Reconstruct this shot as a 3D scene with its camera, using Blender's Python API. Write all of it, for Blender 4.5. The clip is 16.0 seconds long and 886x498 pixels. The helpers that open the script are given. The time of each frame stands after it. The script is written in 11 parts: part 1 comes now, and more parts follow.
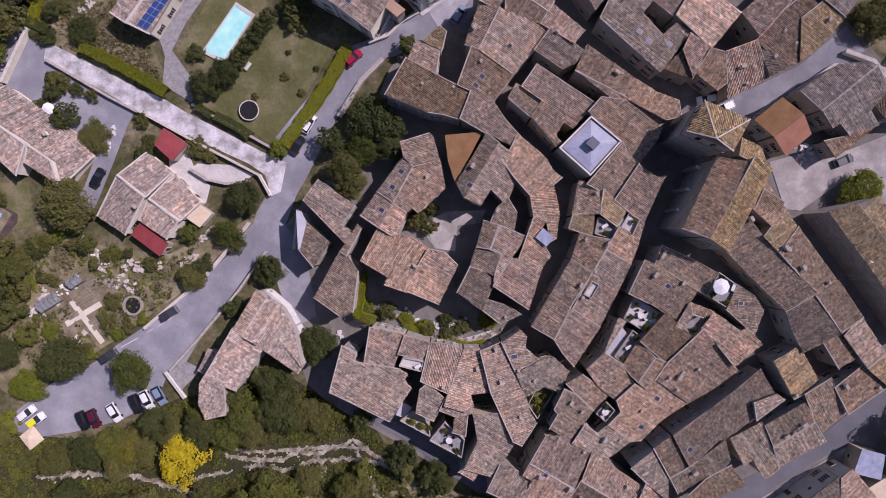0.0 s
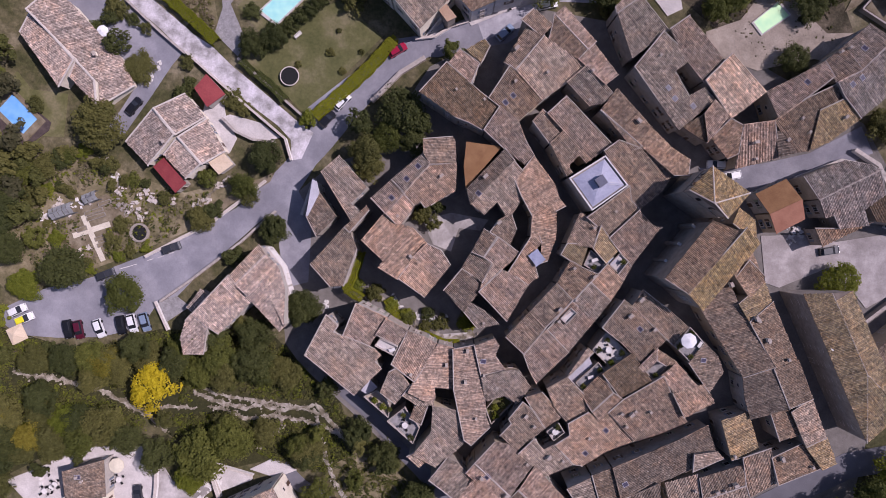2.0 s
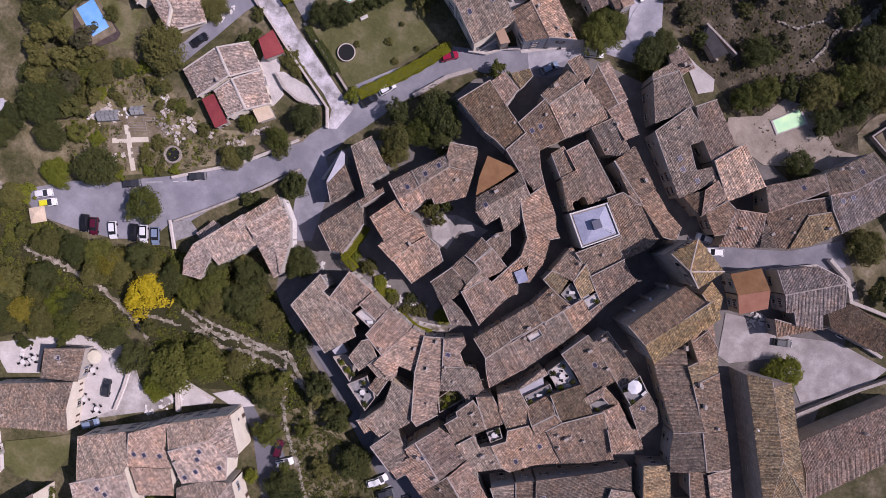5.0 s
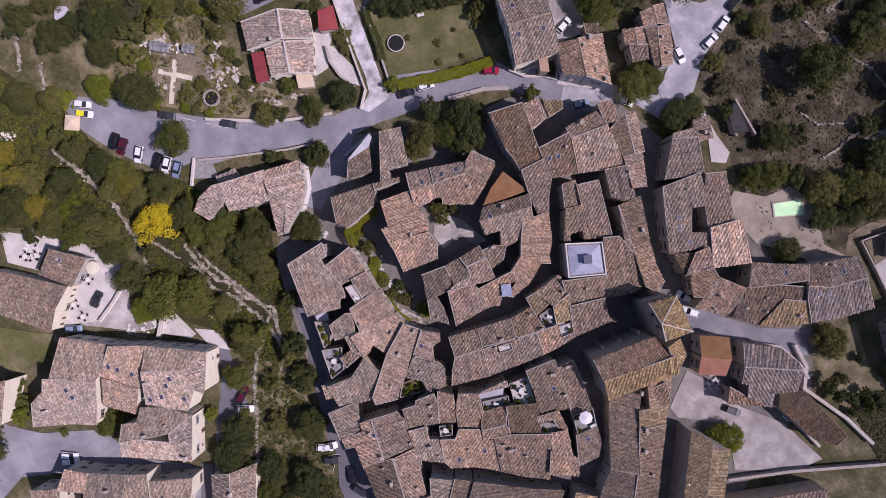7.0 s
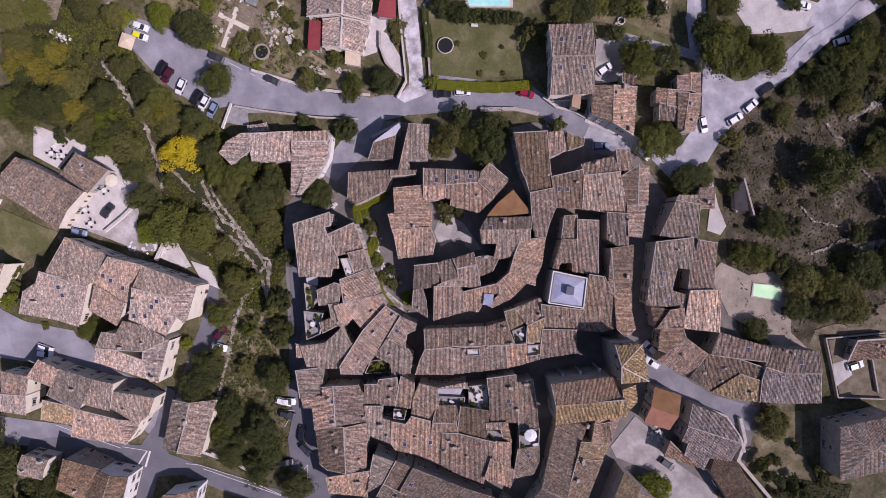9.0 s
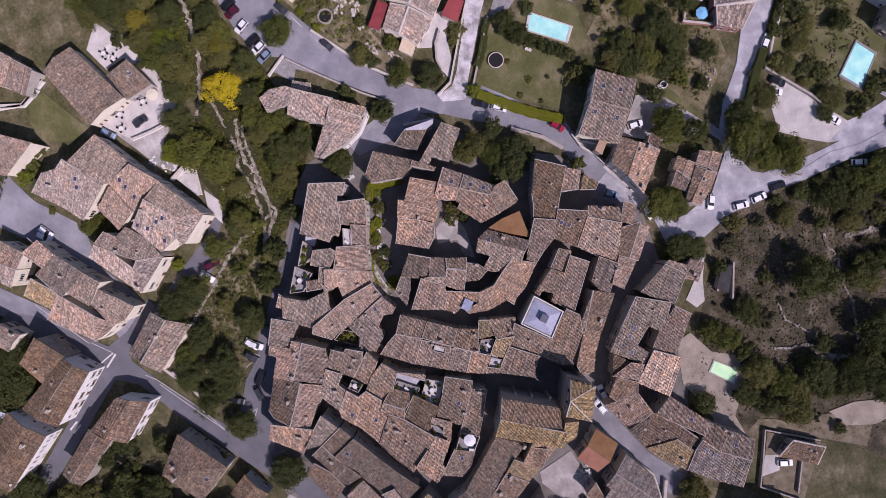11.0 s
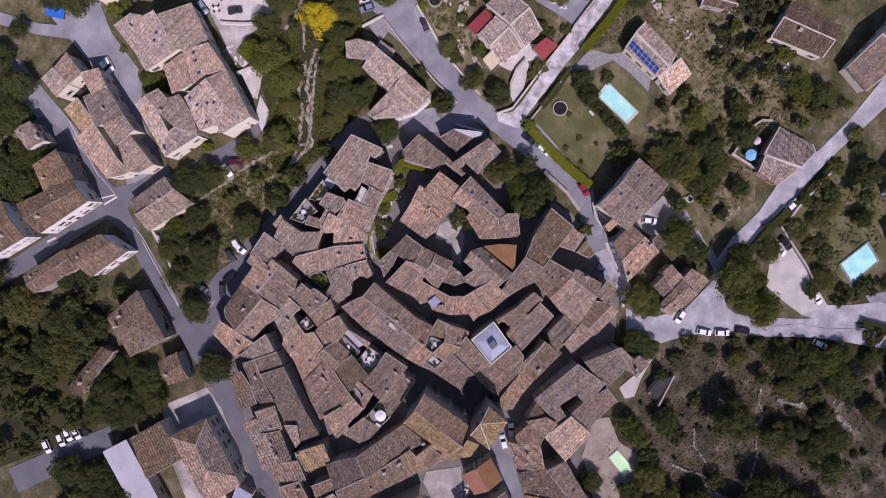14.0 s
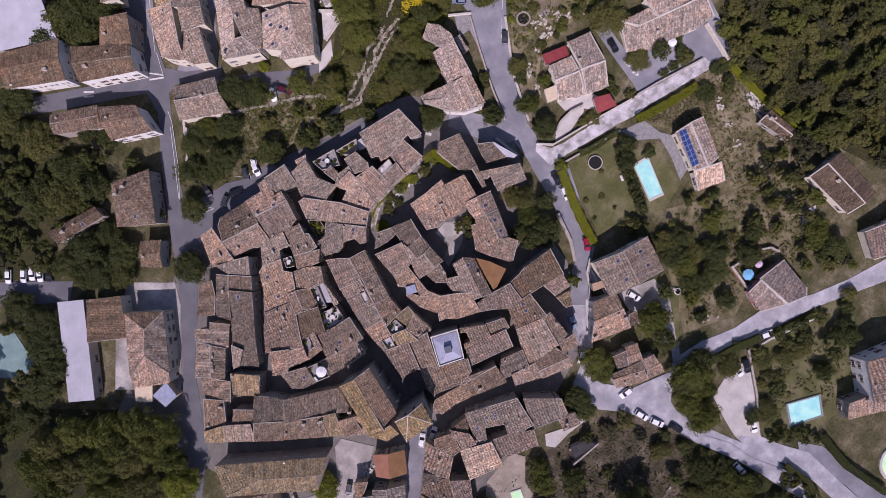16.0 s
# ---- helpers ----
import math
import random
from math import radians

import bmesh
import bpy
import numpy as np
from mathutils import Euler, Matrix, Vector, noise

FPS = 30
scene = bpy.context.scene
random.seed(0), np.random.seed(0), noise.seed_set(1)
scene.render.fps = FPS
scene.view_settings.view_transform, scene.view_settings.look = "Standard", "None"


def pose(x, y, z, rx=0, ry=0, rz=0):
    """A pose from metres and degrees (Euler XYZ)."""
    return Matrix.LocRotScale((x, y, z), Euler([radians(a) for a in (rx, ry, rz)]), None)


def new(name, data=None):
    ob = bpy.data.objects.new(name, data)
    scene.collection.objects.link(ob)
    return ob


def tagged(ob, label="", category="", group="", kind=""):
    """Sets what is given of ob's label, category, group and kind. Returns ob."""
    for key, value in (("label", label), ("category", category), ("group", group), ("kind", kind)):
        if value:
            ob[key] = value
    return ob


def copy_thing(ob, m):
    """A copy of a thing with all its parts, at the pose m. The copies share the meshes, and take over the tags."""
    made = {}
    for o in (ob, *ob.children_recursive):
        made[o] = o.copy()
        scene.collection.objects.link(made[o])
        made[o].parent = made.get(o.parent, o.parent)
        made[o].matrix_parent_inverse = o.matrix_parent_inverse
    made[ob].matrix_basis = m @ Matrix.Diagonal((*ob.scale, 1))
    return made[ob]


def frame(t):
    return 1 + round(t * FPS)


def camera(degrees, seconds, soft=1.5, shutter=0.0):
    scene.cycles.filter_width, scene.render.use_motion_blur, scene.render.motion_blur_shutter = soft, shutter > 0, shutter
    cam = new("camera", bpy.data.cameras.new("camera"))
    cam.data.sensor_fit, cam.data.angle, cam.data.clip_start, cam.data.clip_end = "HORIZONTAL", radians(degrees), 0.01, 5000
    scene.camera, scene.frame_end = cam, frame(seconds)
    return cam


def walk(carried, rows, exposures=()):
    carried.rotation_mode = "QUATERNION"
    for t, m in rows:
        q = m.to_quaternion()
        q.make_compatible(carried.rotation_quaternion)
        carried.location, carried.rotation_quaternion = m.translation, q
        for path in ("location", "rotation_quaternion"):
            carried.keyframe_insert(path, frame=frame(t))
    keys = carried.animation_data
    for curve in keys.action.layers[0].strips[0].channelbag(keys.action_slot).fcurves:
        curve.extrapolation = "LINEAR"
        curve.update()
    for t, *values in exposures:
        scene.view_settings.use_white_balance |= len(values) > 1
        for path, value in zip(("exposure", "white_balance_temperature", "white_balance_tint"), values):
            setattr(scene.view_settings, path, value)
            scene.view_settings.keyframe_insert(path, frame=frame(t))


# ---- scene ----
# The camera rises over the village, looking straight down, and turns as it climbs.
cam = camera(72, 16.0, soft=0.7)
ROWS = [
    (0.0, -0.000, 0.000, 125.963, -1.196, 0.998, -0.021),
    (0.5, 0.021, 0.072, 127.572, -1.196, 0.999, 3.770),
    (1.0, 0.032, 0.135, 129.186, -1.195, 1.000, 7.398),
    (1.5, 0.069, 0.161, 130.746, -1.195, 1.002, 10.168),
    (2.0, 0.124, 0.238, 132.209, -1.195, 1.001, 12.990),
    (2.5, 0.222, 0.203, 133.903, -1.195, 1.001, 15.922),
    (3.0, 0.257, 0.258, 135.438, -1.195, 1.001, 18.997),
    (3.5, 0.282, 0.381, 137.146, -1.194, 1.001, 22.291),
    (4.0, 0.276, 0.373, 138.942, -1.195, 1.001, 24.017),
    (6.5, 0.092, 0.551, 148.277, -1.195, 0.999, 38.907),
    (7.0, 0.031, 0.721, 149.906, -1.194, 0.998, 42.468),
    (7.5, 0.043, 0.836, 151.905, -1.194, 0.998, 45.955),
    (8.0, 0.000, 0.965, 153.734, -1.194, 0.998, 49.413),
    (8.5, -0.048, 1.053, 155.573, -1.194, 0.998, 53.203),
    (9.0, -0.088, 1.122, 157.420, -1.194, 0.998, 56.958),
    (11.5, -0.491, 1.646, 166.537, -1.191, 0.999, 77.569),
    (12.0, -0.678, 1.737, 168.547, -1.190, 1.000, 81.990),
    (12.5, -0.800, 1.800, 170.347, -1.190, 1.001, 86.116),
    (13.0, -0.862, 1.913, 172.045, -1.191, 1.001, 90.173),
    (13.5, -0.938, 1.981, 173.971, -1.192, 1.002, 94.658),
    (14.0, -1.132, 2.068, 175.748, -1.191, 1.003, 99.544),
    (14.5, -1.277, 2.050, 177.615, -1.192, 1.004, 104.789),
    (15.0, -1.450, 2.185, 179.081, -1.193, 1.004, 110.186),
    (15.5, -1.596, 2.237, 180.396, -1.194, 1.004, 116.029),
    (16.0, -1.691, 2.012, 181.215, -1.194, 1.005, 121.883),
]
walk(cam, [(t, pose(x, y, z, rx, ry, rz)) for t, x, y, z, rx, ry, rz in ROWS], ((0.0, -0.09, 6110, 33), (16.0, -0.15, 6110, 33)))

# ---- light: high sun from the east-north-east, clear sky ----
SUN_EL, SUN_AZ = radians(50), math.atan2(0.88, 0.46)
world = bpy.data.worlds.new("sky")
scene.world = world
world.use_nodes = True
sky = world.node_tree.nodes.new("ShaderNodeTexSky")
sky.sky_type, sky.sun_disc, sky.sun_elevation, sky.sun_rotation = "NISHITA", False, SUN_EL, SUN_AZ
background = world.node_tree.nodes["Background"]
background.inputs[1].default_value = 0.098
world.node_tree.links.new(sky.outputs[0], background.inputs[0])
sun = new("sun", bpy.data.lights.new("sun", "SUN"))
sun.data.energy, sun.data.angle, sun.data.color = 4.65, radians(0.5), (1.0, 0.95, 0.88)
sun.rotation_euler = Vector((-math.sin(SUN_AZ) * math.cos(SUN_EL), -math.cos(SUN_AZ) * math.cos(SUN_EL), -math.sin(SUN_EL))).to_track_quat("-Z", "Y").to_euler()


# ---- materials ----
def shader(name, rough=0.9, metal=0.0):
    m = bpy.data.materials.new(name)
    m.use_nodes = True
    b = m.node_tree.nodes["Principled BSDF"]
    b.inputs["Roughness"].default_value, b.inputs["Metallic"].default_value = rough, metal
    b.inputs["Specular IOR Level"].default_value = 0.25
    b.inputs["Diffuse Roughness"].default_value = 0.45 if rough > 0.6 else 0.0
    return m, m.node_tree.nodes, m.node_tree.links, b


def ramp(nodes, stops):
    r = nodes.new("ShaderNodeValToRGB")
    while len(r.color_ramp.elements) < len(stops):
        r.color_ramp.elements.new(0.5)
    for e, (p, c) in zip(r.color_ramp.elements, stops):
        e.position, e.color = p, (*c, 1)
    return r


def mixer(nodes, links, mode, fac, a, b):
    n = nodes.new("ShaderNodeMix")
    n.data_type, n.blend_type = "RGBA", mode
    for socket, value in ((n.inputs[0], fac), (n.inputs[6], a), (n.inputs[7], b)):
        if hasattr(value, "is_linked"):
            links.new(value, socket)
        elif isinstance(value, tuple):
            socket.default_value = (*value, 1)
        else:
            socket.default_value = value
    return n.outputs[2]


def noise_at(nodes, links, scale, detail=4, rough=0.6, kind="position"):
    g = nodes.new("ShaderNodeNewGeometry") if kind == "position" else nodes.new("ShaderNodeTexCoord")
    t = nodes.new("ShaderNodeTexNoise")
    t.inputs["Scale"].default_value, t.inputs["Detail"].default_value, t.inputs["Roughness"].default_value = scale, detail, rough
    links.new(g.outputs["Position" if kind == "position" else "Object"], t.inputs["Vector"])
    return t.outputs[0]


def bump(nodes, links, b, height, strength, distance):
    n = nodes.new("ShaderNodeBump")
    n.inputs["Strength"].default_value, n.inputs["Distance"].default_value = strength, distance
    links.new(height, n.inputs["Height"])
    links.new(n.outputs[0], b.inputs["Normal"])


def surface(name, stops, scale=0.4, fine=6.0, rough=0.9, fine_stops=((0.25, (0.55, 0.55, 0.55)), (0.75, (1.0, 1.0, 1.0))), relief=0.05, metal=0.0):
    """Two scales of mottling and a fine relief."""
    m, nodes, links, b = shader(name, rough, metal)
    big = ramp(nodes, stops)
    links.new(noise_at(nodes, links, scale), big.inputs[0])
    small = ramp(nodes, fine_stops)
    f = noise_at(nodes, links, fine, 5, 0.7)
    links.new(f, small.inputs[0])
    links.new(mixer(nodes, links, "MULTIPLY", 0.8, big.outputs[0], small.outputs[0]), b.inputs["Base Color"])
    if relief:
        bump(nodes, links, b, f, 0.6, relief)
    return m


def tile_clay(name, dark, mid, light, moss=(0.16, 0.12, 0.06), moss_amount=0.35, vary=1.0):
    """Canal tiles: each tile of a row has a shade of its own, with lichen and soot over many tiles."""
    m, nodes, links, b = shader(name, 0.92)
    uv = nodes.new("ShaderNodeUVMap")
    fl = nodes.new("ShaderNodeVectorMath")
    fl.operation = "FLOOR"
    links.new(uv.outputs[0], fl.inputs[0])
    wn = nodes.new("ShaderNodeTexWhiteNoise")
    wn.noise_dimensions = "3D"
    links.new(fl.outputs[0], wn.inputs["Vector"])
    tint = ramp(nodes, [(0.0, tuple(0.3 * p + 0.7 * q for p, q in zip(dark, mid))), (0.35, mid), (0.75, tuple(q * 1.04 for q in mid)), (1.0, tuple(0.55 * p + 0.45 * q for p, q in zip(light, mid)))])
    links.new(wn.outputs[0], tint.inputs[0])
    along = nodes.new("ShaderNodeSeparateXYZ")
    links.new(fl.outputs[0], along.inputs[0])
    lane = nodes.new("ShaderNodeTexWhiteNoise")
    lane.noise_dimensions = "1D"
    links.new(along.outputs["X"], lane.inputs["W"])
    row = ramp(nodes, [(0.0, (0.70, 0.70, 0.71)), (0.4, (0.95, 0.95, 0.95)), (1.0, (1.16, 1.15, 1.13))])
    links.new(lane.outputs[0], row.inputs[0])
    tinted = mixer(nodes, links, "MULTIPLY", 0.9, tint.outputs[0], row.outputs[0])
    patch = ramp(nodes, [(0.34, (0.60, 0.61, 0.63)), (0.5, (0.95, 0.95, 0.95)), (0.66, (1.5, 1.47, 1.45))])
    links.new(noise_at(nodes, links, 0.55, 6, 0.8), patch.inputs[0])
    body = mixer(nodes, links, "MULTIPLY", 0.9, tinted, patch.outputs[0])
    blot = ramp(nodes, [(0.36, (0.62, 0.62, 0.62)), (0.5, (0.98, 0.98, 0.98)), (0.63, (1.42, 1.40, 1.38))])
    links.new(noise_at(nodes, links, 1.7, 2, 0.5), blot.inputs[0])
    body = mixer(nodes, links, "MULTIPLY", 0.85, body, blot.outputs[0])
    lichen = ramp(nodes, [(0.5, (0, 0, 0)), (0.72, (1, 1, 1))])
    links.new(noise_at(nodes, links, 1.7, 6, 0.7), lichen.inputs[0])
    amount = nodes.new("ShaderNodeMath")
    amount.operation = "MULTIPLY"
    amount.inputs[1].default_value = moss_amount
    links.new(lichen.outputs[0], amount.inputs[0])
    body = mixer(nodes, links, "MIX", amount.outputs[0], body, moss)
    speck = ramp(nodes, [(0.30, (0.68, 0.68, 0.68)), (0.5, (0.98, 0.98, 0.98)), (0.62, (1.12, 1.11, 1.10)), (0.74, (1.3, 1.29, 1.28))])
    stretch = nodes.new("ShaderNodeMapping")
    stretch.inputs["Scale"].default_value = (0.72, 0.55, 1.0)
    links.new(uv.outputs[0], stretch.inputs["Vector"])
    streak = nodes.new("ShaderNodeTexNoise")
    streak.inputs["Scale"].default_value, streak.inputs["Detail"].default_value, streak.inputs["Roughness"].default_value = 1.0, 1, 0.5
    links.new(stretch.outputs[0], streak.inputs["Vector"])
    links.new(streak.outputs[0], speck.inputs[0])
    body = mixer(nodes, links, "MULTIPLY", 0.85, body, speck.outputs[0])
    spots = ramp(nodes, [(0.60, (0, 0, 0)), (0.68, (0.75, 0.75, 0.75))])
    links.new(noise_at(nodes, links, 4.2, 3, 0.6), spots.inputs[0])
    body = mixer(nodes, links, "MIX", spots.outputs[0], body, tuple(0.35 + 0.5 * p for p in light))
    fired = ramp(nodes, [(0.38, (0.93, 0.97, 0.99)), (0.52, (0.98, 0.98, 0.98)), (0.64, (1.10, 1.01, 0.93))])
    links.new(noise_at(nodes, links, 0.30, 3, 0.6), fired.inputs[0])
    body = mixer(nodes, links, "MULTIPLY", 0.85, body, fired.outputs[0])
    soot = ramp(nodes, [(0.30, (0.36, 0.35, 0.35)), (0.43, (0.86, 0.86, 0.86)), (0.52, (1.0, 1.0, 1.0))])
    links.new(noise_at(nodes, links, 3.4, 5, 0.75), soot.inputs[0])
    body = mixer(nodes, links, "MULTIPLY", 0.9, body, soot.outputs[0])
    info = nodes.new("ShaderNodeObjectInfo")
    each = ramp(nodes, [(0.0, (0.66, 0.645, 0.63)), (0.45, (0.90, 0.85, 0.795)), (0.8, (1.08, 0.99, 0.90)), (1.0, (1.26, 1.14, 1.03))])
    links.new(info.outputs["Random"], each.inputs[0])
    links.new(mixer(nodes, links, "MULTIPLY", vary, body, each.outputs[0]), b.inputs["Base Color"])
    bump(nodes, links, b, noise_at(nodes, links, 9.0, 3), 0.5, 0.05)
    return m


TILES = {
    "p": tile_clay("tile_rose", (0.19, 0.15, 0.125), (0.375, 0.288, 0.246), (0.62, 0.50, 0.430)),
    "l": tile_clay("tile_pale_rose", (0.25, 0.215, 0.198), (0.42, 0.356, 0.328), (0.60, 0.52, 0.482), moss_amount=0.2),
    "b": tile_clay("tile_brown", (0.13, 0.103, 0.078), (0.28, 0.205, 0.157), (0.50, 0.385, 0.299)),
    "d": tile_clay("tile_umber", (0.13, 0.109, 0.093), (0.26, 0.205, 0.171), (0.47, 0.388, 0.324)),
    "g": tile_clay("tile_grey", (0.17, 0.147, 0.133), (0.335, 0.278, 0.243), (0.58, 0.492, 0.428)),
    "o": tile_clay("tile_orange", (0.19, 0.142, 0.111), (0.395, 0.286, 0.224), (0.62, 0.475, 0.382), moss_amount=0.2),
    "y": tile_clay("tile_straw", (0.15, 0.115, 0.071), (0.31, 0.245, 0.161), (0.52, 0.43, 0.303), (0.30, 0.21, 0.047), 0.4),
    "n": tile_clay("tile_lichen", (0.15, 0.112, 0.062), (0.29, 0.225, 0.133), (0.48, 0.385, 0.246), (0.36, 0.24, 0.053), 0.5),
    "q": tile_clay("tile_peach", (0.48, 0.345, 0.26), (0.66, 0.49, 0.375), (0.74, 0.58, 0.46), moss_amount=0.02, vary=0.25),
    "k": tile_clay("tile_dark_brown", (0.10, 0.078, 0.057), (0.20, 0.145, 0.102), (0.34, 0.25, 0.184)),
}
UNDER = surface("under_tile", [(0.3, (0.125, 0.10, 0.085)), (0.7, (0.215, 0.172, 0.147))], 0.8, 7)
MORTAR = surface("lime_mortar", [(0.3, (0.48, 0.42, 0.38)), (0.7, (0.68, 0.61, 0.56))], 1.5, 8)
BEDDING = surface("worn_bedding_mortar", [(0.3, (0.36, 0.31, 0.28)), (0.7, (0.54, 0.48, 0.44))], 1.5, 8)
SHEETS = {
    "f": surface("peach_render_roof", [(0.3, (0.42, 0.27, 0.18)), (0.7, (0.54, 0.37, 0.26))], 0.5, 5),
    "c": surface("rust_brown_sheet", [(0.3, (0.24, 0.12, 0.055)), (0.7, (0.33, 0.18, 0.085))], 0.4, 5),
    "t": surface("terracotta_sheet", [(0.3, (0.32, 0.14, 0.09)), (0.7, (0.42, 0.20, 0.13))], 0.4, 5),
    "r": surface("red_painted_metal", [(0.3, (0.26, 0.045, 0.05)), (0.7, (0.34, 0.07, 0.07))], 0.4, 4, 0.55),
    "w": surface("white_membrane", [(0.3, (0.46, 0.45, 0.50)), (0.7, (0.58, 0.56, 0.62))], 0.3, 4, 0.7),
    "e": surface("cream_canvas", [(0.3, (0.66, 0.52, 0.38)), (0.7, (0.78, 0.64, 0.48))], 0.6, 5, 0.8),
    "a": surface("dark_pit_sheet", [(0.3, (0.035, 0.033, 0.035)), (0.7, (0.07, 0.066, 0.068))], 0.5, 5),
    "v": surface("bright_blue_tarpaulin", [(0.3, (0.02, 0.12, 0.55)), (0.7, (0.05, 0.22, 0.75))], 0.9, 5, 0.6),
    "u": surface("blue_grey_sheet", [(0.3, (0.22, 0.24, 0.34)), (0.7, (0.34, 0.36, 0.48))], 0.9, 5, 0.6),
}
STONE = surface("limestone_wall", [(0.25, (0.26, 0.22, 0.19)), (0.75, (0.42, 0.37, 0.32))], 0.7, 3.5, relief=0.12)
RENDERS = [
    STONE,
    surface("ochre_render", [(0.3, (0.44, 0.35, 0.25)), (0.7, (0.56, 0.46, 0.34))], 0.5, 5),
    surface("grey_render", [(0.3, (0.34, 0.31, 0.28)), (0.7, (0.46, 0.42, 0.38))], 0.5, 5),
    surface("cream_render", [(0.3, (0.62, 0.55, 0.45)), (0.7, (0.74, 0.67, 0.56))], 0.4, 5),
]
WHITE = surface("white_lime_wash", [(0.3, (0.66, 0.62, 0.60)), (0.7, (0.80, 0.77, 0.75))], 0.6, 5)
CREAM = RENDERS[3]
ROSE = surface("rose_render", [(0.3, (0.36, 0.17, 0.15)), (0.7, (0.46, 0.24, 0.21))], 0.5, 5)
GROUND_MATS = {
    "paving": surface("street_stone", [(0.3, (0.165, 0.148, 0.135)), (0.7, (0.27, 0.245, 0.228))], 0.3, 4),
    "asphalt": surface("worn_asphalt", [(0.32, (0.195, 0.19, 0.22)), (0.5, (0.25, 0.243, 0.275)), (0.66, (0.33, 0.32, 0.355))], 0.13, 3.5, 0.85, ((0.3, (0.78, 0.78, 0.78)), (0.7, (1, 1, 1)))),
    "tarmac": surface("dark_tarmac", [(0.3, (0.125, 0.122, 0.14)), (0.7, (0.18, 0.175, 0.198))], 0.16, 5, 0.85, ((0.3, (0.82, 0.82, 0.82)), (0.7, (1, 1, 1)))),
    "dusty": surface("dusty_pale_asphalt", [(0.32, (0.31, 0.30, 0.33)), (0.5, (0.41, 0.395, 0.43)), (0.66, (0.56, 0.54, 0.575))], 0.22, 3, 0.85, ((0.3, (0.72, 0.72, 0.72)), (0.7, (1, 1, 1)))),
    "concrete": surface("streaked_concrete", [(0.35, (0.30, 0.28, 0.28)), (0.5, (0.50, 0.47, 0.49)), (0.65, (0.66, 0.62, 0.66))], 0.35, 3, fine_stops=((0.3, (0.65, 0.64, 0.62)), (0.6, (1, 1, 1)))),
    "lawn": surface("dry_lawn", [(0.3, (0.085, 0.09, 0.032)), (0.5, (0.125, 0.122, 0.05)), (0.66, (0.20, 0.175, 0.10))], 0.16, 1.6, fine_stops=((0.3, (0.62, 0.64, 0.58)), (0.7, (1.05, 1.03, 1.0)))),
    "flags": surface("stone_flags", [(0.3, (0.24, 0.23, 0.23)), (0.7, (0.38, 0.36, 0.37))], 1.2, 3.5),
    "pale": surface("pale_limestone_gravel", [(0.3, (0.50, 0.46, 0.44)), (0.7, (0.70, 0.65, 0.63))], 0.3, 4),
    "gravel": surface("grey_gravel", [(0.32, (0.23, 0.21, 0.195)), (0.5, (0.40, 0.37, 0.36)), (0.66, (0.57, 0.53, 0.52))], 0.14, 1.6, fine_stops=((0.3, (0.72, 0.71, 0.7)), (0.65, (1, 1, 1)))),
    "sand": surface("beige_stabilised_gravel", [(0.3, (0.31, 0.255, 0.205)), (0.7, (0.49, 0.415, 0.345))], 0.25, 3),
    "soil": surface("dry_garden_soil", [(0.3, (0.15, 0.115, 0.07)), (0.7, (0.30, 0.25, 0.18))], 0.5, 3),
    "scrubfloor": surface("scrub_litter", [(0.3, (0.040, 0.037, 0.021)), (0.44, (0.074, 0.063, 0.040)), (0.56, (0.122, 0.100, 0.070)), (0.70, (0.225, 0.188, 0.142))], 0.22, 1.9, fine_stops=((0.35, (0.42, 0.42, 0.39)), (0.7, (1.2, 1.15, 1.1))), relief=0.4),
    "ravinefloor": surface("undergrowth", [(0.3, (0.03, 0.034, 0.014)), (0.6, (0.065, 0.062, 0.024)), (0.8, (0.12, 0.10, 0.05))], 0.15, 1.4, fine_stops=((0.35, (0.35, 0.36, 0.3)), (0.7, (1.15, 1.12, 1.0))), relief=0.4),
    "garden": surface("garden_ground", [(0.28, (0.075, 0.075, 0.03)), (0.45, (0.17, 0.145, 0.085)), (0.62, (0.27, 0.225, 0.15)), (0.8, (0.38, 0.33, 0.26))], 0.2, 1.5, fine_stops=((0.3, (0.5, 0.5, 0.42)), (0.7, (1.1, 1.08, 1.0))), relief=0.2),
    "yard": surface("pale_rose_dust", [(0.32, (0.31, 0.278, 0.268)), (0.5, (0.40, 0.362, 0.352)), (0.66, (0.53, 0.485, 0.475))], 0.25, 3, fine_stops=((0.3, (0.72, 0.71, 0.7)), (0.7, (1, 1, 1)))),
    "court": surface("pale_teal_court", [(0.3, (0.20, 0.31, 0.31)), (0.7, (0.30, 0.42, 0.41))], 0.3, 4),
    "deck": surface("dark_timber_deck", [(0.3, (0.060, 0.045, 0.043)), (0.7, (0.115, 0.085, 0.08))], 0.8, 5),
    "track": surface("rocky_track", [(0.4, (0.20, 0.17, 0.12)), (0.6, (0.48, 0.43, 0.37))], 0.6, 2.5),
}
EARTH = surface("dry_scrub_earth", [(0.28, (0.05, 0.055, 0.022)), (0.42, (0.085, 0.082, 0.036)), (0.55, (0.14, 0.122, 0.07)), (0.72, (0.25, 0.215, 0.15))], 0.16, 1.1,
                fine_stops=((0.32, (0.38, 0.40, 0.34)), (0.68, (1.15, 1.1, 1.05))), relief=0.3)
GLASS, _n, _l, _b = shader("window_glass", 0.08)
_b.inputs["Base Color"].default_value = (0.02, 0.022, 0.028, 1)
_b.inputs["Specular IOR Level"].default_value = 0.5


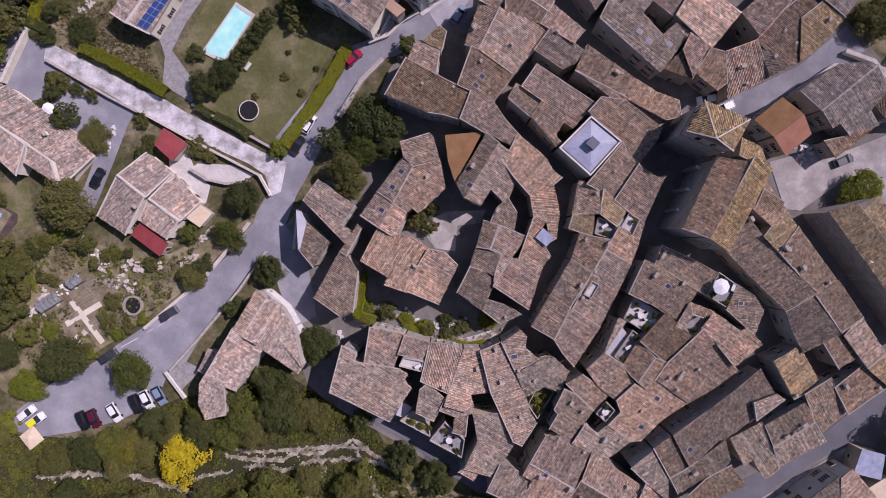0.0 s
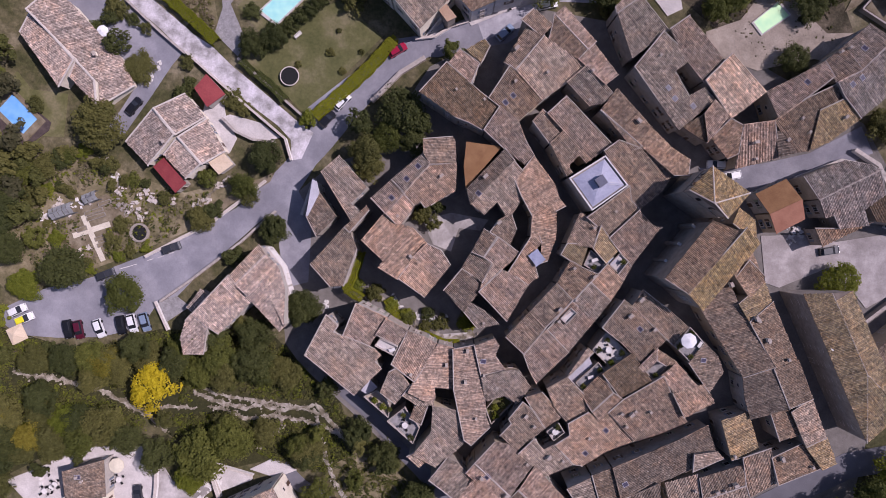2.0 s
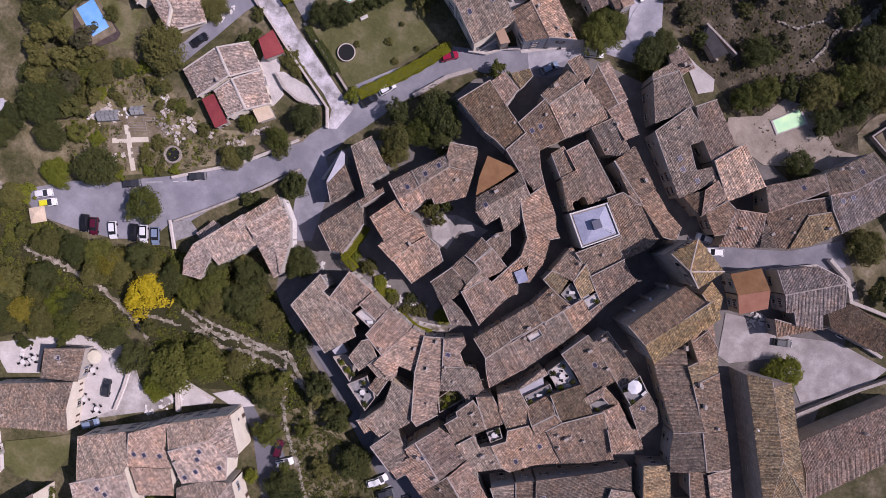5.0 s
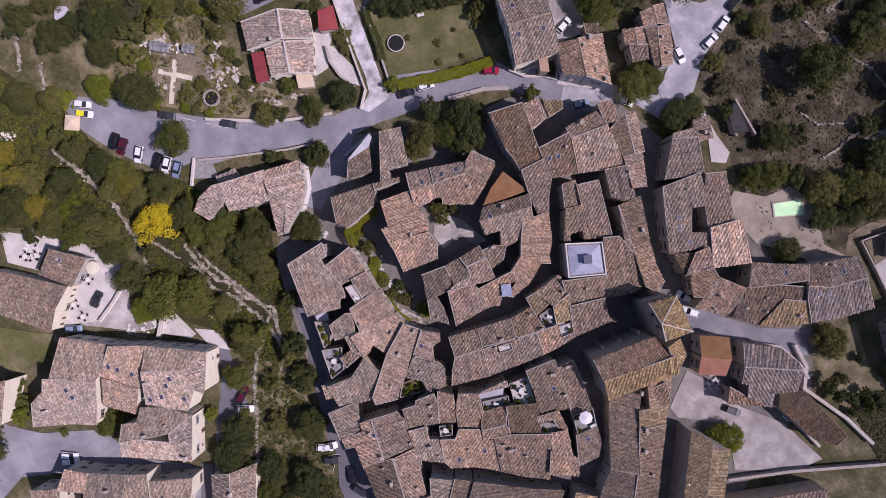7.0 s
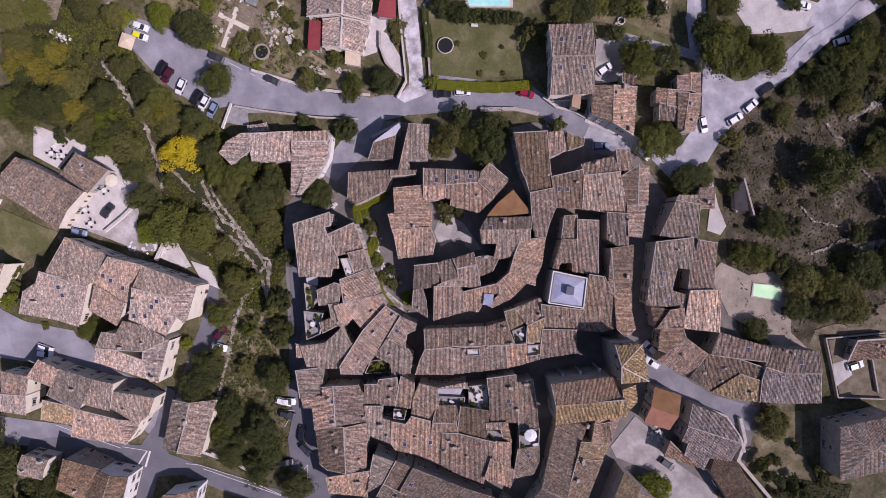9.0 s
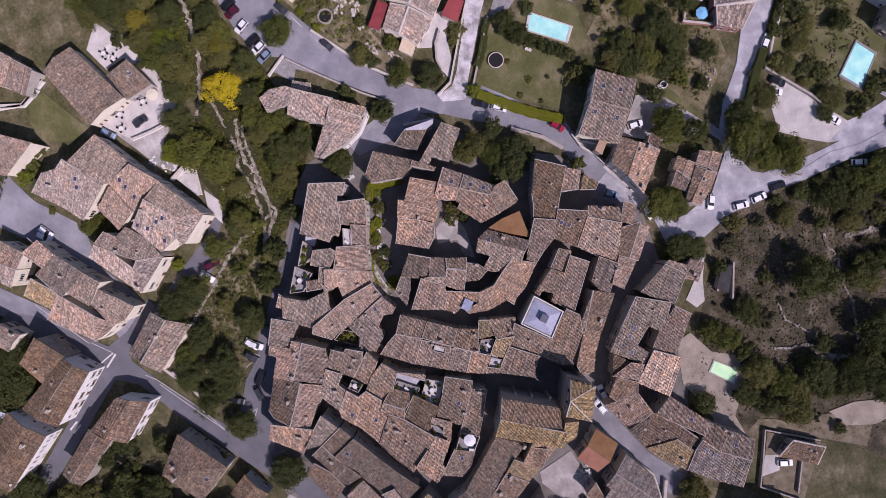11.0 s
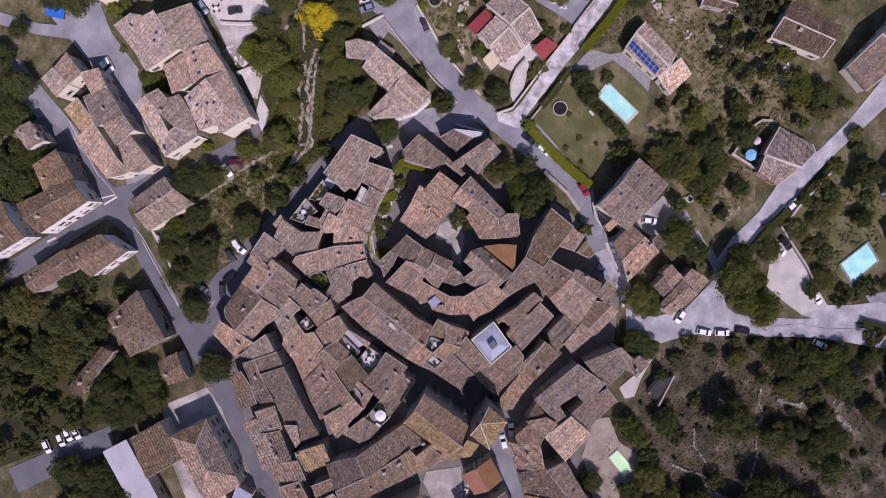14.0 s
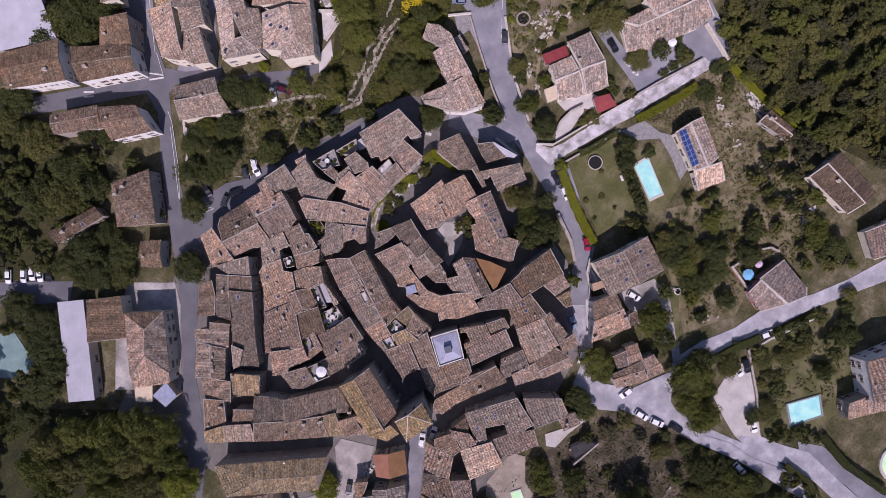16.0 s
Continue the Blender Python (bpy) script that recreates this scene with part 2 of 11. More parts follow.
def plain(name, colour, rough=0.5, metal=0.0):
    m, nodes, links, b = shader(name, rough, metal)
    tone = ramp(nodes, [(0.3, tuple(c * 0.85 for c in colour)), (0.7, colour)])
    links.new(noise_at(nodes, links, 2.5), tone.inputs[0])
    links.new(tone.outputs[0], b.inputs["Base Color"])
    return m


SHUTTERS = [plain("grey_blue_shutter", (0.16, 0.19, 0.24)), plain("brown_shutter", (0.10, 0.06, 0.04)), plain("sage_shutter", (0.20, 0.23, 0.18))]
BARK = surface("bark", [(0.3, (0.06, 0.045, 0.035)), (0.7, (0.13, 0.10, 0.08))], 3, 9)
RUBBER, STEEL = plain("rubber", (0.015, 0.015, 0.016), 0.8), plain("steel", (0.45, 0.45, 0.46), 0.4, 0.8)


def leaf(name, a, b_, c):
    """Leaves: each spray has a shade of its own, and some of the light passes through."""
    m, nodes, links, b = shader(name, 0.75)
    g = nodes.new("ShaderNodeNewGeometry")
    r = ramp(nodes, [(0.0, a), (0.55, b_), (1.0, c)])
    links.new(g.outputs["Random Per Island"], r.inputs[0])
    info = nodes.new("ShaderNodeObjectInfo")
    each = ramp(nodes, [(0.0, (0.75, 0.78, 0.75)), (1.0, (1.2, 1.15, 1.1))])
    links.new(info.outputs["Random"], each.inputs[0])
    colour = mixer(nodes, links, "MULTIPLY", 1.0, r.outputs[0], each.outputs[0])
    links.new(colour, b.inputs["Base Color"])
    thin = nodes.new("ShaderNodeBsdfTranslucent")
    links.new(colour, thin.inputs["Color"])
    both = nodes.new("ShaderNodeMixShader")
    both.inputs[0].default_value = 0.4
    links.new(b.outputs[0], both.inputs[1])
    links.new(thin.outputs[0], both.inputs[2])
    links.new(both.outputs[0], nodes["Material Output"].inputs["Surface"])
    return m


LEAVES = {
    "dark": leaf("leaf_dark", (0.054, 0.062, 0.019), (0.070, 0.082, 0.025), (0.098, 0.111, 0.034)),
    "green": leaf("leaf_green", (0.085, 0.096, 0.020), (0.111, 0.124, 0.026), (0.152, 0.161, 0.037)),
    "olive": leaf("leaf_olive", (0.095, 0.094, 0.028), (0.123, 0.121, 0.035), (0.164, 0.159, 0.051)),
    "bright": leaf("leaf_bright", (0.129, 0.149, 0.016), (0.164, 0.187, 0.021), (0.213, 0.233, 0.030)),
    "wood": leaf("leaf_wood", (0.060, 0.067, 0.019), (0.080, 0.088, 0.025), (0.122, 0.129, 0.037)),
    "scrub": leaf("leaf_scrub", (0.054, 0.055, 0.026), (0.070, 0.070, 0.034), (0.103, 0.098, 0.053)),
    "straw": leaf("dry_straw", (0.168, 0.136, 0.087), (0.211, 0.173, 0.115), (0.276, 0.232, 0.165)),
    "ochre": leaf("leaf_ochre", (0.150, 0.132, 0.018), (0.205, 0.178, 0.024), (0.270, 0.232, 0.036)),
    "yellow": leaf("leaf_yellow", (0.379, 0.307, 0.008), (0.491, 0.398, 0.012), (0.573, 0.480, 0.020)),
    "hedge_bright": leaf("hedge_bright", (0.165, 0.175, 0.009), (0.205, 0.215, 0.012), (0.25, 0.258, 0.016)),
    "hedge_dark": leaf("hedge_dark", (0.054, 0.066, 0.018), (0.070, 0.084, 0.023), (0.098, 0.113, 0.032)),
}


# ---- builders ----
def mesh_of(name, verts, faces, mats, indices=None, uvs=None):
    me = bpy.data.meshes.new(name)
    me.from_pydata([tuple(v) for v in verts], [], faces)
    for m in mats:
        me.materials.append(m)
    if indices is not None:
        me.polygons.foreach_set("material_index", indices)
    if uvs is not None:
        me.uv_layers.new(name="UVMap").data.foreach_set("uv", np.asarray(uvs, dtype=np.float32).ravel())
    me.update()
    return me


def part(name, bm, material, parent, label=""):
    me = bpy.data.meshes.new(name)
    bmesh.ops.recalc_face_normals(bm, faces=bm.faces)
    bm.to_mesh(me)
    bm.free()
    for m in material if isinstance(material, (list, tuple)) else [material]:
        me.materials.append(m)
    ob = new(name, me)
    ob.parent = parent
    return tagged(ob, label)


def child(name, me, parent, label=""):
    ob = new(name, me)
    ob.parent = parent
    return tagged(ob, label)


def box(bm, centre, size, turn=0.0, bevel=0.0, slot=0, taper=1.0):
    m = Matrix.Translation(centre) @ Matrix.Rotation(turn, 4, "Z")
    made = bmesh.ops.create_cube(bm, size=1.0)["verts"]
    for v in made:
        k = taper if v.co.z > 0 else 1.0
        v.co = m @ Vector((v.co.x * size[0] * k, v.co.y * size[1] * k, v.co.z * size[2]))
    fs = {f for v in made for f in v.link_faces}
    for f in fs:
        f.material_index = slot
    if bevel:
        bmesh.ops.bevel(bm, geom=list({e for v in made for e in v.link_edges}), offset=bevel, segments=1, affect="EDGES")


ROW = 0.31  # spacing of the tile rows
ARC = ((-0.43, 0.0), (-0.27, 0.72), (0.0, 1.0), (0.27, 0.72), (0.43, 0.0))


def tile_rows(a, b, c, d, rng, acc, straight=False):
    """Rows of cover tiles on the sloping patch whose low edge is a-b and whose high edge is d-c."""
    verts, faces, uvs, idx = acc
    a, b, c, d = (np.array(p, float) for p in (a, b, c, d))
    count = max(2, int(round(max(np.linalg.norm(b - a), np.linalg.norm(c - d)) / ROW)))
    seed = rng.randrange(1000) * 50
    depth = (np.linalg.norm(d - a) + np.linalg.norm(c - b)) / 2
    segs = max(1, min(4, int(depth / 2.4)))
    wave = [[rng.uniform(-0.035, 0.035) for _ in range(segs + 1)] for _ in range(count // 4 + 3)]
    for i in range(count):
        u = (i + 0.5 + rng.uniform(-0.08, 0.08)) / count
        lo, hi = a + (b - a) * u, d + (c - d) * u
        if straight:
            run = (b - a) / np.dot(b - a, b - a)
            ud, uc = np.dot(d - a, run), np.dot(c - a, run)
            up = (d - a) - (b - a) * ud
            hi = lo + up * max(0.0, min(1.0, u / max(ud, 1e-3), (1 - u) / max(1 - uc, 1e-3)))
        along = hi - lo
        length = np.linalg.norm(along)
        if length < 0.3:
            continue
        lo = lo - along / length * rng.uniform(-0.03, 0.14)
        side0, side1 = (b - a) / count, (b - a if straight else c - d) / count
        base = len(verts)
        rise = rng.uniform(0.065, 0.115)
        w0, w1 = wave[i // 4], wave[i // 4 + 1]
        f = (i % 4) / 4
        for k in range(segs + 1):
            s = k / segs
            p = lo + (hi - lo) * s
            side = side0 + (side1 - side0) * s
            z = w0[k] * (1 - f) + w1[k] * f
            for o, h in ARC:
                verts.append((p[0] + side[0] * o, p[1] + side[1] * o, p[2] + side[2] * o + h * rise + 0.03 + z))
        n = len(ARC)
        for k in range(segs):
            for j in range(n - 1):
                q = base + k * n + j
                faces.append((q, q + 1, q + n + 1, q + n))
                idx.append(1)
                v0, v1 = length * k / segs / 0.42, length * (k + 1) / segs / 0.42
                x = seed + i + 0.5
                uvs += [(x, v0), (x, v0), (x, v1), (x, v1)]
        faces.append(tuple(base + j for j in range(n)))
        idx.append(1)
        uvs += [(seed + i + 0.5, 0.0)] * n


def slab(a, b, c, d, acc, thick=0.16, n=3):
    """The boards under a patch of tiles, following its slight twist."""
    verts, faces, uvs, idx = acc
    q = len(verts)
    for low in (0.03, thick):
        for i in range(n + 1):
            for j in range(n + 1):
                lo = [p + (r - p) * i / n for p, r in zip(a, b)]
                hi = [p + (r - p) * i / n for p, r in zip(d, c)]
                x, y, z = (p + (r - p) * j / n for p, r in zip(lo, hi))
                verts.append((x, y, z - low))
    m = (n + 1) * (n + 1)
    for i in range(n):
        for j in range(n):
            k = q + i * (n + 1) + j
            faces.append((k, k + n + 1, k + n + 2, k + 1))
            faces.append((k + m, k + m + 1, k + m + n + 2, k + m + n + 1))
    rim = [q + i * (n + 1) for i in range(n)] + [q + n * (n + 1) + j for j in range(n)] + [q + i * (n + 1) + n for i in range(n, 0, -1)] + [q + j for j in range(n, 0, -1)]
    for k in range(len(rim)):
        e, f = rim[k], rim[(k + 1) % len(rim)]
        faces.append((e, e + m, f + m, f))


def lerp(p, q, t):
    return tuple(a + (b - a) * t for a, b in zip(p, q))


def inside(x, y, outline):
    odd = False
    for (x0, y0), (x1, y1) in zip(outline, outline[1:] + outline[:1]):
        if (y0 > y) != (y1 > y) and x < (x1 - x0) * (y - y0) / (y1 - y0) + x0:
            odd = not odd
    return odd


def ridge_line(bm, p, q, width=0.34, rise=0.14):
    """A row of half-round ridge tiles bedded in mortar."""
    p, q = Vector(p), Vector(q)
    d = (q - p).normalized()
    s = d.cross(Vector((0, 0, 1))).normalized() * width / 2
    up = Vector((0, 0, rise))
    low = Vector((0, 0, -0.05))
    loops = []
    for e in (p - d * 0.08, q + d * 0.08):
        loops.append([bm.verts.new(e + o) for o in (-s + low, -s * 0.7 + up * 0.7, up, s * 0.7 + up * 0.7, s + low)])
    for k in range(4):
        bm.faces.new((loops[0][k], loops[0][k + 1], loops[1][k + 1], loops[1][k]))
    bm.faces.new(loops[0])
    bm.faces.new(list(reversed(loops[1])))


def relief(name, xs, zs, depths, slots, mats, back=-0.08):
    """One connected panel that faces +y: a grid of cells, each pushed out by its own depth."""
    bm = bmesh.new()
    grid = [[bm.verts.new((x, back, z)) for z in zs] for x in xs]
    groups = {}
    for i in range(len(xs) - 1):
        for j in range(len(zs) - 1):
            f = bm.faces.new((grid[i][j], grid[i + 1][j], grid[i + 1][j + 1], grid[i][j + 1]))
            f.material_index = slots[j][i]
            groups.setdefault(depths[j][i], []).append(f)
    for depth, fs in groups.items():
        made = bmesh.ops.extrude_face_region(bm, geom=fs)["geom"]
        bmesh.ops.delete(bm, geom=fs, context="FACES_ONLY")
        for v in made:
            if isinstance(v, bmesh.types.BMVert):
                v.co.y = depth
    bmesh.ops.recalc_face_normals(bm, faces=bm.faces)
    me = bpy.data.meshes.new(name)
    bm.to_mesh(me)
    bm.free()
    for m in mats:
        me.materials.append(m)
    return me


def window_mesh(kind):
    """A window: stone surround, two panes and a mullion, sill, and shutters folded back on the wall."""
    w, h = (0.48, 0.68) if kind < 3 else (0.32, 0.36)
    f = 0.09
    if kind < 3:
        xs = (-w - f - 0.46, -w - f, -w, -0.03, 0.03, w, w + f, w + f + 0.46)
        zs = (-h - f, -h, h, h + f)
        return relief("window", xs, zs, ((0.03, 0.13, 0.13, 0.13, 0.13, 0.13, 0.03), (0.06, 0.07, 0.01, 0.04, 0.01, 0.07, 0.06), (0.05, 0.08, 0.08, 0.08, 0.08, 0.08, 0.05)),
                      ((2, 0, 0, 0, 0, 0, 2), (2, 0, 1, 0, 1, 0, 2), (2, 0, 0, 0, 0, 0, 2)), (MORTAR, GLASS, SHUTTERS[kind % 3]))
    return relief("window", (-w - f, -w, w, w + f), (-h - f, -h, h, h + f), ((0.12, 0.12, 0.12), (0.06, 0.01, 0.06), (0.07, 0.07, 0.07)), ((0, 0, 0), (0, 1, 0), (0, 0, 0)), (MORTAR, GLASS))


def door_mesh():
    return relief("door", (-0.6, -0.46, -0.06, 0.06, 0.46, 0.6), (-0.05, 0.15, 1.0, 1.15, 1.95, 2.08, 2.2), ((0.1, 0.04, 0.04, 0.04, 0.1), (0.1, 0.02, 0.04, 0.02, 0.1), (0.1, 0.04, 0.04, 0.04, 0.1), (0.1, 0.02, 0.04, 0.02, 0.1), (0.1, 0.04, 0.04, 0.04, 0.1), (0.1,) * 5),
                  ((0, 1, 1, 1, 0),) * 5 + ((0,) * 5,), (MORTAR, SHUTTERS[1]))


WINDOWS = [window_mesh(k) for k in range(4)]
DOOR = door_mesh()


CHIMNEY_CAP = surface("weathered_clay", [(0.3, (0.36, 0.30, 0.26)), (0.7, (0.56, 0.48, 0.43))], 3, 8)


def chimney_meshes(w, d, h, paint):
    bm = bmesh.new()
    box(bm, (0, 0, h / 2 - 0.5), (w, d, h + 1.0), bevel=0.02)
    stack = bpy.data.meshes.new("chimney")
    bm.to_mesh(stack)
    bm.free()
    bm = bmesh.new()
    box(bm, (0, 0, h + 0.04), (w + 0.16, d + 0.16, 0.08))
    for s in (-1, 1):
        box(bm, (s * w * 0.38, 0, h + 0.16), (0.08, d, 0.2))
    box(bm, (0, 0, h + 0.30), (w + 0.1, d + 0.1, 0.07))
    cap = bpy.data.meshes.new("cap")
    bm.to_mesh(cap)
    bm.free()
    stack.materials.append(paint)
    cap.materials.append(CHIMNEY_CAP)
    return stack, cap


CHIMNEYS = [chimney_meshes(0.45, 0.4, 0.7, CREAM), chimney_meshes(0.7, 0.42, 0.75, STONE), chimney_meshes(0.36, 0.36, 0.5, MORTAR), chimney_meshes(0.9, 0.5, 0.9, CREAM)]


def skylight_mesh():
    bm = bmesh.new()
    box(bm, (0, 0, 0.1), (0.95, 1.15, 0.2), slot=0)
    box(bm, (0, 0, 0.2), (0.78, 0.98, 0.04), slot=1)
    me = bpy.data.meshes.new("skylight")
    bm.to_mesh(me)
    bm.free()
    me.materials.append(plain("zinc_frame", (0.36, 0.34, 0.38), 0.5))
    me.materials.append(plain("skylight_pane", (0.06, 0.055, 0.085), 0.25))
    return me


def dish_mesh():
    """A satellite dish on a bracket, tipped to the south."""
    bm = bmesh.new()
    rings = []
    for r, y in ((0.0, 0.0), (0.16, 0.02), (0.28, 0.06), (0.33, 0.09)):
        rings.append([bm.verts.new((r * math.cos(k * 0.5236), y, r * math.sin(k * 0.5236))) for k in range(12)] if r else [bm.verts.new((0, 0, 0))] * 12)
    for r0, r1 in zip(rings, rings[1:]):
        for k in range(12):
            m = (k + 1) % 12
            bm.faces.new((r0[k], r1[k], r1[m]) if r0[0] is r0[1] else (r0[k], r1[k], r1[m], r0[m]))
    for v in bm.verts:
        v.co = Matrix.Rotation(radians(-40), 4, "X") @ v.co + Vector((0, 0, 0.75))
    box(bm, (0, -0.05, 0.2), (0.05, 0.05, 1.0))
    box(bm, (0, 0.3, 0.95), (0.06, 0.1, 0.06))
    me = bpy.data.meshes.new("satellite_dish")
    bm.to_mesh(me)
    bm.free()
    me.materials.append(WHITE)
    return me


DISH = dish_mesh()
SKYLIGHT = skylight_mesh()
PLOTS = []   # (footprint, eave height), to know which walls stand free
HOUSES = []
SLOPES = []
BLOCKS = {}
WORDS = {"p": "rose-brown", "l": "pale rose", "b": "brown", "d": "dark umber", "g": "grey-brown", "o": "orange", "y": "straw-coloured", "n": "yellow-lichened", "k": "dark brown", "q": "peach-coloured",
         "f": "smooth peach", "r": "red", "c": "rust-brown", "t": "terracotta", "w": "white", "e": "cream canvas", "u": "blue-grey", "v": "bright blue", "a": "pit-dark"}


def house(quad, eave, roof="mono", pitch=16, tone="p", villa=False, chimneys=None, wall=None, name="house", label=""):
    PLOTS.append((quad, eave))
    HOUSES.append((quad, eave, roof, pitch, tone, villa, chimneys, wall, name, label))


def openings(root, corners, eaves, left, outline, villa, rng):
    """Windows and a door on the walls that stand free of neighbours."""
    doors = 0
    mx, my = root.location.x, root.location.y
    for i, eave in enumerate(eaves):
        p, q = Vector((*corners[i], 0)), Vector((*corners[(i + 1) % len(corners)], 0))
        run = (q - p).length
        if run < 2.2:
            continue
        along = (q - p) / run
        out = Vector((along.y, -along.x, 0)) * (1 if left else -1)
        slots = max(1, int(run / 3.2))
        for s in range(slots):
            at = p + along * run * (s + 0.5) / slots
            wx, wy = at.x + out.x * 0.9 + mx, at.y + out.y * 0.9 + my
            blocked = max((e for f, e in PLOTS if f is not outline and inside(wx, wy, f)), default=0)
            turn = Matrix.Translation(at) @ Matrix.Rotation(math.atan2(out.y, out.x) - math.pi / 2, 4, "Z")
            for k in range(max(1, int((eave - 0.6) / 2.7))):
                z = 1.5 + k * 2.7
                if z + 0.9 > eave or z - 0.9 < blocked or rng.random() < 0.18:
                    continue
                if k == 0 and not doors and s == slots // 2 and not blocked:
                    child("door", DOOR, root).matrix_basis = turn
                    doors += 1
                    continue
                o = child("window", WINDOWS[rng.choice((0, 1, 2, 3) if not villa else (0, 1, 2))], root)
                o.matrix_basis = turn @ Matrix.Translation((0, 0, z))


def slope_house(outline, down, top, pitch, tone, chimneys=(), skylights=(), wall=None, block=None, villa=False, name="house", label=""):
    """A house under one slope of any outline. down: the way the slope falls, in degrees; top: its highest point. Slopes of one block make one house."""
    d = (math.cos(radians(down)), math.sin(radians(down)))
    run = [x * d[0] + y * d[1] for x, y in outline]
    PLOTS.append((outline, top - math.tan(radians(pitch)) * (max(run) - min(run)) / 2))
    SLOPES.append((outline, d, top, pitch, tone, chimneys, skylights, wall, block, villa, name, label))


def inset(points, by):
    """The outline drawn in by a distance, mitred at the corners."""
    n = len(points)
    side = 1 if sum(p[0] * q[1] - q[0] * p[1] for p, q in zip(points, points[1:] + points[:1])) > 0 else -1
    made = []
    for i in range(n):
        a, b, c = (Vector(points[(i + k) % n]) for k in (-1, 0, 1))
        u, v = (b - a).normalized(), (c - b).normalized()
        m = Vector((-u.y, u.x)) + Vector((-v.y, v.x))
        k = by / max(0.35, m.length_squared / 2)
        made.append(tuple(b + m * side * min(k, 2.5 * by)))
    return made, side > 0


def slope_rows(points, d, height, rng, acc):
    """Rows of cover tiles down a slope, cut off at its outline."""
    verts, faces, uvs, _ = acc
    across = (-d[1], d[0])
    qs = [x * across[0] + y * across[1] for x, y in points]
    count = max(2, round((max(qs) - min(qs)) / ROW))
    seed = rng.randrange(1000) * 50
    wave = [[rng.uniform(-0.035, 0.035) for _ in range(5)] for _ in range(count // 4 + 3)]
    n = len(ARC)
    for i in range(count):
        q = min(qs) + (max(qs) - min(qs)) * (i + 0.5 + rng.uniform(-0.08, 0.08)) / count
        cuts = []
        for (x0, y0), (x1, y1) in zip(points, points[1:] + points[:1]):
            q0, q1 = x0 * across[0] + y0 * across[1], x1 * across[0] + y1 * across[1]
            if (q0 > q) != (q1 > q):
                f = (q - q0) / (q1 - q0)
                cuts.append((x0 + (x1 - x0) * f) * d[0] + (y0 + (y1 - y0) * f) * d[1])
        cuts.sort()
        for hi, lo in zip(cuts[::2], cuts[1::2]):
            if lo - hi < 0.25:
                continue
            lo += rng.uniform(-0.05, 0.12)
            segs = max(1, min(4, int((lo - hi) / 2.4)))
            rise = rng.uniform(0.065, 0.115)
            f = (i % 4) / 4
            base = len(verts)
            for k in range(segs + 1):
                s = lo + (hi - lo) * k / segs
                z = height(s) + wave[i // 4][k] * (1 - f) + wave[i // 4 + 1][k] * f + 0.03
                for o, h in ARC:
                    w = q + o * ROW
                    verts.append((s * d[0] + w * across[0], s * d[1] + w * across[1], z + h * rise))
            x = seed + i + 0.5
            for k in range(segs):
                v0, v1 = (lo - hi) * k / segs / 0.42, (lo - hi) * (k + 1) / segs / 0.42
                for j in range(n - 1):
                    p = base + k * n + j
                    faces.append((p, p + 1, p + n + 1, p + n))
                    uvs += [(x, v0), (x, v0), (x, v1), (x, v1)]
            faces.append(tuple(base + j for j in range(n)))
            uvs += [(x, 0.0)] * n


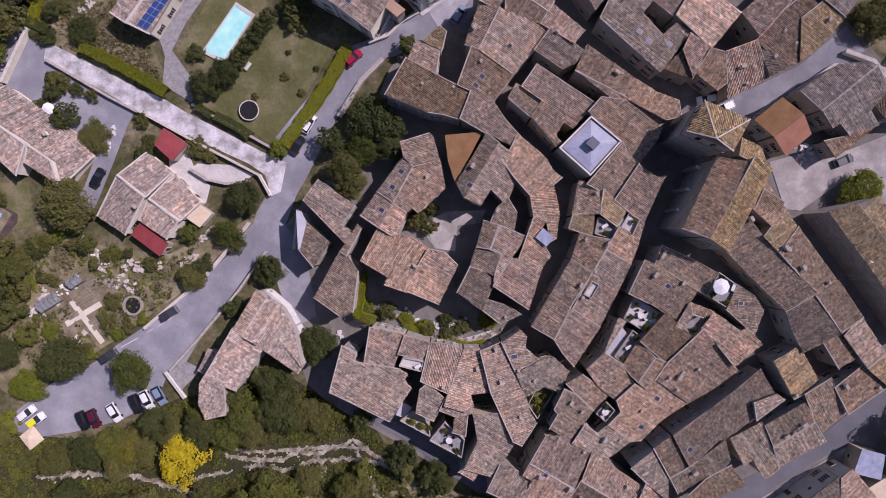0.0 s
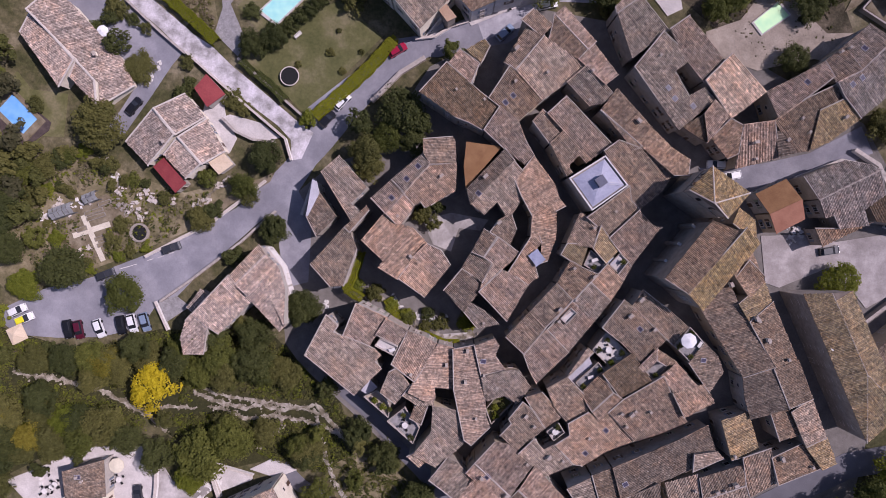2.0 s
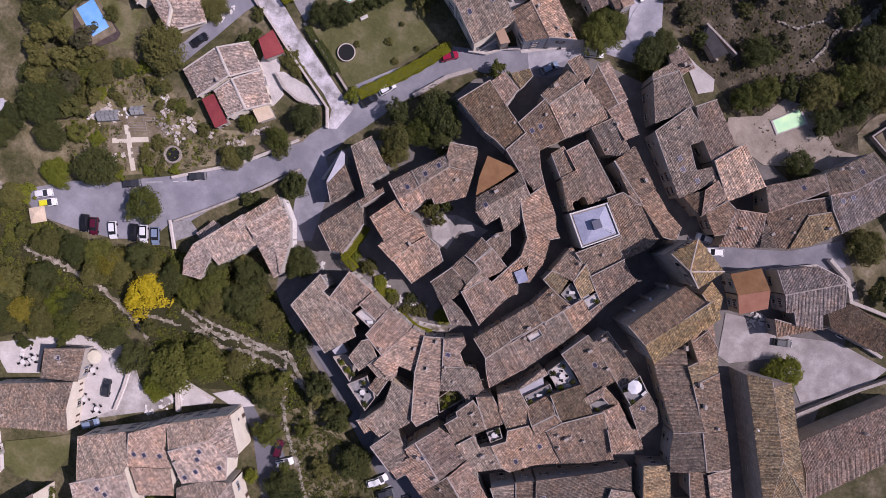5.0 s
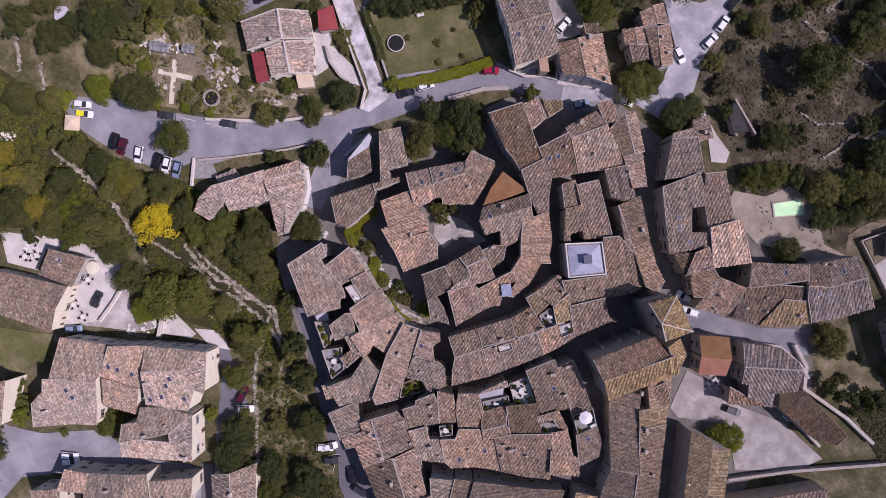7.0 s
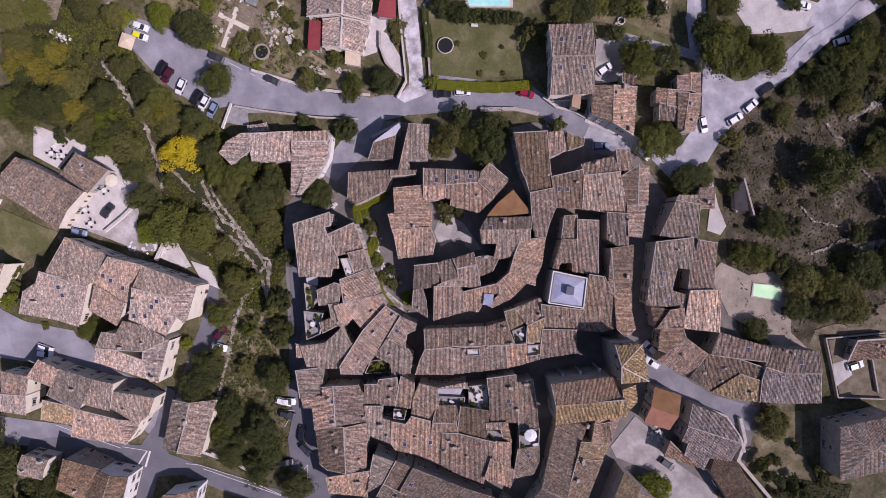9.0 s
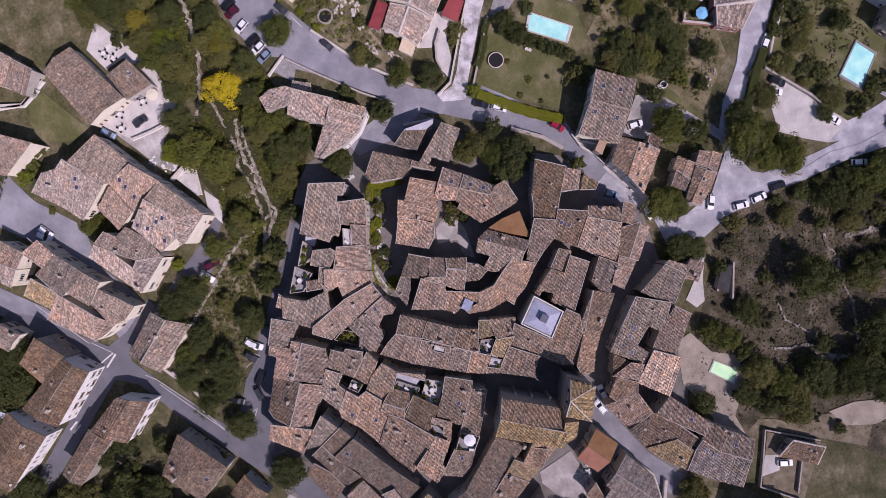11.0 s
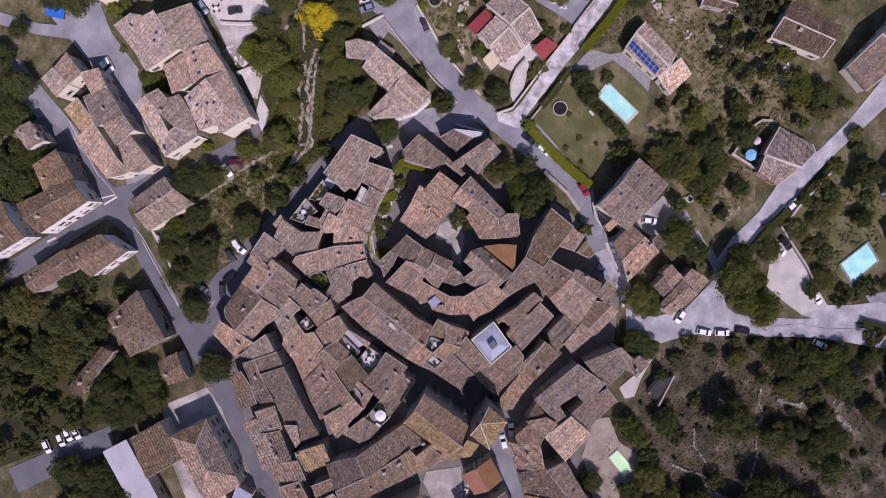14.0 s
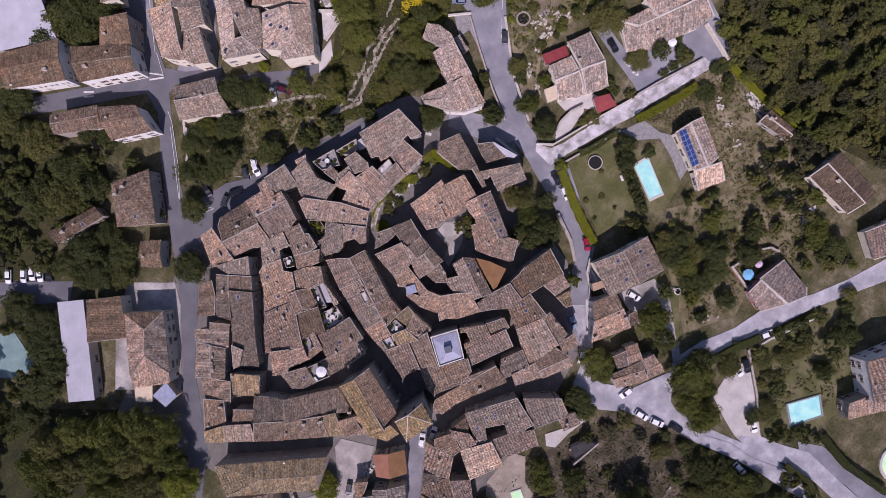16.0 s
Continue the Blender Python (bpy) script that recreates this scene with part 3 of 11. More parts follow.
def raise_slope(serial, outline, d, top, pitch, tone, chimneys, skylights, wall, block, villa, name, label):
    rng = random.Random(serial * 7 + 3)
    root = BLOCKS.get(block) if block is not None else None
    if root is None:
        root = new(name)
        root.location = (sum(p[0] for p in outline) / len(outline), sum(p[1] for p in outline) / len(outline), 0)
        shape = "two-sided" if block is not None else "single-slope"
        kind = "detached house in a garden" if villa else "old stone village house"
        label = label or (f"{kind} with {WORDS[tone]} {shape} tiled roof" if tone in TILES else f"low building with a {WORDS[tone]} sheet roof")
        tagged(root, label, "church" if name == "church" else "house", ("houses with gardens" if villa else "houses of the village") if name == "house" else "")
        if block is not None:
            BLOCKS[block] = root
    mx, my = root.location.x, root.location.y
    loc = [(x - mx, y - my) for x, y in outline]
    run = [x * d[0] + y * d[1] for x, y in loc]
    high, fall = min(run), math.tan(radians(pitch))
    height = lambda s: top - fall * (s - high)
    zs = [height(s) for s in run]
    n = len(loc)
    left = sum(p[0] * q[1] - q[0] * p[1] for p, q in zip(loc, loc[1:] + loc[:1])) > 0
    ring = list(range(n)) if left else list(range(n))[::-1]
    vs = [(x, y, z - 0.03) for (x, y), z in zip(loc, zs)] + [(x, y, z - 0.2) for (x, y), z in zip(loc, zs)]
    fs = [tuple(ring), tuple(n + k for k in reversed(ring))] + [(ring[k], n + ring[k], n + ring[(k + 1) % n], ring[(k + 1) % n]) for k in range(n)]
    deck = child("roof", mesh_of("roof", vs, fs, [UNDER if tone in TILES else SHEETS[tone]]), root)
    if tone in TILES:
        acc = ([], [], [], [])
        slope_rows(loc, d, height, rng, acc)
        tagged(child("tiling", mesh_of("tiling", acc[0], acc[1], [TILES[tone]], None, acc[2]), deck), kind="stuff")
        lines = []
        for i in range(n):
            j = (i + 1) % n
            p, q = (*loc[i], zs[i] + 0.05), (*loc[j], zs[j] + 0.05)
            length = math.dist(p, q)
            lie = abs((q[0] - p[0]) * d[0] + (q[1] - p[1]) * d[1]) / max(length, 0.01)
            if length < 0.9:
                continue
            if lie < 0.45 and (run[i] + run[j]) / 2 - high < 0.3 * (max(run) - high):
                lines.append(("ridge_tiles", p, q, 0.26 if not villa else 0.5))
            elif lie > 0.7 and (villa or rng.random() < 0.75):
                lines.append(("verge_tiles", p, q, 0.2 if not villa else 0.4))
        for part_name, p, q, width in lines:
            bm = bmesh.new()
            ridge_line(bm, p, q, width, 0.08 + width * 0.2)
            part(part_name, bm, MORTAR if villa else rng.choice((BEDDING, BEDDING, TILES[tone])), root)
    inner, _ = inset(loc, 0.2)
    foot = [(x, y, -0.3) for x, y in inner] + [(x, y, height(x * d[0] + y * d[1]) - 0.14) for x, y in inner]
    sides = [(ring[k], ring[(k + 1) % n], n + ring[(k + 1) % n], n + ring[k]) for k in range(n)] + [tuple(n + k for k in ring)]
    child("wall", mesh_of("wall", foot, sides, [wall or rng.choice([STONE, STONE, STONE, RENDERS[1], RENDERS[2]])]), root)
    if name != "church":
        openings(root, inner, [min(zs[i], zs[(i + 1) % n]) - 0.2 for i in range(n)], left, outline, villa, rng)
    across = math.atan2(d[1], d[0]) + math.pi / 2
    for x, y in chimneys:
        stack, cap = rng.choice(CHIMNEYS)
        o = child("chimney", stack, root)
        o.matrix_basis = Matrix.Translation((x - mx, y - my, height((x - mx) * d[0] + (y - my) * d[1]))) @ Matrix.Rotation(across, 4, "Z")
        child("cap", cap, o)
    for x, y in skylights:
        o = child("skylight", SKYLIGHT, root, "grey metal roof window")
        o.matrix_basis = Matrix.Translation((x - mx, y - my, height((x - mx) * d[0] + (y - my) * d[1]) + 0.02)) @ Matrix.Rotation(across, 4, "Z") @ Matrix.Rotation(radians(pitch), 4, "X")
    return root


def raise_house(serial, quad, eave, roof, pitch, tone, villa, chimneys, wall, name, label):
    rng = random.Random(serial * 7 + 3)
    (ax, ay), (bx, by), (cx, cy), (dx, dy) = quad
    area2 = sum(p[0] * q[1] - q[0] * p[1] for p, q in zip(quad, quad[1:] + quad[:1]))
    mx, my = (ax + bx + cx + dx) / 4, (ay + by + cy + dy) / 4
    root = new(name)
    root.location = (mx, my, 0)
    kinds = {"mono": "single-slope tiled roof", "gable": "two-sided tiled roof", "hip": "hipped tiled roof", "half-hip": "half-hipped tiled roof"}
    if not label:
        where = "detached house in a garden" if villa else "old stone village house"
        label = f"{where} with {WORDS[tone]} {kinds[roof]}" if tone in TILES else f"low building with a {WORDS[tone]} sheet roof"
    tagged(root, label, "house", "houses of the village" if not villa else "houses with gardens")
    loc = [(x - mx, y - my) for x, y in quad]
    a, b, c, d = loc
    depth = (math.dist(a, d) + math.dist(b, c)) / 2
    slope = math.tan(radians(pitch))
    acc = ([], [], [], [])
    ridges = []
    t = 0.22
    if roof == "mono":
        top = eave + slope * depth
        A, B, C, D = (*a, eave), (*b, eave), (*c, top), (*d, top)
        patches = [(A, B, C, D)]
        ridges = [(D, C)]
        outline = [(A, 0), (B, 0), (C, 0), (D, 0)]
        height = lambda u, v: eave + (top - eave) * v
    else:
        top = eave + slope * depth / 2
        A, B, C, D = (*a, eave), (*b, eave), (*c, eave), (*d, eave)
        R0, R1 = lerp(A, D, 0.5), lerp(B, C, 0.5)
        R0, R1 = (*R0[:2], top), (*R1[:2], top)
        if roof == "hip":
            k = min(0.45, depth / 2 / max(math.dist(R0, R1), 0.1))
            R0, R1 = lerp(R0, R1, k), lerp(R1, R0, k)
            patches = [(A, B, R1, R0), (C, D, R0, R1), (B, C, R1, R1), (D, A, R0, R0)]
            ridges = [(R0, R1), (A, R0), (D, R0), (B, R1), (C, R1)]
            outline = [(A, 0), (B, 0), (C, 0), (D, 0)]
        elif roof == "half-hip":
            R1 = lerp(R1, R0, 0.4)
            patches = [(A, B, R1, R0), (C, D, R0, R1), (B, C, R1, R1)]
            ridges = [(R0, R1), (B, R1), (C, R1)]
            outline = [(A, 0), (B, 0), (C, 0), (D, 0), (R0, 0)]
        else:
            patches = [(A, B, R1, R0), (C, D, R0, R1)]
            ridges = [(R0, R1)]
            outline = [(A, 0), (B, 0), (R1, 0), (C, 0), (D, 0), (R0, 0)]
        height = lambda u, v: eave + (top - eave) * (1 - abs(2 * v - 1))
    for p in patches:
        slab(*p, acc)
    deck = child("roof", mesh_of("roof", acc[0], acc[1], [UNDER if tone in TILES else SHEETS[tone]]), root)
    if tone in TILES:
        acc = ([], [], [], [])
        for p in patches:
            tile_rows(*p, rng, acc, "hip" in roof)
        tagged(child("tiling", mesh_of("tiling", acc[0], acc[1], [TILES[tone]], None, acc[2]), deck), kind="stuff")
        bedding = MORTAR if villa else rng.choice((BEDDING, TILES[tone]))
        for p, q in ridges:
            if math.dist(p, q) > 0.6:
                bm = bmesh.new()
                ridge_line(bm, p, q, 0.22 if not villa else 0.5, 0.10 if not villa else 0.14)
                part("ridge_tiles", bm, bedding, root)
        if villa:
            for p, q in ((A, patches[0][3]), (B, patches[0][2])):
                bm = bmesh.new()
                ridge_line(bm, p, q, 0.4)
                part("verge_tiles", bm, bedding, root)
    # walls: a prism under the roof, set in from the eaves
    over = 0.25
    vs, fs = [], []
    n = len(outline)
    for (x, y, z), _ in outline:
        r = math.hypot(x, y)
        k = max(0.2, 1 - over * 1.3 / max(r, 0.5))
        vs.append((x * k, y * k, -0.3))
    for (x, y, z), _ in outline:
        r = math.hypot(x, y)
        k = max(0.2, 1 - over * 1.3 / max(r, 0.5))
        vs.append((x * k, y * k, z - 0.12 - (0.05 if roof == "hip" else 0.0)))
    for i in range(n):
        j = (i + 1) % n
        fs.append((i, j, n + j, n + i) if area2 > 0 else (j, i, n + i, n + j))
    fs.append(tuple(range(n, 2 * n)) if area2 > 0 else tuple(reversed(range(n, 2 * n))))
    paint = wall or (rng.choice(RENDERS[1:]) if villa else rng.choice([STONE, STONE, STONE, RENDERS[1], RENDERS[2]]))
    child("wall", mesh_of("wall", vs, fs, [paint]), root)
    openings(root, [(x * 0.965, y * 0.965) for x, y in loc], [eave] * 4, area2 > 0, quad, villa, rng)
    # chimneys and skylights on the slope
    if tone in TILES:
        count = chimneys if chimneys is not None else rng.choice((0, 1, 1, 2, 2))
        spots = [(rng.uniform(0.15, 0.85), rng.uniform(0.2, 0.9)) for _ in range(count)]
        for u, v in spots:
            x, y = lerp(lerp(a, b, u), lerp(d, c, u), v)
            stack, cap = rng.choice(CHIMNEYS)
            o = child("chimney", stack, root)
            o.matrix_basis = Matrix.Translation((x, y, height(u, v))) @ Matrix.Rotation(math.atan2(b[1] - a[1], b[0] - a[0]), 4, "Z")
            child("cap", cap, o)
        if rng.random() < 0.1 and not villa:
            u, v = rng.uniform(0.1, 0.9), rng.choice((0.06, 0.94))
            o = child("satellite_dish", DISH, root, "white satellite dish")
            o.matrix_basis = Matrix.Translation((*lerp(lerp(a, b, u), lerp(d, c, u), v), height(u, v) + 0.05)) @ Matrix.Rotation(math.pi + rng.uniform(-0.2, 0.2), 4, "Z")
        if rng.random() < 0.16:
            u, v = rng.uniform(0.25, 0.75), (rng.uniform(0.3, 0.7) if roof == "mono" else rng.uniform(0.15, 0.35))
            x, y = lerp(lerp(a, b, u), lerp(d, c, u), v)
            o = child("skylight", SKYLIGHT, root, "grey metal roof window")
            o.matrix_basis = Matrix.Translation((x, y, height(u, v) + 0.02)) @ Matrix.Rotation(math.atan2(b[1] - a[1], b[0] - a[0]), 4, "Z") @ Matrix.Rotation(radians(pitch), 4, "X")
    return root


def patch(name, points, mat, z, label, category="ground"):
    """A level piece of ground with a shallow edge, laid over the earth."""
    bm = bmesh.new()
    top = [bm.verts.new((x, y, z)) for x, y in points]
    bm.faces.new(top)
    bmesh.ops.triangulate(bm, faces=bm.faces)
    low = [bm.verts.new((x, y, -0.1)) for x, y in points]
    for i in range(len(points)):
        j = (i + 1) % len(points)
        bm.faces.new((top[i], low[i], low[j], top[j]))
    bmesh.ops.recalc_face_normals(bm, faces=bm.faces)
    for f in bm.faces:
        if abs(f.normal.z) > 0.9 and f.normal.z < 0:
            f.normal_flip()
    me = bpy.data.meshes.new(name)
    bm.to_mesh(me)
    bm.free()
    me.materials.append(GROUND_MATS[mat])
    return tagged(new(name, me), label, category, kind="structure")


def trail(points, width, mat, z, seed, label):
    """A trodden path of uneven width that follows a line, with loose stones on it."""
    rng = random.Random(seed)
    root = tagged(new("footpath"), label, "path", kind="structure")
    bm = bmesh.new()
    rims = []
    for i, (p, q) in enumerate(zip(points, points[1:])):
        n = max(2, int(math.dist(p, q) / 0.7))
        d = Vector((q[0] - p[0], q[1] - p[1], 0)).normalized()
        s = Vector((-d.y, d.x, 0))
        for k in range(n):
            c = Vector((*lerp(p, q, k / n), z)) + s * rng.uniform(-0.35, 0.35) * width
            w = width * rng.uniform(0.25, 0.75)
            rims.append((bm.verts.new(c - s * w), bm.verts.new(c + s * w)))
    for (l0, r0), (l1, r1) in zip(rims, rims[1:]):
        bm.faces.new((l0, l1, r1, r0))
    spots = [((l.co + r.co) / 2, (l.co - r.co).length) for l, r in rims]
    bm.normal_update()
    for f in bm.faces:
        if f.normal.z < 0:
            f.normal_flip()
    me = bpy.data.meshes.new("tread")
    bm.to_mesh(me)
    bm.free()
    me.materials.append(mat)
    child("tread", me, root)
    bm = bmesh.new()
    for c, w in spots:
        for _ in range(3):
            r = rng.uniform(0.12, 0.38)
            box(bm, c + Vector((rng.uniform(-w, w) * 0.8, rng.uniform(-w, w) * 0.8, r * 0.25)), (r * 1.3, r, r), rng.uniform(0, 3), taper=0.7)
    tagged(part("loose_rock", bm, mat, root), kind="stuff")


def garden_wall(name, points, height, thick, mat, label):
    """A masonry wall along a line, with a slightly wider coping."""
    root = tagged(new(name), label, "wall", kind="structure")
    for i, (p, q) in enumerate(zip(points, points[1:])):
        length, turn = math.dist(p, q), math.atan2(q[1] - p[1], q[0] - p[0])
        c = ((p[0] + q[0]) / 2, (p[1] + q[1]) / 2)
        bm = bmesh.new()
        box(bm, (*c, height / 2 - 0.1), (length + thick * 0.5, thick - i * 0.006, height + 0.2), turn, 0.03)
        part("masonry", bm, mat, root)
        bm = bmesh.new()
        box(bm, (*c, height + 0.05 + i * 0.004), (length + thick * 0.6, thick + 0.12 - i * 0.006, 0.1), turn, 0.02)
        part("coping", bm, BEDDING if mat is STONE else MORTAR, root)
    return root


def leaf_cards(centres, normals, size, rng):
    """Small bent leaf sprays, each two triangles sharing an edge."""
    n = len(centres)
    t = rng.normal(size=(n, 3))
    t -= (t * normals).sum(1, keepdims=True) * normals
    t /= np.linalg.norm(t, axis=1, keepdims=True) + 1e-9
    s = np.cross(normals, t)
    k = size * rng.uniform(0.6, 1.3, size=(n, 1))
    bend = normals * k * rng.uniform(-0.35, 0.15, size=(n, 1))
    v = np.stack([centres - t * k, centres + s * k * 0.75 + bend, centres + t * k, centres - s * k * 0.75 + bend], 1).reshape(-1, 3)
    f = np.arange(4 * n).reshape(-1, 4)
    tris = np.concatenate([f[:, [0, 1, 2]], f[:, [0, 2, 3]]], 0)
    return v, tris


def crown_mesh(name, kind, seed, clumps=46, per=34, squash=0.8, size=0.115):
    rng = np.random.default_rng(seed)
    d = rng.normal(size=(clumps, 3))
    d /= np.linalg.norm(d, axis=1, keepdims=True)
    d[:, 2] = np.abs(d[:, 2]) * 1.1 - 0.35
    lump = 1 + 0.28 * np.sin(d[:, 0] * 3 + seed) * np.cos(d[:, 1] * 4 - seed)
    c = d * (rng.uniform(0.35, 0.86, size=(clumps, 1)) ** 0.7) * lump[:, None]
    c[:, 2] *= squash
    rad = rng.uniform(0.16, 0.32, size=(clumps, 1))
    ctr, nor = [], []
    for i in range(clumps):
        q = rng.normal(size=(per, 3))
        q /= np.linalg.norm(q, axis=1, keepdims=True)
        q[:, 2] = np.abs(q[:, 2]) - 0.3
        ctr.append(c[i] + q * rad[i] * rng.uniform(0.75, 1.1, size=(per, 1)))
        nor.append(q + rng.normal(size=(per, 3)) * 0.28 + np.array((0, 0, 0.35)))
    ctr, nor = np.concatenate(ctr), np.concatenate(nor)
    nor /= np.linalg.norm(nor, axis=1, keepdims=True)
    v, f = leaf_cards(ctr, nor, size, rng)
    return mesh_of(name, v.tolist(), f.tolist(), [LEAVES[kind]])


def trunk_mesh(seed):
    """A tapered trunk with four limbs; unit height to the fork."""
    rng = random.Random(seed)
    bm = bmesh.new()

    def limb(p, q, r0, r1):
        p, q = Vector(p), Vector(q)
        d = (q - p).normalized()
        x = d.orthogonal().normalized()
        y = d.cross(x)
        rings = [[bm.verts.new(e + (x * math.cos(k * math.pi / 3) + y * math.sin(k * math.pi / 3)) * r) for k in range(6)] for e, r in ((p, r0), (q, r1))]
        for k in range(6):
            bm.faces.new((rings[0][k], rings[0][(k + 1) % 6], rings[1][(k + 1) % 6], rings[1][k]))
        bm.faces.new(rings[1])
    limb((0, 0, -0.1), (0.02, 0, 0.55), 0.09, 0.06)
    for k in range(4):
        a = k * 1.57 + rng.uniform(-0.4, 0.4)
        limb((0.02, 0, 0.5), (math.cos(a) * 0.4, math.sin(a) * 0.4, rng.uniform(0.9, 1.1)), 0.05, 0.015)
    bmesh.ops.recalc_face_normals(bm, faces=bm.faces)
    me = bpy.data.meshes.new("trunk")
    bm.to_mesh(me)
    bm.free()
    me.materials.append(BARK)
    return me


def light_crown(seed):
    rng = np.random.default_rng(seed)
    clumps, per = 40, 30
    d = rng.normal(size=(clumps, 3))
    d /= np.linalg.norm(d, axis=1, keepdims=True)
    d[:, 2] = np.abs(d[:, 2]) * 1.1 - 0.3
    c = d * rng.uniform(0.3, 0.85, size=(clumps, 1)) * (1 + 0.3 * np.sin(d[:, :1] * 3 + seed))
    c[:, 2] *= 0.85
    q = rng.normal(size=(clumps, per, 3))
    q /= np.linalg.norm(q, axis=2, keepdims=True)
    q[:, :, 2] = np.abs(q[:, :, 2]) - 0.3
    ctr = (c[:, None] + q * rng.uniform(0.15, 0.32, size=(clumps, 1, 1))).reshape(-1, 3)
    nor = q.reshape(-1, 3) + rng.normal(size=(clumps * per, 3)) * 0.28 + np.array((0, 0, 0.35))
    nor /= np.linalg.norm(nor, axis=1, keepdims=True)
    return leaf_cards(ctr, nor, 0.1, rng)


LIGHT_CROWNS = [light_crown(k) for k in range(4)]
TRUNKS = [trunk_mesh(k) for k in range(3)]
CROWNS = {kind: [crown_mesh("crown", kind, 11 * n + k, clumps=105 if kind != "yellow" else 58, per=60, size=0.046) for k in range(3)]
          for n, kind in enumerate(("dark", "green", "olive", "bright", "wood", "scrub", "yellow", "ochre"))}
SMALL_CROWNS = {kind: [crown_mesh("crown", kind, 70 + 11 * n + k, clumps=44, per=34, size=0.085) for k in range(3)]
                for n, kind in enumerate(("dark", "green", "olive", "bright", "wood", "scrub", "yellow", "ochre"))}
TREE_WORDS = {"dark": "dark green leafy tree", "green": "fresh green leafy tree", "olive": "dusty olive-green bush", "bright": "bright yellow-green shrub",
              "wood": "tall dense dark woodland tree", "scrub": "grey-green dry hillside scrub bush", "ochre": "yellowing olive-green tree", "yellow": "tree with brilliant yellow foliage"}
tree_rng = random.Random(5)


def tree(x, y, r, h, kind, where="in a garden", group=""):
    low = h < 3.2
    root = tagged(new("bush" if low else "tree"), f"{TREE_WORDS[kind]} {where}", "bush" if low else "tree", group)
    root.matrix_basis = Matrix.Translation((x, y, 0)) @ Matrix.Rotation(tree_rng.uniform(0, 6.28), 4, "Z")
    deep = min(r * 0.95, h * 0.5)
    t = child("trunk", tree_rng.choice(TRUNKS), root)
    t.scale = (min(1.0, r * 0.5), min(1.0, r * 0.5), h - deep) if not low else (0.4, 0.4, h * 0.5)
    k = tree_rng.uniform(0.9, 1.1)
    c = child("crown", tree_rng.choice((CROWNS if r > 2.9 else SMALL_CROWNS)[kind]), root)
    c.location, c.scale = (0, 0, h - deep), (r * k, r / k, deep * 1.2)
    return root


CLEAR = []  # places that no scattered tree may cover


def keep_clear(points, r):
    for p, q in zip(points, points[1:]):
        n = max(1, int(math.dist(p, q) / r))
        CLEAR.extend((*lerp(p, q, k / n), r) for k in range(n + 1))


def wood(points, count, rmin, rmax, hmin, hmax, kind, seed, label):
    """Trees scattered at uneven distances inside an outline."""
    rng = random.Random(seed)
    xs, ys = [p[0] for p in points], [p[1] for p in points]
    placed, tries = [], 0
    while len(placed) < count and tries < count * 60:
        tries += 1
        x, y = rng.uniform(min(xs), max(xs)), rng.uniform(min(ys), max(ys))
        odd = False
        for (x0, y0), (x1, y1) in zip(points, points[1:] + points[:1]):
            if (y0 > y) != (y1 > y) and x < (x1 - x0) * (y - y0) / (y1 - y0) + x0:
                odd = not odd
        r = rng.uniform(rmin, rmax)
        if not odd or any(math.hypot(x - a, y - b) < (r + c) * 0.62 for a, b, c in placed):
            continue
        if any(inside(x, y, f) for f, _ in PLOTS) or any(math.hypot(x - a, y - b) < c for a, b, c in CLEAR):
            continue
        placed.append((x, y, r))
    vs, fs, slots, base = [], [], [], 0
    kinds = {"mix": ["dark", "green", "olive", "wood"], "oak": ["green", "olive", "wood", "scrub", "olive"]}.get(kind, [kind])
    for x, y, r in placed:
        h = rng.uniform(hmin, hmax) * (0.6 + 0.4 * r / rmax)
        deep = min(r * 0.95, h * 0.5)
        v, f = LIGHT_CROWNS[rng.randrange(4)]
        a, k = rng.uniform(0, 6.28), rng.uniform(0.85, 1.18)
        w = np.empty_like(v)
        w[:, 0], w[:, 1] = (v[:, 0] * math.cos(a) - v[:, 1] * math.sin(a)) * r * k + x, (v[:, 0] * math.sin(a) + v[:, 1] * math.cos(a)) * r / k + y
        w[:, 2] = v[:, 2] * deep * 1.25 + h - deep
        vs.append(w)
        fs.append(f + base)
        slots.append(np.full(len(f), rng.randrange(len(kinds))))
        base += len(v)
        # trunk
        n = 5
        ring = np.array([(math.cos(q * 6.283 / n), math.sin(q * 6.283 / n)) for q in range(n)])
        t0 = 0.05 * r + 0.05
        vs.append(np.concatenate([np.column_stack([ring * t0 + (x, y), np.full(n, -0.2)]), np.column_stack([ring * t0 * 0.5 + (x, y), np.full(n, h - deep * 0.6)])]))
        fs.append(np.array([(base + q, base + (q + 1) % n, base + n + (q + 1) % n) for q in range(n)] + [(base + q, base + n + (q + 1) % n, base + n + q) for q in range(n)]))
        slots.append(np.full(2 * n, len(kinds)))
        base += 2 * n
    me = mesh_of("woodland", np.concatenate(vs).tolist(), np.concatenate(fs).tolist(), [LEAVES[k] for k in kinds] + [BARK], np.concatenate(slots).astype(np.int32))
    word = "scrub_bushes" if kind == "scrub" else "woodland"
    return tagged(new(word, me), label, "scrub" if kind == "scrub" else "trees", kind="stuff")


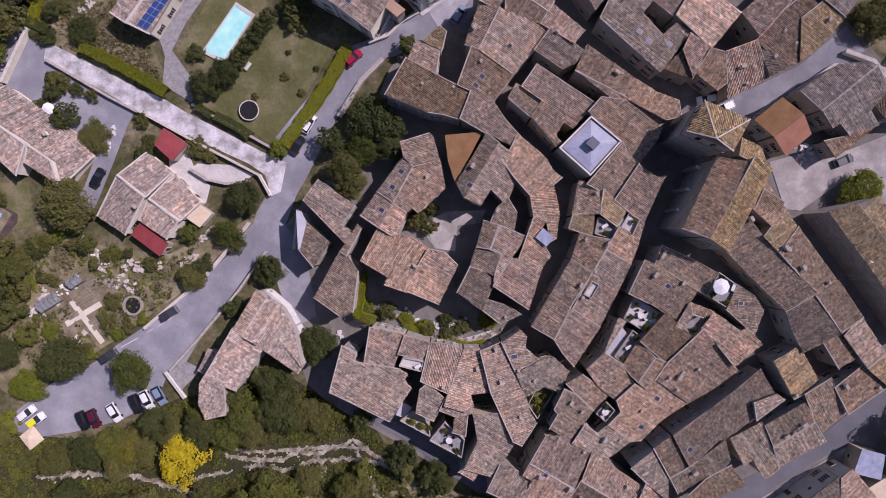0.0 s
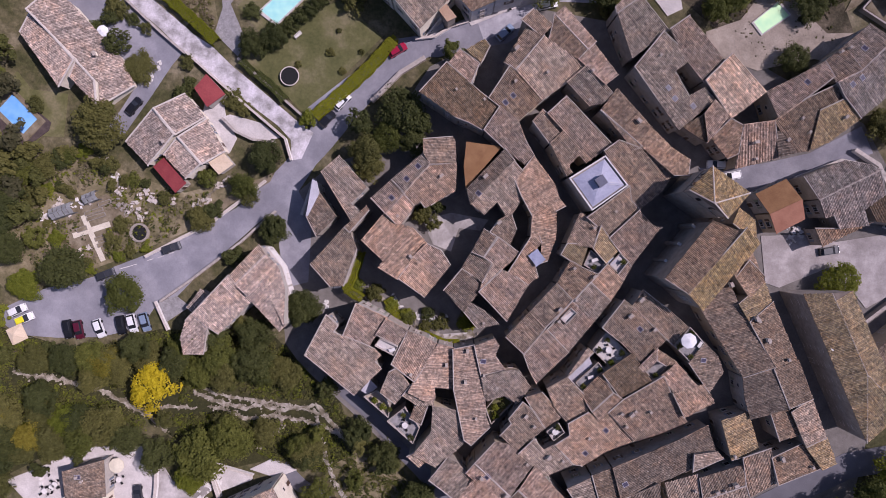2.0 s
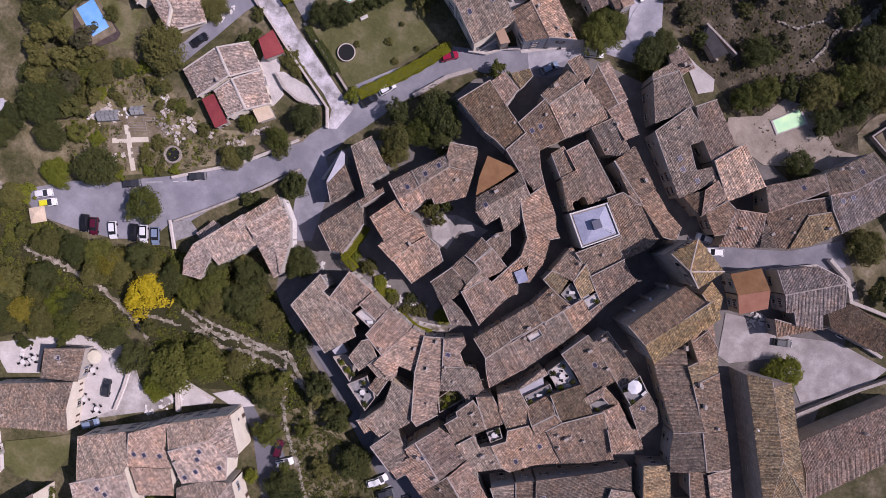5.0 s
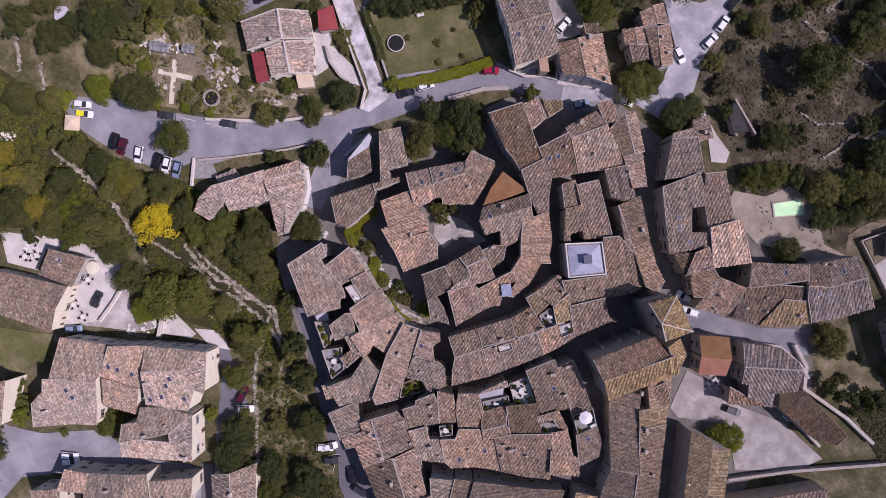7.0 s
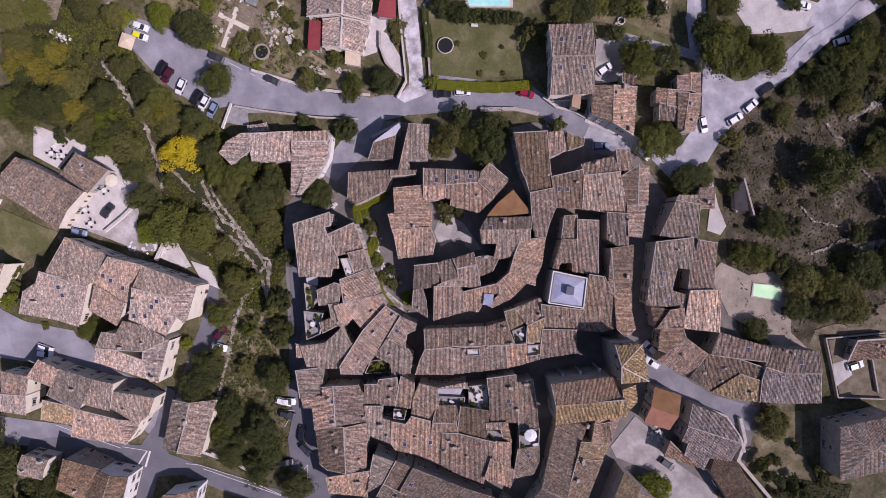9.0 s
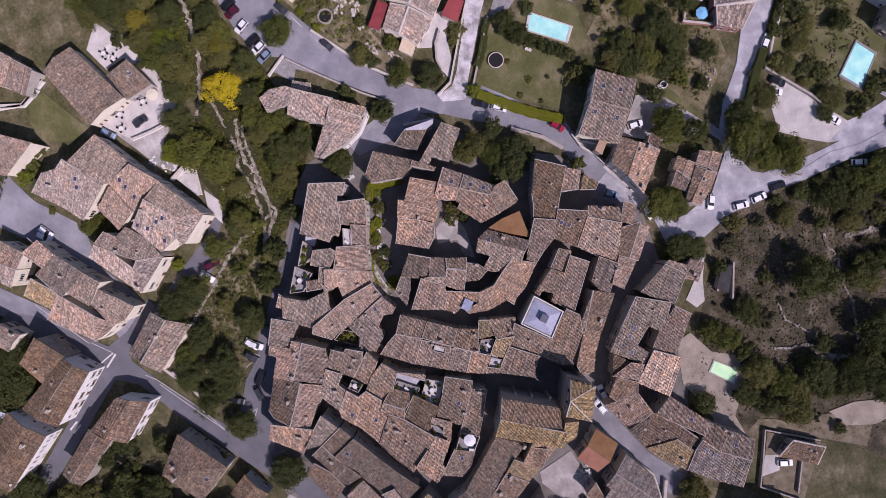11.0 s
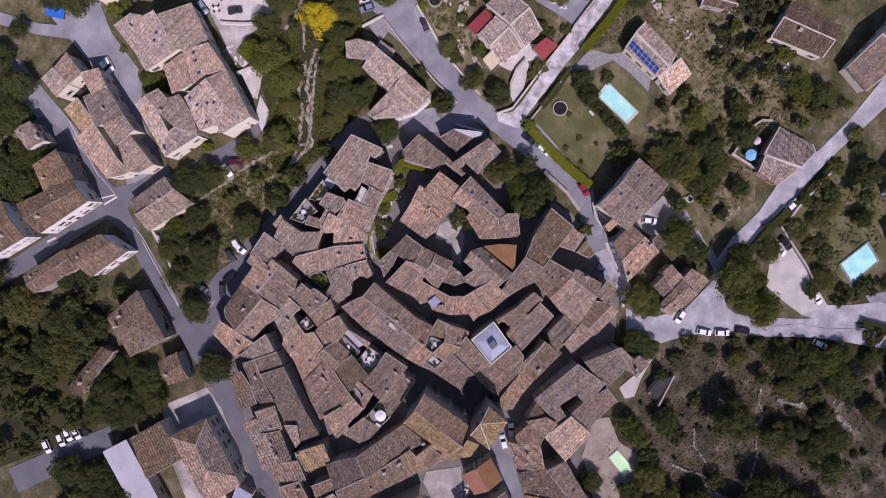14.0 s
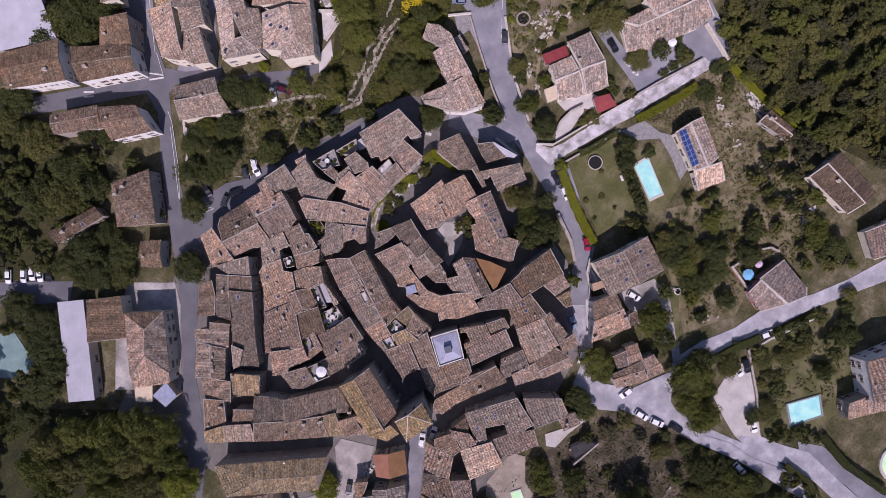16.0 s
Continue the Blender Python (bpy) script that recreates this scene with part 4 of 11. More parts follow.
def undergrowth(points, count, kinds, seed, label, low=0.25, high=0.9):
    """Knee-high tufts and twigs, too many to count."""
    rng = np.random.default_rng(seed)
    lo, hi = np.min(points, axis=0), np.max(points, axis=0)
    xy = rng.uniform(lo, hi, size=(count * 3, 2))
    odd = np.zeros(len(xy), bool)
    for (x0, y0), (x1, y1) in zip(points, points[1:] + points[:1]):
        odd ^= ((y0 > xy[:, 1]) != (y1 > xy[:, 1])) & (xy[:, 0] < (x1 - x0) * (xy[:, 1] - y0) / (y1 - y0 + 1e-9) + x0)
    for x, y, r in CLEAR:
        odd &= (xy[:, 0] - x) ** 2 + (xy[:, 1] - y) ** 2 > r * r
    xy = xy[odd][:count]
    n, per = len(xy), 9
    size = rng.uniform(low, high, size=(n, 1, 1))
    d = rng.normal(size=(n, per, 3))
    d /= np.linalg.norm(d, axis=2, keepdims=True)
    d[:, :, 2] = np.abs(d[:, :, 2]) * 0.8
    ctr = np.concatenate([xy, np.full((n, 1), 0.05)], 1)[:, None] + d * size
    nor = d.reshape(-1, 3) + np.array((0, 0, 0.5)) + rng.normal(size=(n * per, 3)) * 0.4
    nor /= np.linalg.norm(nor, axis=1, keepdims=True)
    v, f = leaf_cards(ctr.reshape(-1, 3), nor, 0.24, rng)
    which = np.repeat(rng.integers(0, len(kinds), n), per)
    slots = np.concatenate([which, which]).astype(np.int32)
    return tagged(new("undergrowth", mesh_of("undergrowth", v.tolist(), f.tolist(), [LEAVES[k] for k in kinds], slots)), label, "undergrowth", kind="stuff")


def hedge(points, height, width, kind, seed):
    """A clipped hedge: a leafy block that follows a line."""
    rng = np.random.default_rng(seed)
    ctr, nor = [], []
    for p, q in zip(points, points[1:]):
        p, q = np.array(p), np.array(q)
        length = np.linalg.norm(q - p)
        d = (q - p) / length
        s = np.array((-d[1], d[0]))
        n = int(length * width * 150 + length * height * 110)
        u = rng.uniform(-0.3, length + 0.3, n)
        face = rng.uniform(0, width + 2 * height, n)
        lift = np.where(face < width, height, np.where(face < width + height, face - width, face - width - height))
        side = np.where(face < width, face - width / 2, np.where(face < width + height, width / 2, -width / 2))
        bulge = 0.08 * np.sin(u * 1.7 + seed) + rng.normal(0, 0.05, n)
        xy = p + d * u[:, None] + s * (side * (1 + bulge))[:, None]
        ctr.append(np.column_stack([xy, lift * (1 + bulge * 0.35)]))
        up = np.zeros((n, 3))
        up[:, 2] = np.where(face < width, 1.0, 0.25)
        up[:, :2] += s * np.where(face < width, 0, np.sign(side))[:, None]
        nor.append(up + rng.normal(size=(n, 3)) * 0.3)
    ctr, nor = np.concatenate(ctr), np.concatenate(nor)
    nor /= np.linalg.norm(nor, axis=1, keepdims=True)
    v, f = leaf_cards(ctr, nor, 0.13, rng)
    return tagged(new("hedge", mesh_of("hedge", v.tolist(), f.tolist(), [LEAVES[kind]])), "clipped green hedge along a garden edge", "hedge")


PAINT = {"red": (0.30, 0.01, 0.04), "white": (0.75, 0.75, 0.76), "black": (0.012, 0.012, 0.015), "charcoal": (0.035, 0.037, 0.045), "maroon": (0.09, 0.01, 0.025),
         "steel": (0.20, 0.26, 0.36), "yellow": (0.75, 0.70, 0.02)}
MODELS = {}


def car_model(colour):
    """A hatchback with bonnet, glasshouse, roof, wheels and lights; it points along +x."""
    root = tagged(new("car"), f"{colour} parked hatchback car", "car", "parked cars")
    paint = plain("car_paint_" + colour, PAINT[colour], 0.3)
    paint.node_tree.nodes["Principled BSDF"].inputs["Coat Weight"].default_value = 0.5
    bm = bmesh.new()
    profile = ((-2.08, 0.35), (-2.12, 0.72), (-2.0, 0.98), (1.0, 0.98), (1.75, 0.86), (2.1, 0.66), (2.12, 0.35))
    rows = []
    for y, k in ((-0.84, 0.97), (-0.78, 1.0), (0.78, 1.0), (0.84, 0.97)):
        rows.append([bm.verts.new((x * k, y, z if abs(y) < 0.85 else z * 0.96)) for x, z in profile])
    for r0, r1 in zip(rows, rows[1:]):
        for i in range(len(profile)):
            j = (i + 1) % len(profile)
            bm.faces.new((r0[i], r0[j], r1[j], r1[i]))
    bm.faces.new(rows[0])
    bm.faces.new(list(reversed(rows[-1])))
    part("body", bm, paint if colour != "yellow" else plain("car_paint_pale", PAINT["white"], 0.3), root)
    bm = bmesh.new()
    low = [bm.verts.new(p) for p in ((-1.95, -0.76, 0.97), (1.05, -0.76, 0.97), (1.05, 0.76, 0.97), (-1.95, 0.76, 0.97))]
    high = [bm.verts.new(p) for p in ((-1.55, -0.62, 1.42), (0.25, -0.62, 1.42), (0.25, 0.62, 1.42), (-1.55, 0.62, 1.42))]
    for i in range(4):
        j = (i + 1) % 4
        bm.faces.new((low[i], low[j], high[j], high[i]))
    part("glasshouse", bm, GLASS, root, "dark tinted windows")
    bm = bmesh.new()
    box(bm, (-0.65, 0, 1.44), (1.9, 1.3, 0.07), bevel=0.03)
    part("roof", bm, paint, root)
    for x in (-1.3, 1.3):
        for y in (-0.8, 0.8):
            bm = bmesh.new()
            bmesh.ops.create_cone(bm, cap_ends=True, segments=14, radius1=0.32, radius2=0.32, depth=0.2, matrix=Matrix.Translation((x, y, 0.32)) @ Matrix.Rotation(math.pi / 2, 4, "X"))
            part("wheel", bm, RUBBER, root)
    for y in (-0.6, 0.6):
        bm = bmesh.new()
        box(bm, (2.03, y, 0.70), (0.12, 0.35, 0.14), bevel=0.02)
        part("headlight", bm, STEEL, root)
    return root


def car(x0, y0, x1, y1, colour):
    m = Matrix.Translation(((x0 + x1) / 2, (y0 + y1) / 2, 0.06)) @ Matrix.Rotation(math.atan2(y1 - y0, x1 - x0), 4, "Z")
    if colour not in MODELS:
        MODELS[colour] = car_model(colour)
        MODELS[colour].matrix_basis = m
    else:
        copy_thing(MODELS[colour], m)


# ---- ground ----
def ground_sheet():
    bm = bmesh.new()
    n, half = 60, 700.0
    grid = []
    for i in range(n + 1):
        row = []
        for j in range(n + 1):
            u, v = (i / n * 2 - 1), (j / n * 2 - 1)
            x, y = half * u * abs(u) ** 0.6, half * v * abs(v) ** 0.6
            r = math.hypot(x, y)
            far = max(0.0, min(1.0, (r - 210) / 200))
            row.append(bm.verts.new((x, y, far * 14 * noise.noise((x * 0.006, y * 0.006, 3.0)))))
        grid.append(row)
    for i in range(n):
        for j in range(n):
            bm.faces.new((grid[i][j], grid[i + 1][j], grid[i + 1][j + 1], grid[i][j + 1]))
    me = bpy.data.meshes.new("ground")
    bm.to_mesh(me)
    bm.free()
    me.materials.append(EARTH)
    return tagged(new("ground", me), "dry scrubby earth and thin grass round the village", "ground", kind="structure")


ground_sheet()
patch("scrub_floor", [(13.9, 69.8), (13.7, 82.7), (12.5, 112.0), (12.4, 145.4), (71.2, 141.8), (97.0, 102.5), (85.3, 89.7), (74.2, 69.7), (67.4, 67.3), (51.4, 58.7), (45.9, 55.4), (26.4, 65.3)], "scrubfloor", 0.01, "dark dry scrub litter between walls and gardens")
patch("scrub_floor", [(53.3, 51.6), (37.1, 65.3), (20.3, 70.6), (16.1, 91.6), (15.0, 118.6), (20.1, 145.5), (74.0, 60.5)], "scrubfloor", 0.016, "dark dry scrub litter between walls and gardens")
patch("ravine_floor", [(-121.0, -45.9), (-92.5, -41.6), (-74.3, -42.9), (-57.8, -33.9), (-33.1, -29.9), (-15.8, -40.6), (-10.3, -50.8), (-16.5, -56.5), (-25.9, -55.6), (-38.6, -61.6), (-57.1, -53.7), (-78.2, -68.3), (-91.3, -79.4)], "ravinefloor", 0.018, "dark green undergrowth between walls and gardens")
patch("ravine_bank", [(-16.5, -56.5), (-10.3, -50.8), (0.0, -52.8), (17.5, -75.2), (7.1, -84.8), (-10.9, -62.8)], "garden", 0.024, "rough sun-dried garden ground between walls and gardens")
patch("town_street", [(-26.4, -59.9), (-24.5, -56.2), (-19.3, -59.3), (-14.4, -60.6), (-7.1, -67.0), (-5.3, -73.1), (-0.9, -80.6), (3.5, -88.2), (1.4, -90.2), (-12.8, -72.3), (-19.8, -62.4)], "tarmac", 0.051, "dark grey tarmac of a street")
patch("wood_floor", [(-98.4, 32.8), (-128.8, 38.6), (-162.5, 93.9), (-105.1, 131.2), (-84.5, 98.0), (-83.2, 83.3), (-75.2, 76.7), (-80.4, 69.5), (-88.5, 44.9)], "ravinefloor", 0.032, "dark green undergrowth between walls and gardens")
# dark grass under the planes, with the shadows there put into its colour
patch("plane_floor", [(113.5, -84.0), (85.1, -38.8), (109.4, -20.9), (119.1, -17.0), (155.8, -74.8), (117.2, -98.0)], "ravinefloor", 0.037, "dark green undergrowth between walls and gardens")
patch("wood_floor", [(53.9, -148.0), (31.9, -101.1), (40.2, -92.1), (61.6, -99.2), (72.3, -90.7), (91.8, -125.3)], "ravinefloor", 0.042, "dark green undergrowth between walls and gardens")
patch("rough_garden", [(-102.5, -26.3), (-102.2, -6.1), (-81.7, 0.4), (-71.0, -2.5), (-59.2, -3.7), (-53.2, -0.7), (-42.0, 3.6), (-54.5, -10.2), (-71.3, -22.0), (-84.6, -30.4), (-91.8, -34.6)], "garden", 0.04, "rough sun-dried garden ground between walls and gardens")
patch("villa_garden", [(-81.1, 46.7), (-71.6, 48.9), (-63.4, 41.9), (-58.8, 31.4), (-60.0, 29.7), (-77.7, 39.1)], "garden", 0.045, "rough sun-dried garden ground between walls and gardens")
patch("hill_garden", [(-41.7, 51.1), (-54.0, 62.9), (-70.7, 75.7), (-70.0, 84.0), (-49.5, 95.1), (-43.9, 83.0), (-25.5, 85.0), (-13.3, 75.0), (-27.7, 60.0)], "garden", 0.05, "rough sun-dried garden ground between walls and gardens")
patch("slope_garden", [(79.4, 39.8), (86.3, 51.5), (95.0, 46.3), (109.6, 44.2), (120.4, 44.2), (111.6, 32.2), (93.6, 34.7)], "garden", 0.056, "rough sun-dried garden ground between walls and gardens")
patch("pool_garden", [(-23.3, 94.2), (-48.6, 109.4), (-34.3, 124.4), (-20.4, 127.4), (-9.5, 122.6), (-0.1, 110.9)], "lawn", 0.059, "thin sun-dried lawn in a garden")
patch("village_paving", [(-34.9, 2.2), (-28.4, 10.4), (-21.3, 13.8), (-13.1, 34.7), (-5.0, 41.6), (5.5, 51.8), (29.6, 52.8), (49.1, 52.6), (79.9, 43.3), (90.2, 31.9), (96.5, -9.4), (97.3, -56.0), (46.5, -63.5), (11.4, -57.8), (2.0, -51.3), (-13.3, -42.0), (-26.2, -34.6), (-30.4, -30.8), (-35.0, -16.6)], "paving", 0.072, "grey stone paving of the village lanes between walls and gardens")
patch("main_road", [(-93.1, -37.6), (-84.6, -31.0), (-74.9, -26.2), (-70.7, -22.9), (-64.1, -18.5), (-55.7, -11.9), (-47.3, -4.3), (-42.6, 2.2), (-39.0, 8.0), (-37.2, 11.5), (-35.4, 16.2), (-32.5, 19.7), (-26.5, 30.7), (-21.8, 38.8), (-14.3, 41.6), (-6.7, 45.6), (4.3, 51.8), (7.8, 49.5), (2.0, 43.2), (-6.7, 39.8), (-11.9, 37.0), (-16.0, 36.4), (-18.9, 32.4), (-23.1, 26.0), (-26.6, 19.7), (-30.1, 12.7), (-32.5, 8.6), (-34.9, 2.2), (-30.8, -2.5), (-28.5, -16.6), (-33.2, -19.0), (-36.7, -9.6), (-40.8, -4.9), (-45.0, -10.7), (-52.2, -20.2), (-55.8, -26.1), (-59.4, -27.9), (-61.2, -32.1), (-63.1, -35.1), (-70.3, -38.7), (-79.9, -41.1), (-88.3, -42.4), (-92.5, -40.6)], "asphalt", 0.106, "worn grey-violet asphalt of a street")
patch("concrete_drive", [(-84.2, 40.9), (-81.8, 39.1), (-76.5, 36.8), (-64.7, 30.3), (-60.0, 28.5), (-55.3, 25.6), (-49.5, 22.7), (-38.9, 17.1), (-34.5, 15.3), (-35.8, 9.2), (-37.8, 8.4), (-39.0, 12.7), (-42.5, 15.1), (-55.4, 20.9), (-66.0, 26.2), (-71.9, 29.7), (-85.0, 36.8)], "concrete", 0.13, "streaked pale concrete drive between walls and gardens")
patch("villa_drive", [(-101.6, 26.9), (-95.5, 36.9), (-90.6, 44.2), (-85.0, 41.8), (-84.2, 36.7), (-72.5, 29.2), (-66.0, 26.0), (-67.8, 22.7), (-70.8, 15.1), (-75.1, 5.1), (-79.3, 2.0), (-82.0, 1.6), (-76.8, 10.4), (-72.5, 21.9), (-79.1, 21.6), (-84.4, 26.6), (-94.4, 31.4)], "asphalt", 0.124, "worn grey-violet asphalt of a street")
patch("garden_lawn", [(-53.5, 30.8), (-47.1, 31.4), (-38.8, 41.8), (-35.2, 44.1), (-24.5, 38.8), (-30.6, 29.0), (-36.6, 18.3), (-40.7, 20.9), (-53.0, 27.3)], "lawn", 0.098, "thin sun-dried lawn in a garden")
patch("pool_lawn", [(-56.6, 38.2), (-49.8, 50.5), (-38.7, 50.4), (-38.8, 41.8), (-47.6, 31.4)], "lawn", 0.102, "thin sun-dried lawn in a garden")
patch("stone_terrace", [(-60.2, 31.4), (-54.2, 27.7), (-53.2, 31.4), (-58.2, 38.4), (-55.2, 44.2), (-51.0, 49.9), (-58.7, 50.0), (-61.1, 41.9), (-59.7, 37.3)], "flags", 0.116, "grey stone flag terrace between walls and gardens")
patch("villa_lawn", [(-99.5, 10.5), (-88.7, 11.6), (-87.7, 2.2), (-99.7, -0.1)], "lawn", 0.11, "thin sun-dried lawn in a garden")
patch("villa_lawn", [(-106.1, 6.3), (-100.7, 13.9), (-90.6, 5.7), (-94.2, -2.6), (-104.5, -1.3)], "lawn", 0.114, "thin sun-dried lawn in a garden")
patch("white_terrace", [(-54.9, 13.9), (-53.1, 15.1), (-46.0, 14.8), (-41.3, 12.7), (-43.7, 11.3), (-48.4, 10.9), (-52.5, 11.8)], "pale", 0.148, "pale crushed limestone between walls and gardens")
patch("house_terrace", [(-59.0, 17.4), (-55.4, 18.4), (-53.7, 13.9), (-50.5, 10.4), (-51.4, 6.9), (-54.3, 8.1), (-59.0, 12.8)], "pale", 0.142, "pale crushed limestone between walls and gardens")
patch("garden_soil", [(-83.7, -13.2), (-75.9, -7.8), (-70.6, -10.8), (-71.3, -20.3), (-77.3, -22.6), (-82.6, -20.3)], "soil", 0.116, "dry brown garden soil between walls and gardens")
patch("courtyard_gravel", [(-7.3, 2.2), (-1.5, 5.1), (6.7, 5.4), (5.5, 2.7), (0.8, 2.2), (0.3, -3.1), (-3.8, -2.5)], "gravel", 0.15, "grey gravel surface between walls and gardens")
patch("east_road", [(-2.9, 42.5), (-5.4, 46.5), (5.3, 54.8), (13.4, 59.3), (9.9, 68.0), (6.5, 75.7), (0.0, 78.5), (-6.7, 77.2), (-13.8, 80.6), (-22.6, 86.8), (-30.8, 90.4), (-43.4, 101.0), (-52.1, 107.1), (-71.6, 118.0), (-67.7, 124.3), (-51.0, 111.7), (-39.8, 103.2), (-27.2, 95.6), (-18.4, 89.5), (-8.9, 83.7), (2.0, 80.7), (7.4, 83.2), (7.1, 93.8), (5.8, 102.9), (4.5, 109.9), (4.3, 119.7), (5.1, 128.0), (7.8, 139.6), (14.7, 138.1), (14.0, 129.8), (11.9, 116.6), (12.0, 102.8), (12.8, 85.6), (15.5, 73.5), (19.2, 65.9), (20.5, 60.8), (18.7, 55.7), (9.7, 54.1)], "dusty", 0.154, "dusty pale worn asphalt of a lane")
patch("north_road", [(-34.5, 17.4), (-37.7, 19.3), (-31.0, 27.5), (-21.4, 37.4), (-3.3, 49.4), (0.1, 44.0), (-12.1, 38.3), (-24.6, 26.6)], "asphalt", 0.153, "worn grey-violet asphalt of a street")
patch("gravel_lot", [(-2.0, 92.4), (-14.2, 92.2), (-15.4, 97.3), (-8.7, 102.5), (1.3, 111.2), (4.6, 104.1), (1.9, 98.8)], "pale", 0.172, "pale crushed limestone between walls and gardens")
patch("side_drive", [(-3.9, 120.7), (-6.6, 127.5), (-6.1, 134.6), (-5.4, 143.0), (-3.0, 158.2), (3.2, 156.3), (-0.3, 140.3), (-1.1, 129.9), (-0.9, 123.2)], "asphalt", 0.156, "worn grey-violet asphalt of a street")
patch("pale_drive", [(4.6, 104.1), (0.6, 110.4), (-0.7, 117.5), (-2.9, 124.9), (-1.1, 133.9), (1.6, 149.4), (6.9, 148.9), (5.4, 140.1), (3.6, 131.0), (3.3, 122.0), (5.8, 112.7)], "dusty", 0.182, "dusty pale worn asphalt of a lane")
patch("lower_street", [(-15.8, -121.1), (-12.3, -114.0), (-5.5, -105.9), (1.1, -97.5), (-1.2, -91.4), (-8.1, -83.3), (-5.7, -81.8), (3.8, -92.3), (6.8, -92.5), (14.2, -86.9), (24.8, -78.5), (31.1, -72.7), (33.7, -64.1), (18.0, -57.8), (8.7, -55.6), (9.2, -53.3), (27.6, -55.9), (42.8, -62.6), (50.5, -55.8), (59.2, -50.5), (72.8, -43.3), (92.6, -26.5), (114.8, -16.6), (118.0, -21.7), (95.6, -31.3), (82.2, -42.1), (73.1, -47.0), (54.9, -59.6), (40.6, -71.9), (24.6, -84.6), (13.6, -92.3), (10.4, -98.2), (22.2, -111.0), (47.7, -139.6), (43.4, -142.2), (24.7, -121.5), (12.9, -108.7), (5.7, -101.9), (0.2, -108.8), (-14.0, -124.0)], "tarmac", 0.164, "dark grey tarmac of a street")
patch("side_street", [(-52.3, -117.6), (-43.1, -105.6), (-33.7, -95.7), (-24.1, -95.8), (-10.6, -86.0), (-5.7, -83.8), (0.6, -93.8), (-1.9, -94.4), (-8.6, -88.2), (-20.6, -98.2), (-33.4, -110.3), (-44.2, -123.0)], "asphalt", 0.163, "worn grey-violet asphalt of a street")
patch("low_street", [(-31.5, -131.6), (-13.8, -110.8), (-1.1, -102.2), (3.9, -97.0), (5.6, -102.1), (-10.1, -116.9), (-25.6, -135.5)], "asphalt", 0.162, "worn grey-violet asphalt of a street")
patch("school_yard", [(61.9, -74.0), (54.2, -61.6), (59.1, -56.6), (80.9, -43.3), (91.4, -60.1), (78.2, -68.0)], "gravel", 0.176, "grey gravel surface between walls and gardens")
patch("parking_yard", [(87.8, -115.6), (70.2, -88.0), (76.0, -85.4), (94.4, -111.6)], "tarmac", 0.17, "dark grey tarmac of a street")
patch("pale_courtyard", [(-74.5, -71.1), (-75.6, -66.8), (-66.8, -62.8), (-55.3, -59.9), (-52.8, -61.5), (-50.3, -73.8), (-56.2, -80.7), (-59.2, -80.8), (-61.5, -73.5), (-64.2, -65.5)], "pale", 0.194, "pale crushed limestone between walls and gardens")
patch("stone_yard", [(-84.1, -74.5), (-76.2, -69.1), (-72.9, -68.6), (-70.7, -75.4), (-77.4, -79.0)], "pale", 0.193, "pale crushed limestone between walls and gardens")
patch("pale_alley", [(-53.8, -78.4), (-50.8, -72.0), (-51.4, -62.7), (-48.2, -65.9), (-45.0, -67.5), (-41.9, -64.0), (-38.7, -65.7), (-41.9, -69.7), (-45.1, -72.0)], "gravel", 0.192, "grey gravel surface between walls and gardens")
patch("church_yard", [(67.6, 5.5), (64.3, 15.1), (74.4, 17.8), (80.1, 17.4), (90.3, 21.5), (103.4, 21.5), (100.8, 15.3), (89.7, 5.0), (80.7, 12.3), (70.7, 5.2)], "yard", 0.216, "dusty pale worn surface of a sloping yard")
patch("upper_street", [(47.9, 26.4), (51.7, 26.9), (61.2, 30.3), (70.3, 34.7), (79.5, 42.6), (83.3, 37.6), (78.8, 34.4), (68.1, 25.9), (57.3, 22.7), (52.2, 22.3)], "asphalt", 0.21, "worn grey-violet asphalt of a street")
patch("cut_terrace", [(23.7, 63.3), (24.3, 64.2), (30.3, 62.0), (35.7, 61.0), (36.8, 58.5), (34.0, 56.3), (28.6, 60.8)], "pale", 0.224, "pale crushed limestone between walls and gardens")
patch("pool_yard", [(44.1, 50.6), (42.8, 54.9), (49.3, 58.9), (52.0, 64.7), (58.4, 66.0), (67.8, 60.1), (73.2, 61.4), (73.3, 54.1), (66.5, 54.3), (58.5, 50.8), (55.3, 49.2)], "sand", 0.208, "beige stabilised gravel round a small pool")
patch("scrub_path", [(70.4, 65.3), (71.5, 69.7), (74.8, 76.1), (72.7, 79.5), (78.8, 95.5), (85.5, 91.3), (75.9, 72.0), (73.9, 68.2)], "soil", 0.202, "dry brown garden soil between walls and gardens")
patch("upper_lane", [(-43.6, -140.0), (-41.9, -127.0), (-43.2, -111.1), (-49.9, -112.6), (-57.8, -113.9), (-57.8, -111.4), (-50.2, -109.4), (-43.5, -105.6), (-36.3, -100.3), (-30.0, -93.9), (-19.6, -93.2), (-19.6, -96.4), (-34.0, -106.0), (-39.1, -111.6), (-38.8, -127.1), (-40.0, -140.1)], "asphalt", 0.206, "worn grey-violet asphalt of a street")
patch("shed_yard", [(-82.0, 52.5), (-84.6, 54.2), (-81.8, 62.4), (-78.2, 61.2), (-79.0, 57.7)], "pale", 0.23, "pale crushed limestone between walls and gardens")
patch("solar_garden", [(-66.7, 31.4), (-83.7, 40.2), (-87.8, 45.3), (-84.7, 56.0), (-80.4, 69.5), (-75.9, 76.3), (-55.6, 63.9), (-55.2, 60.2), (-59.0, 56.8), (-67.7, 47.4), (-60.9, 41.0)], "garden", 0.197, "rough sun-dried garden ground between walls and gardens")
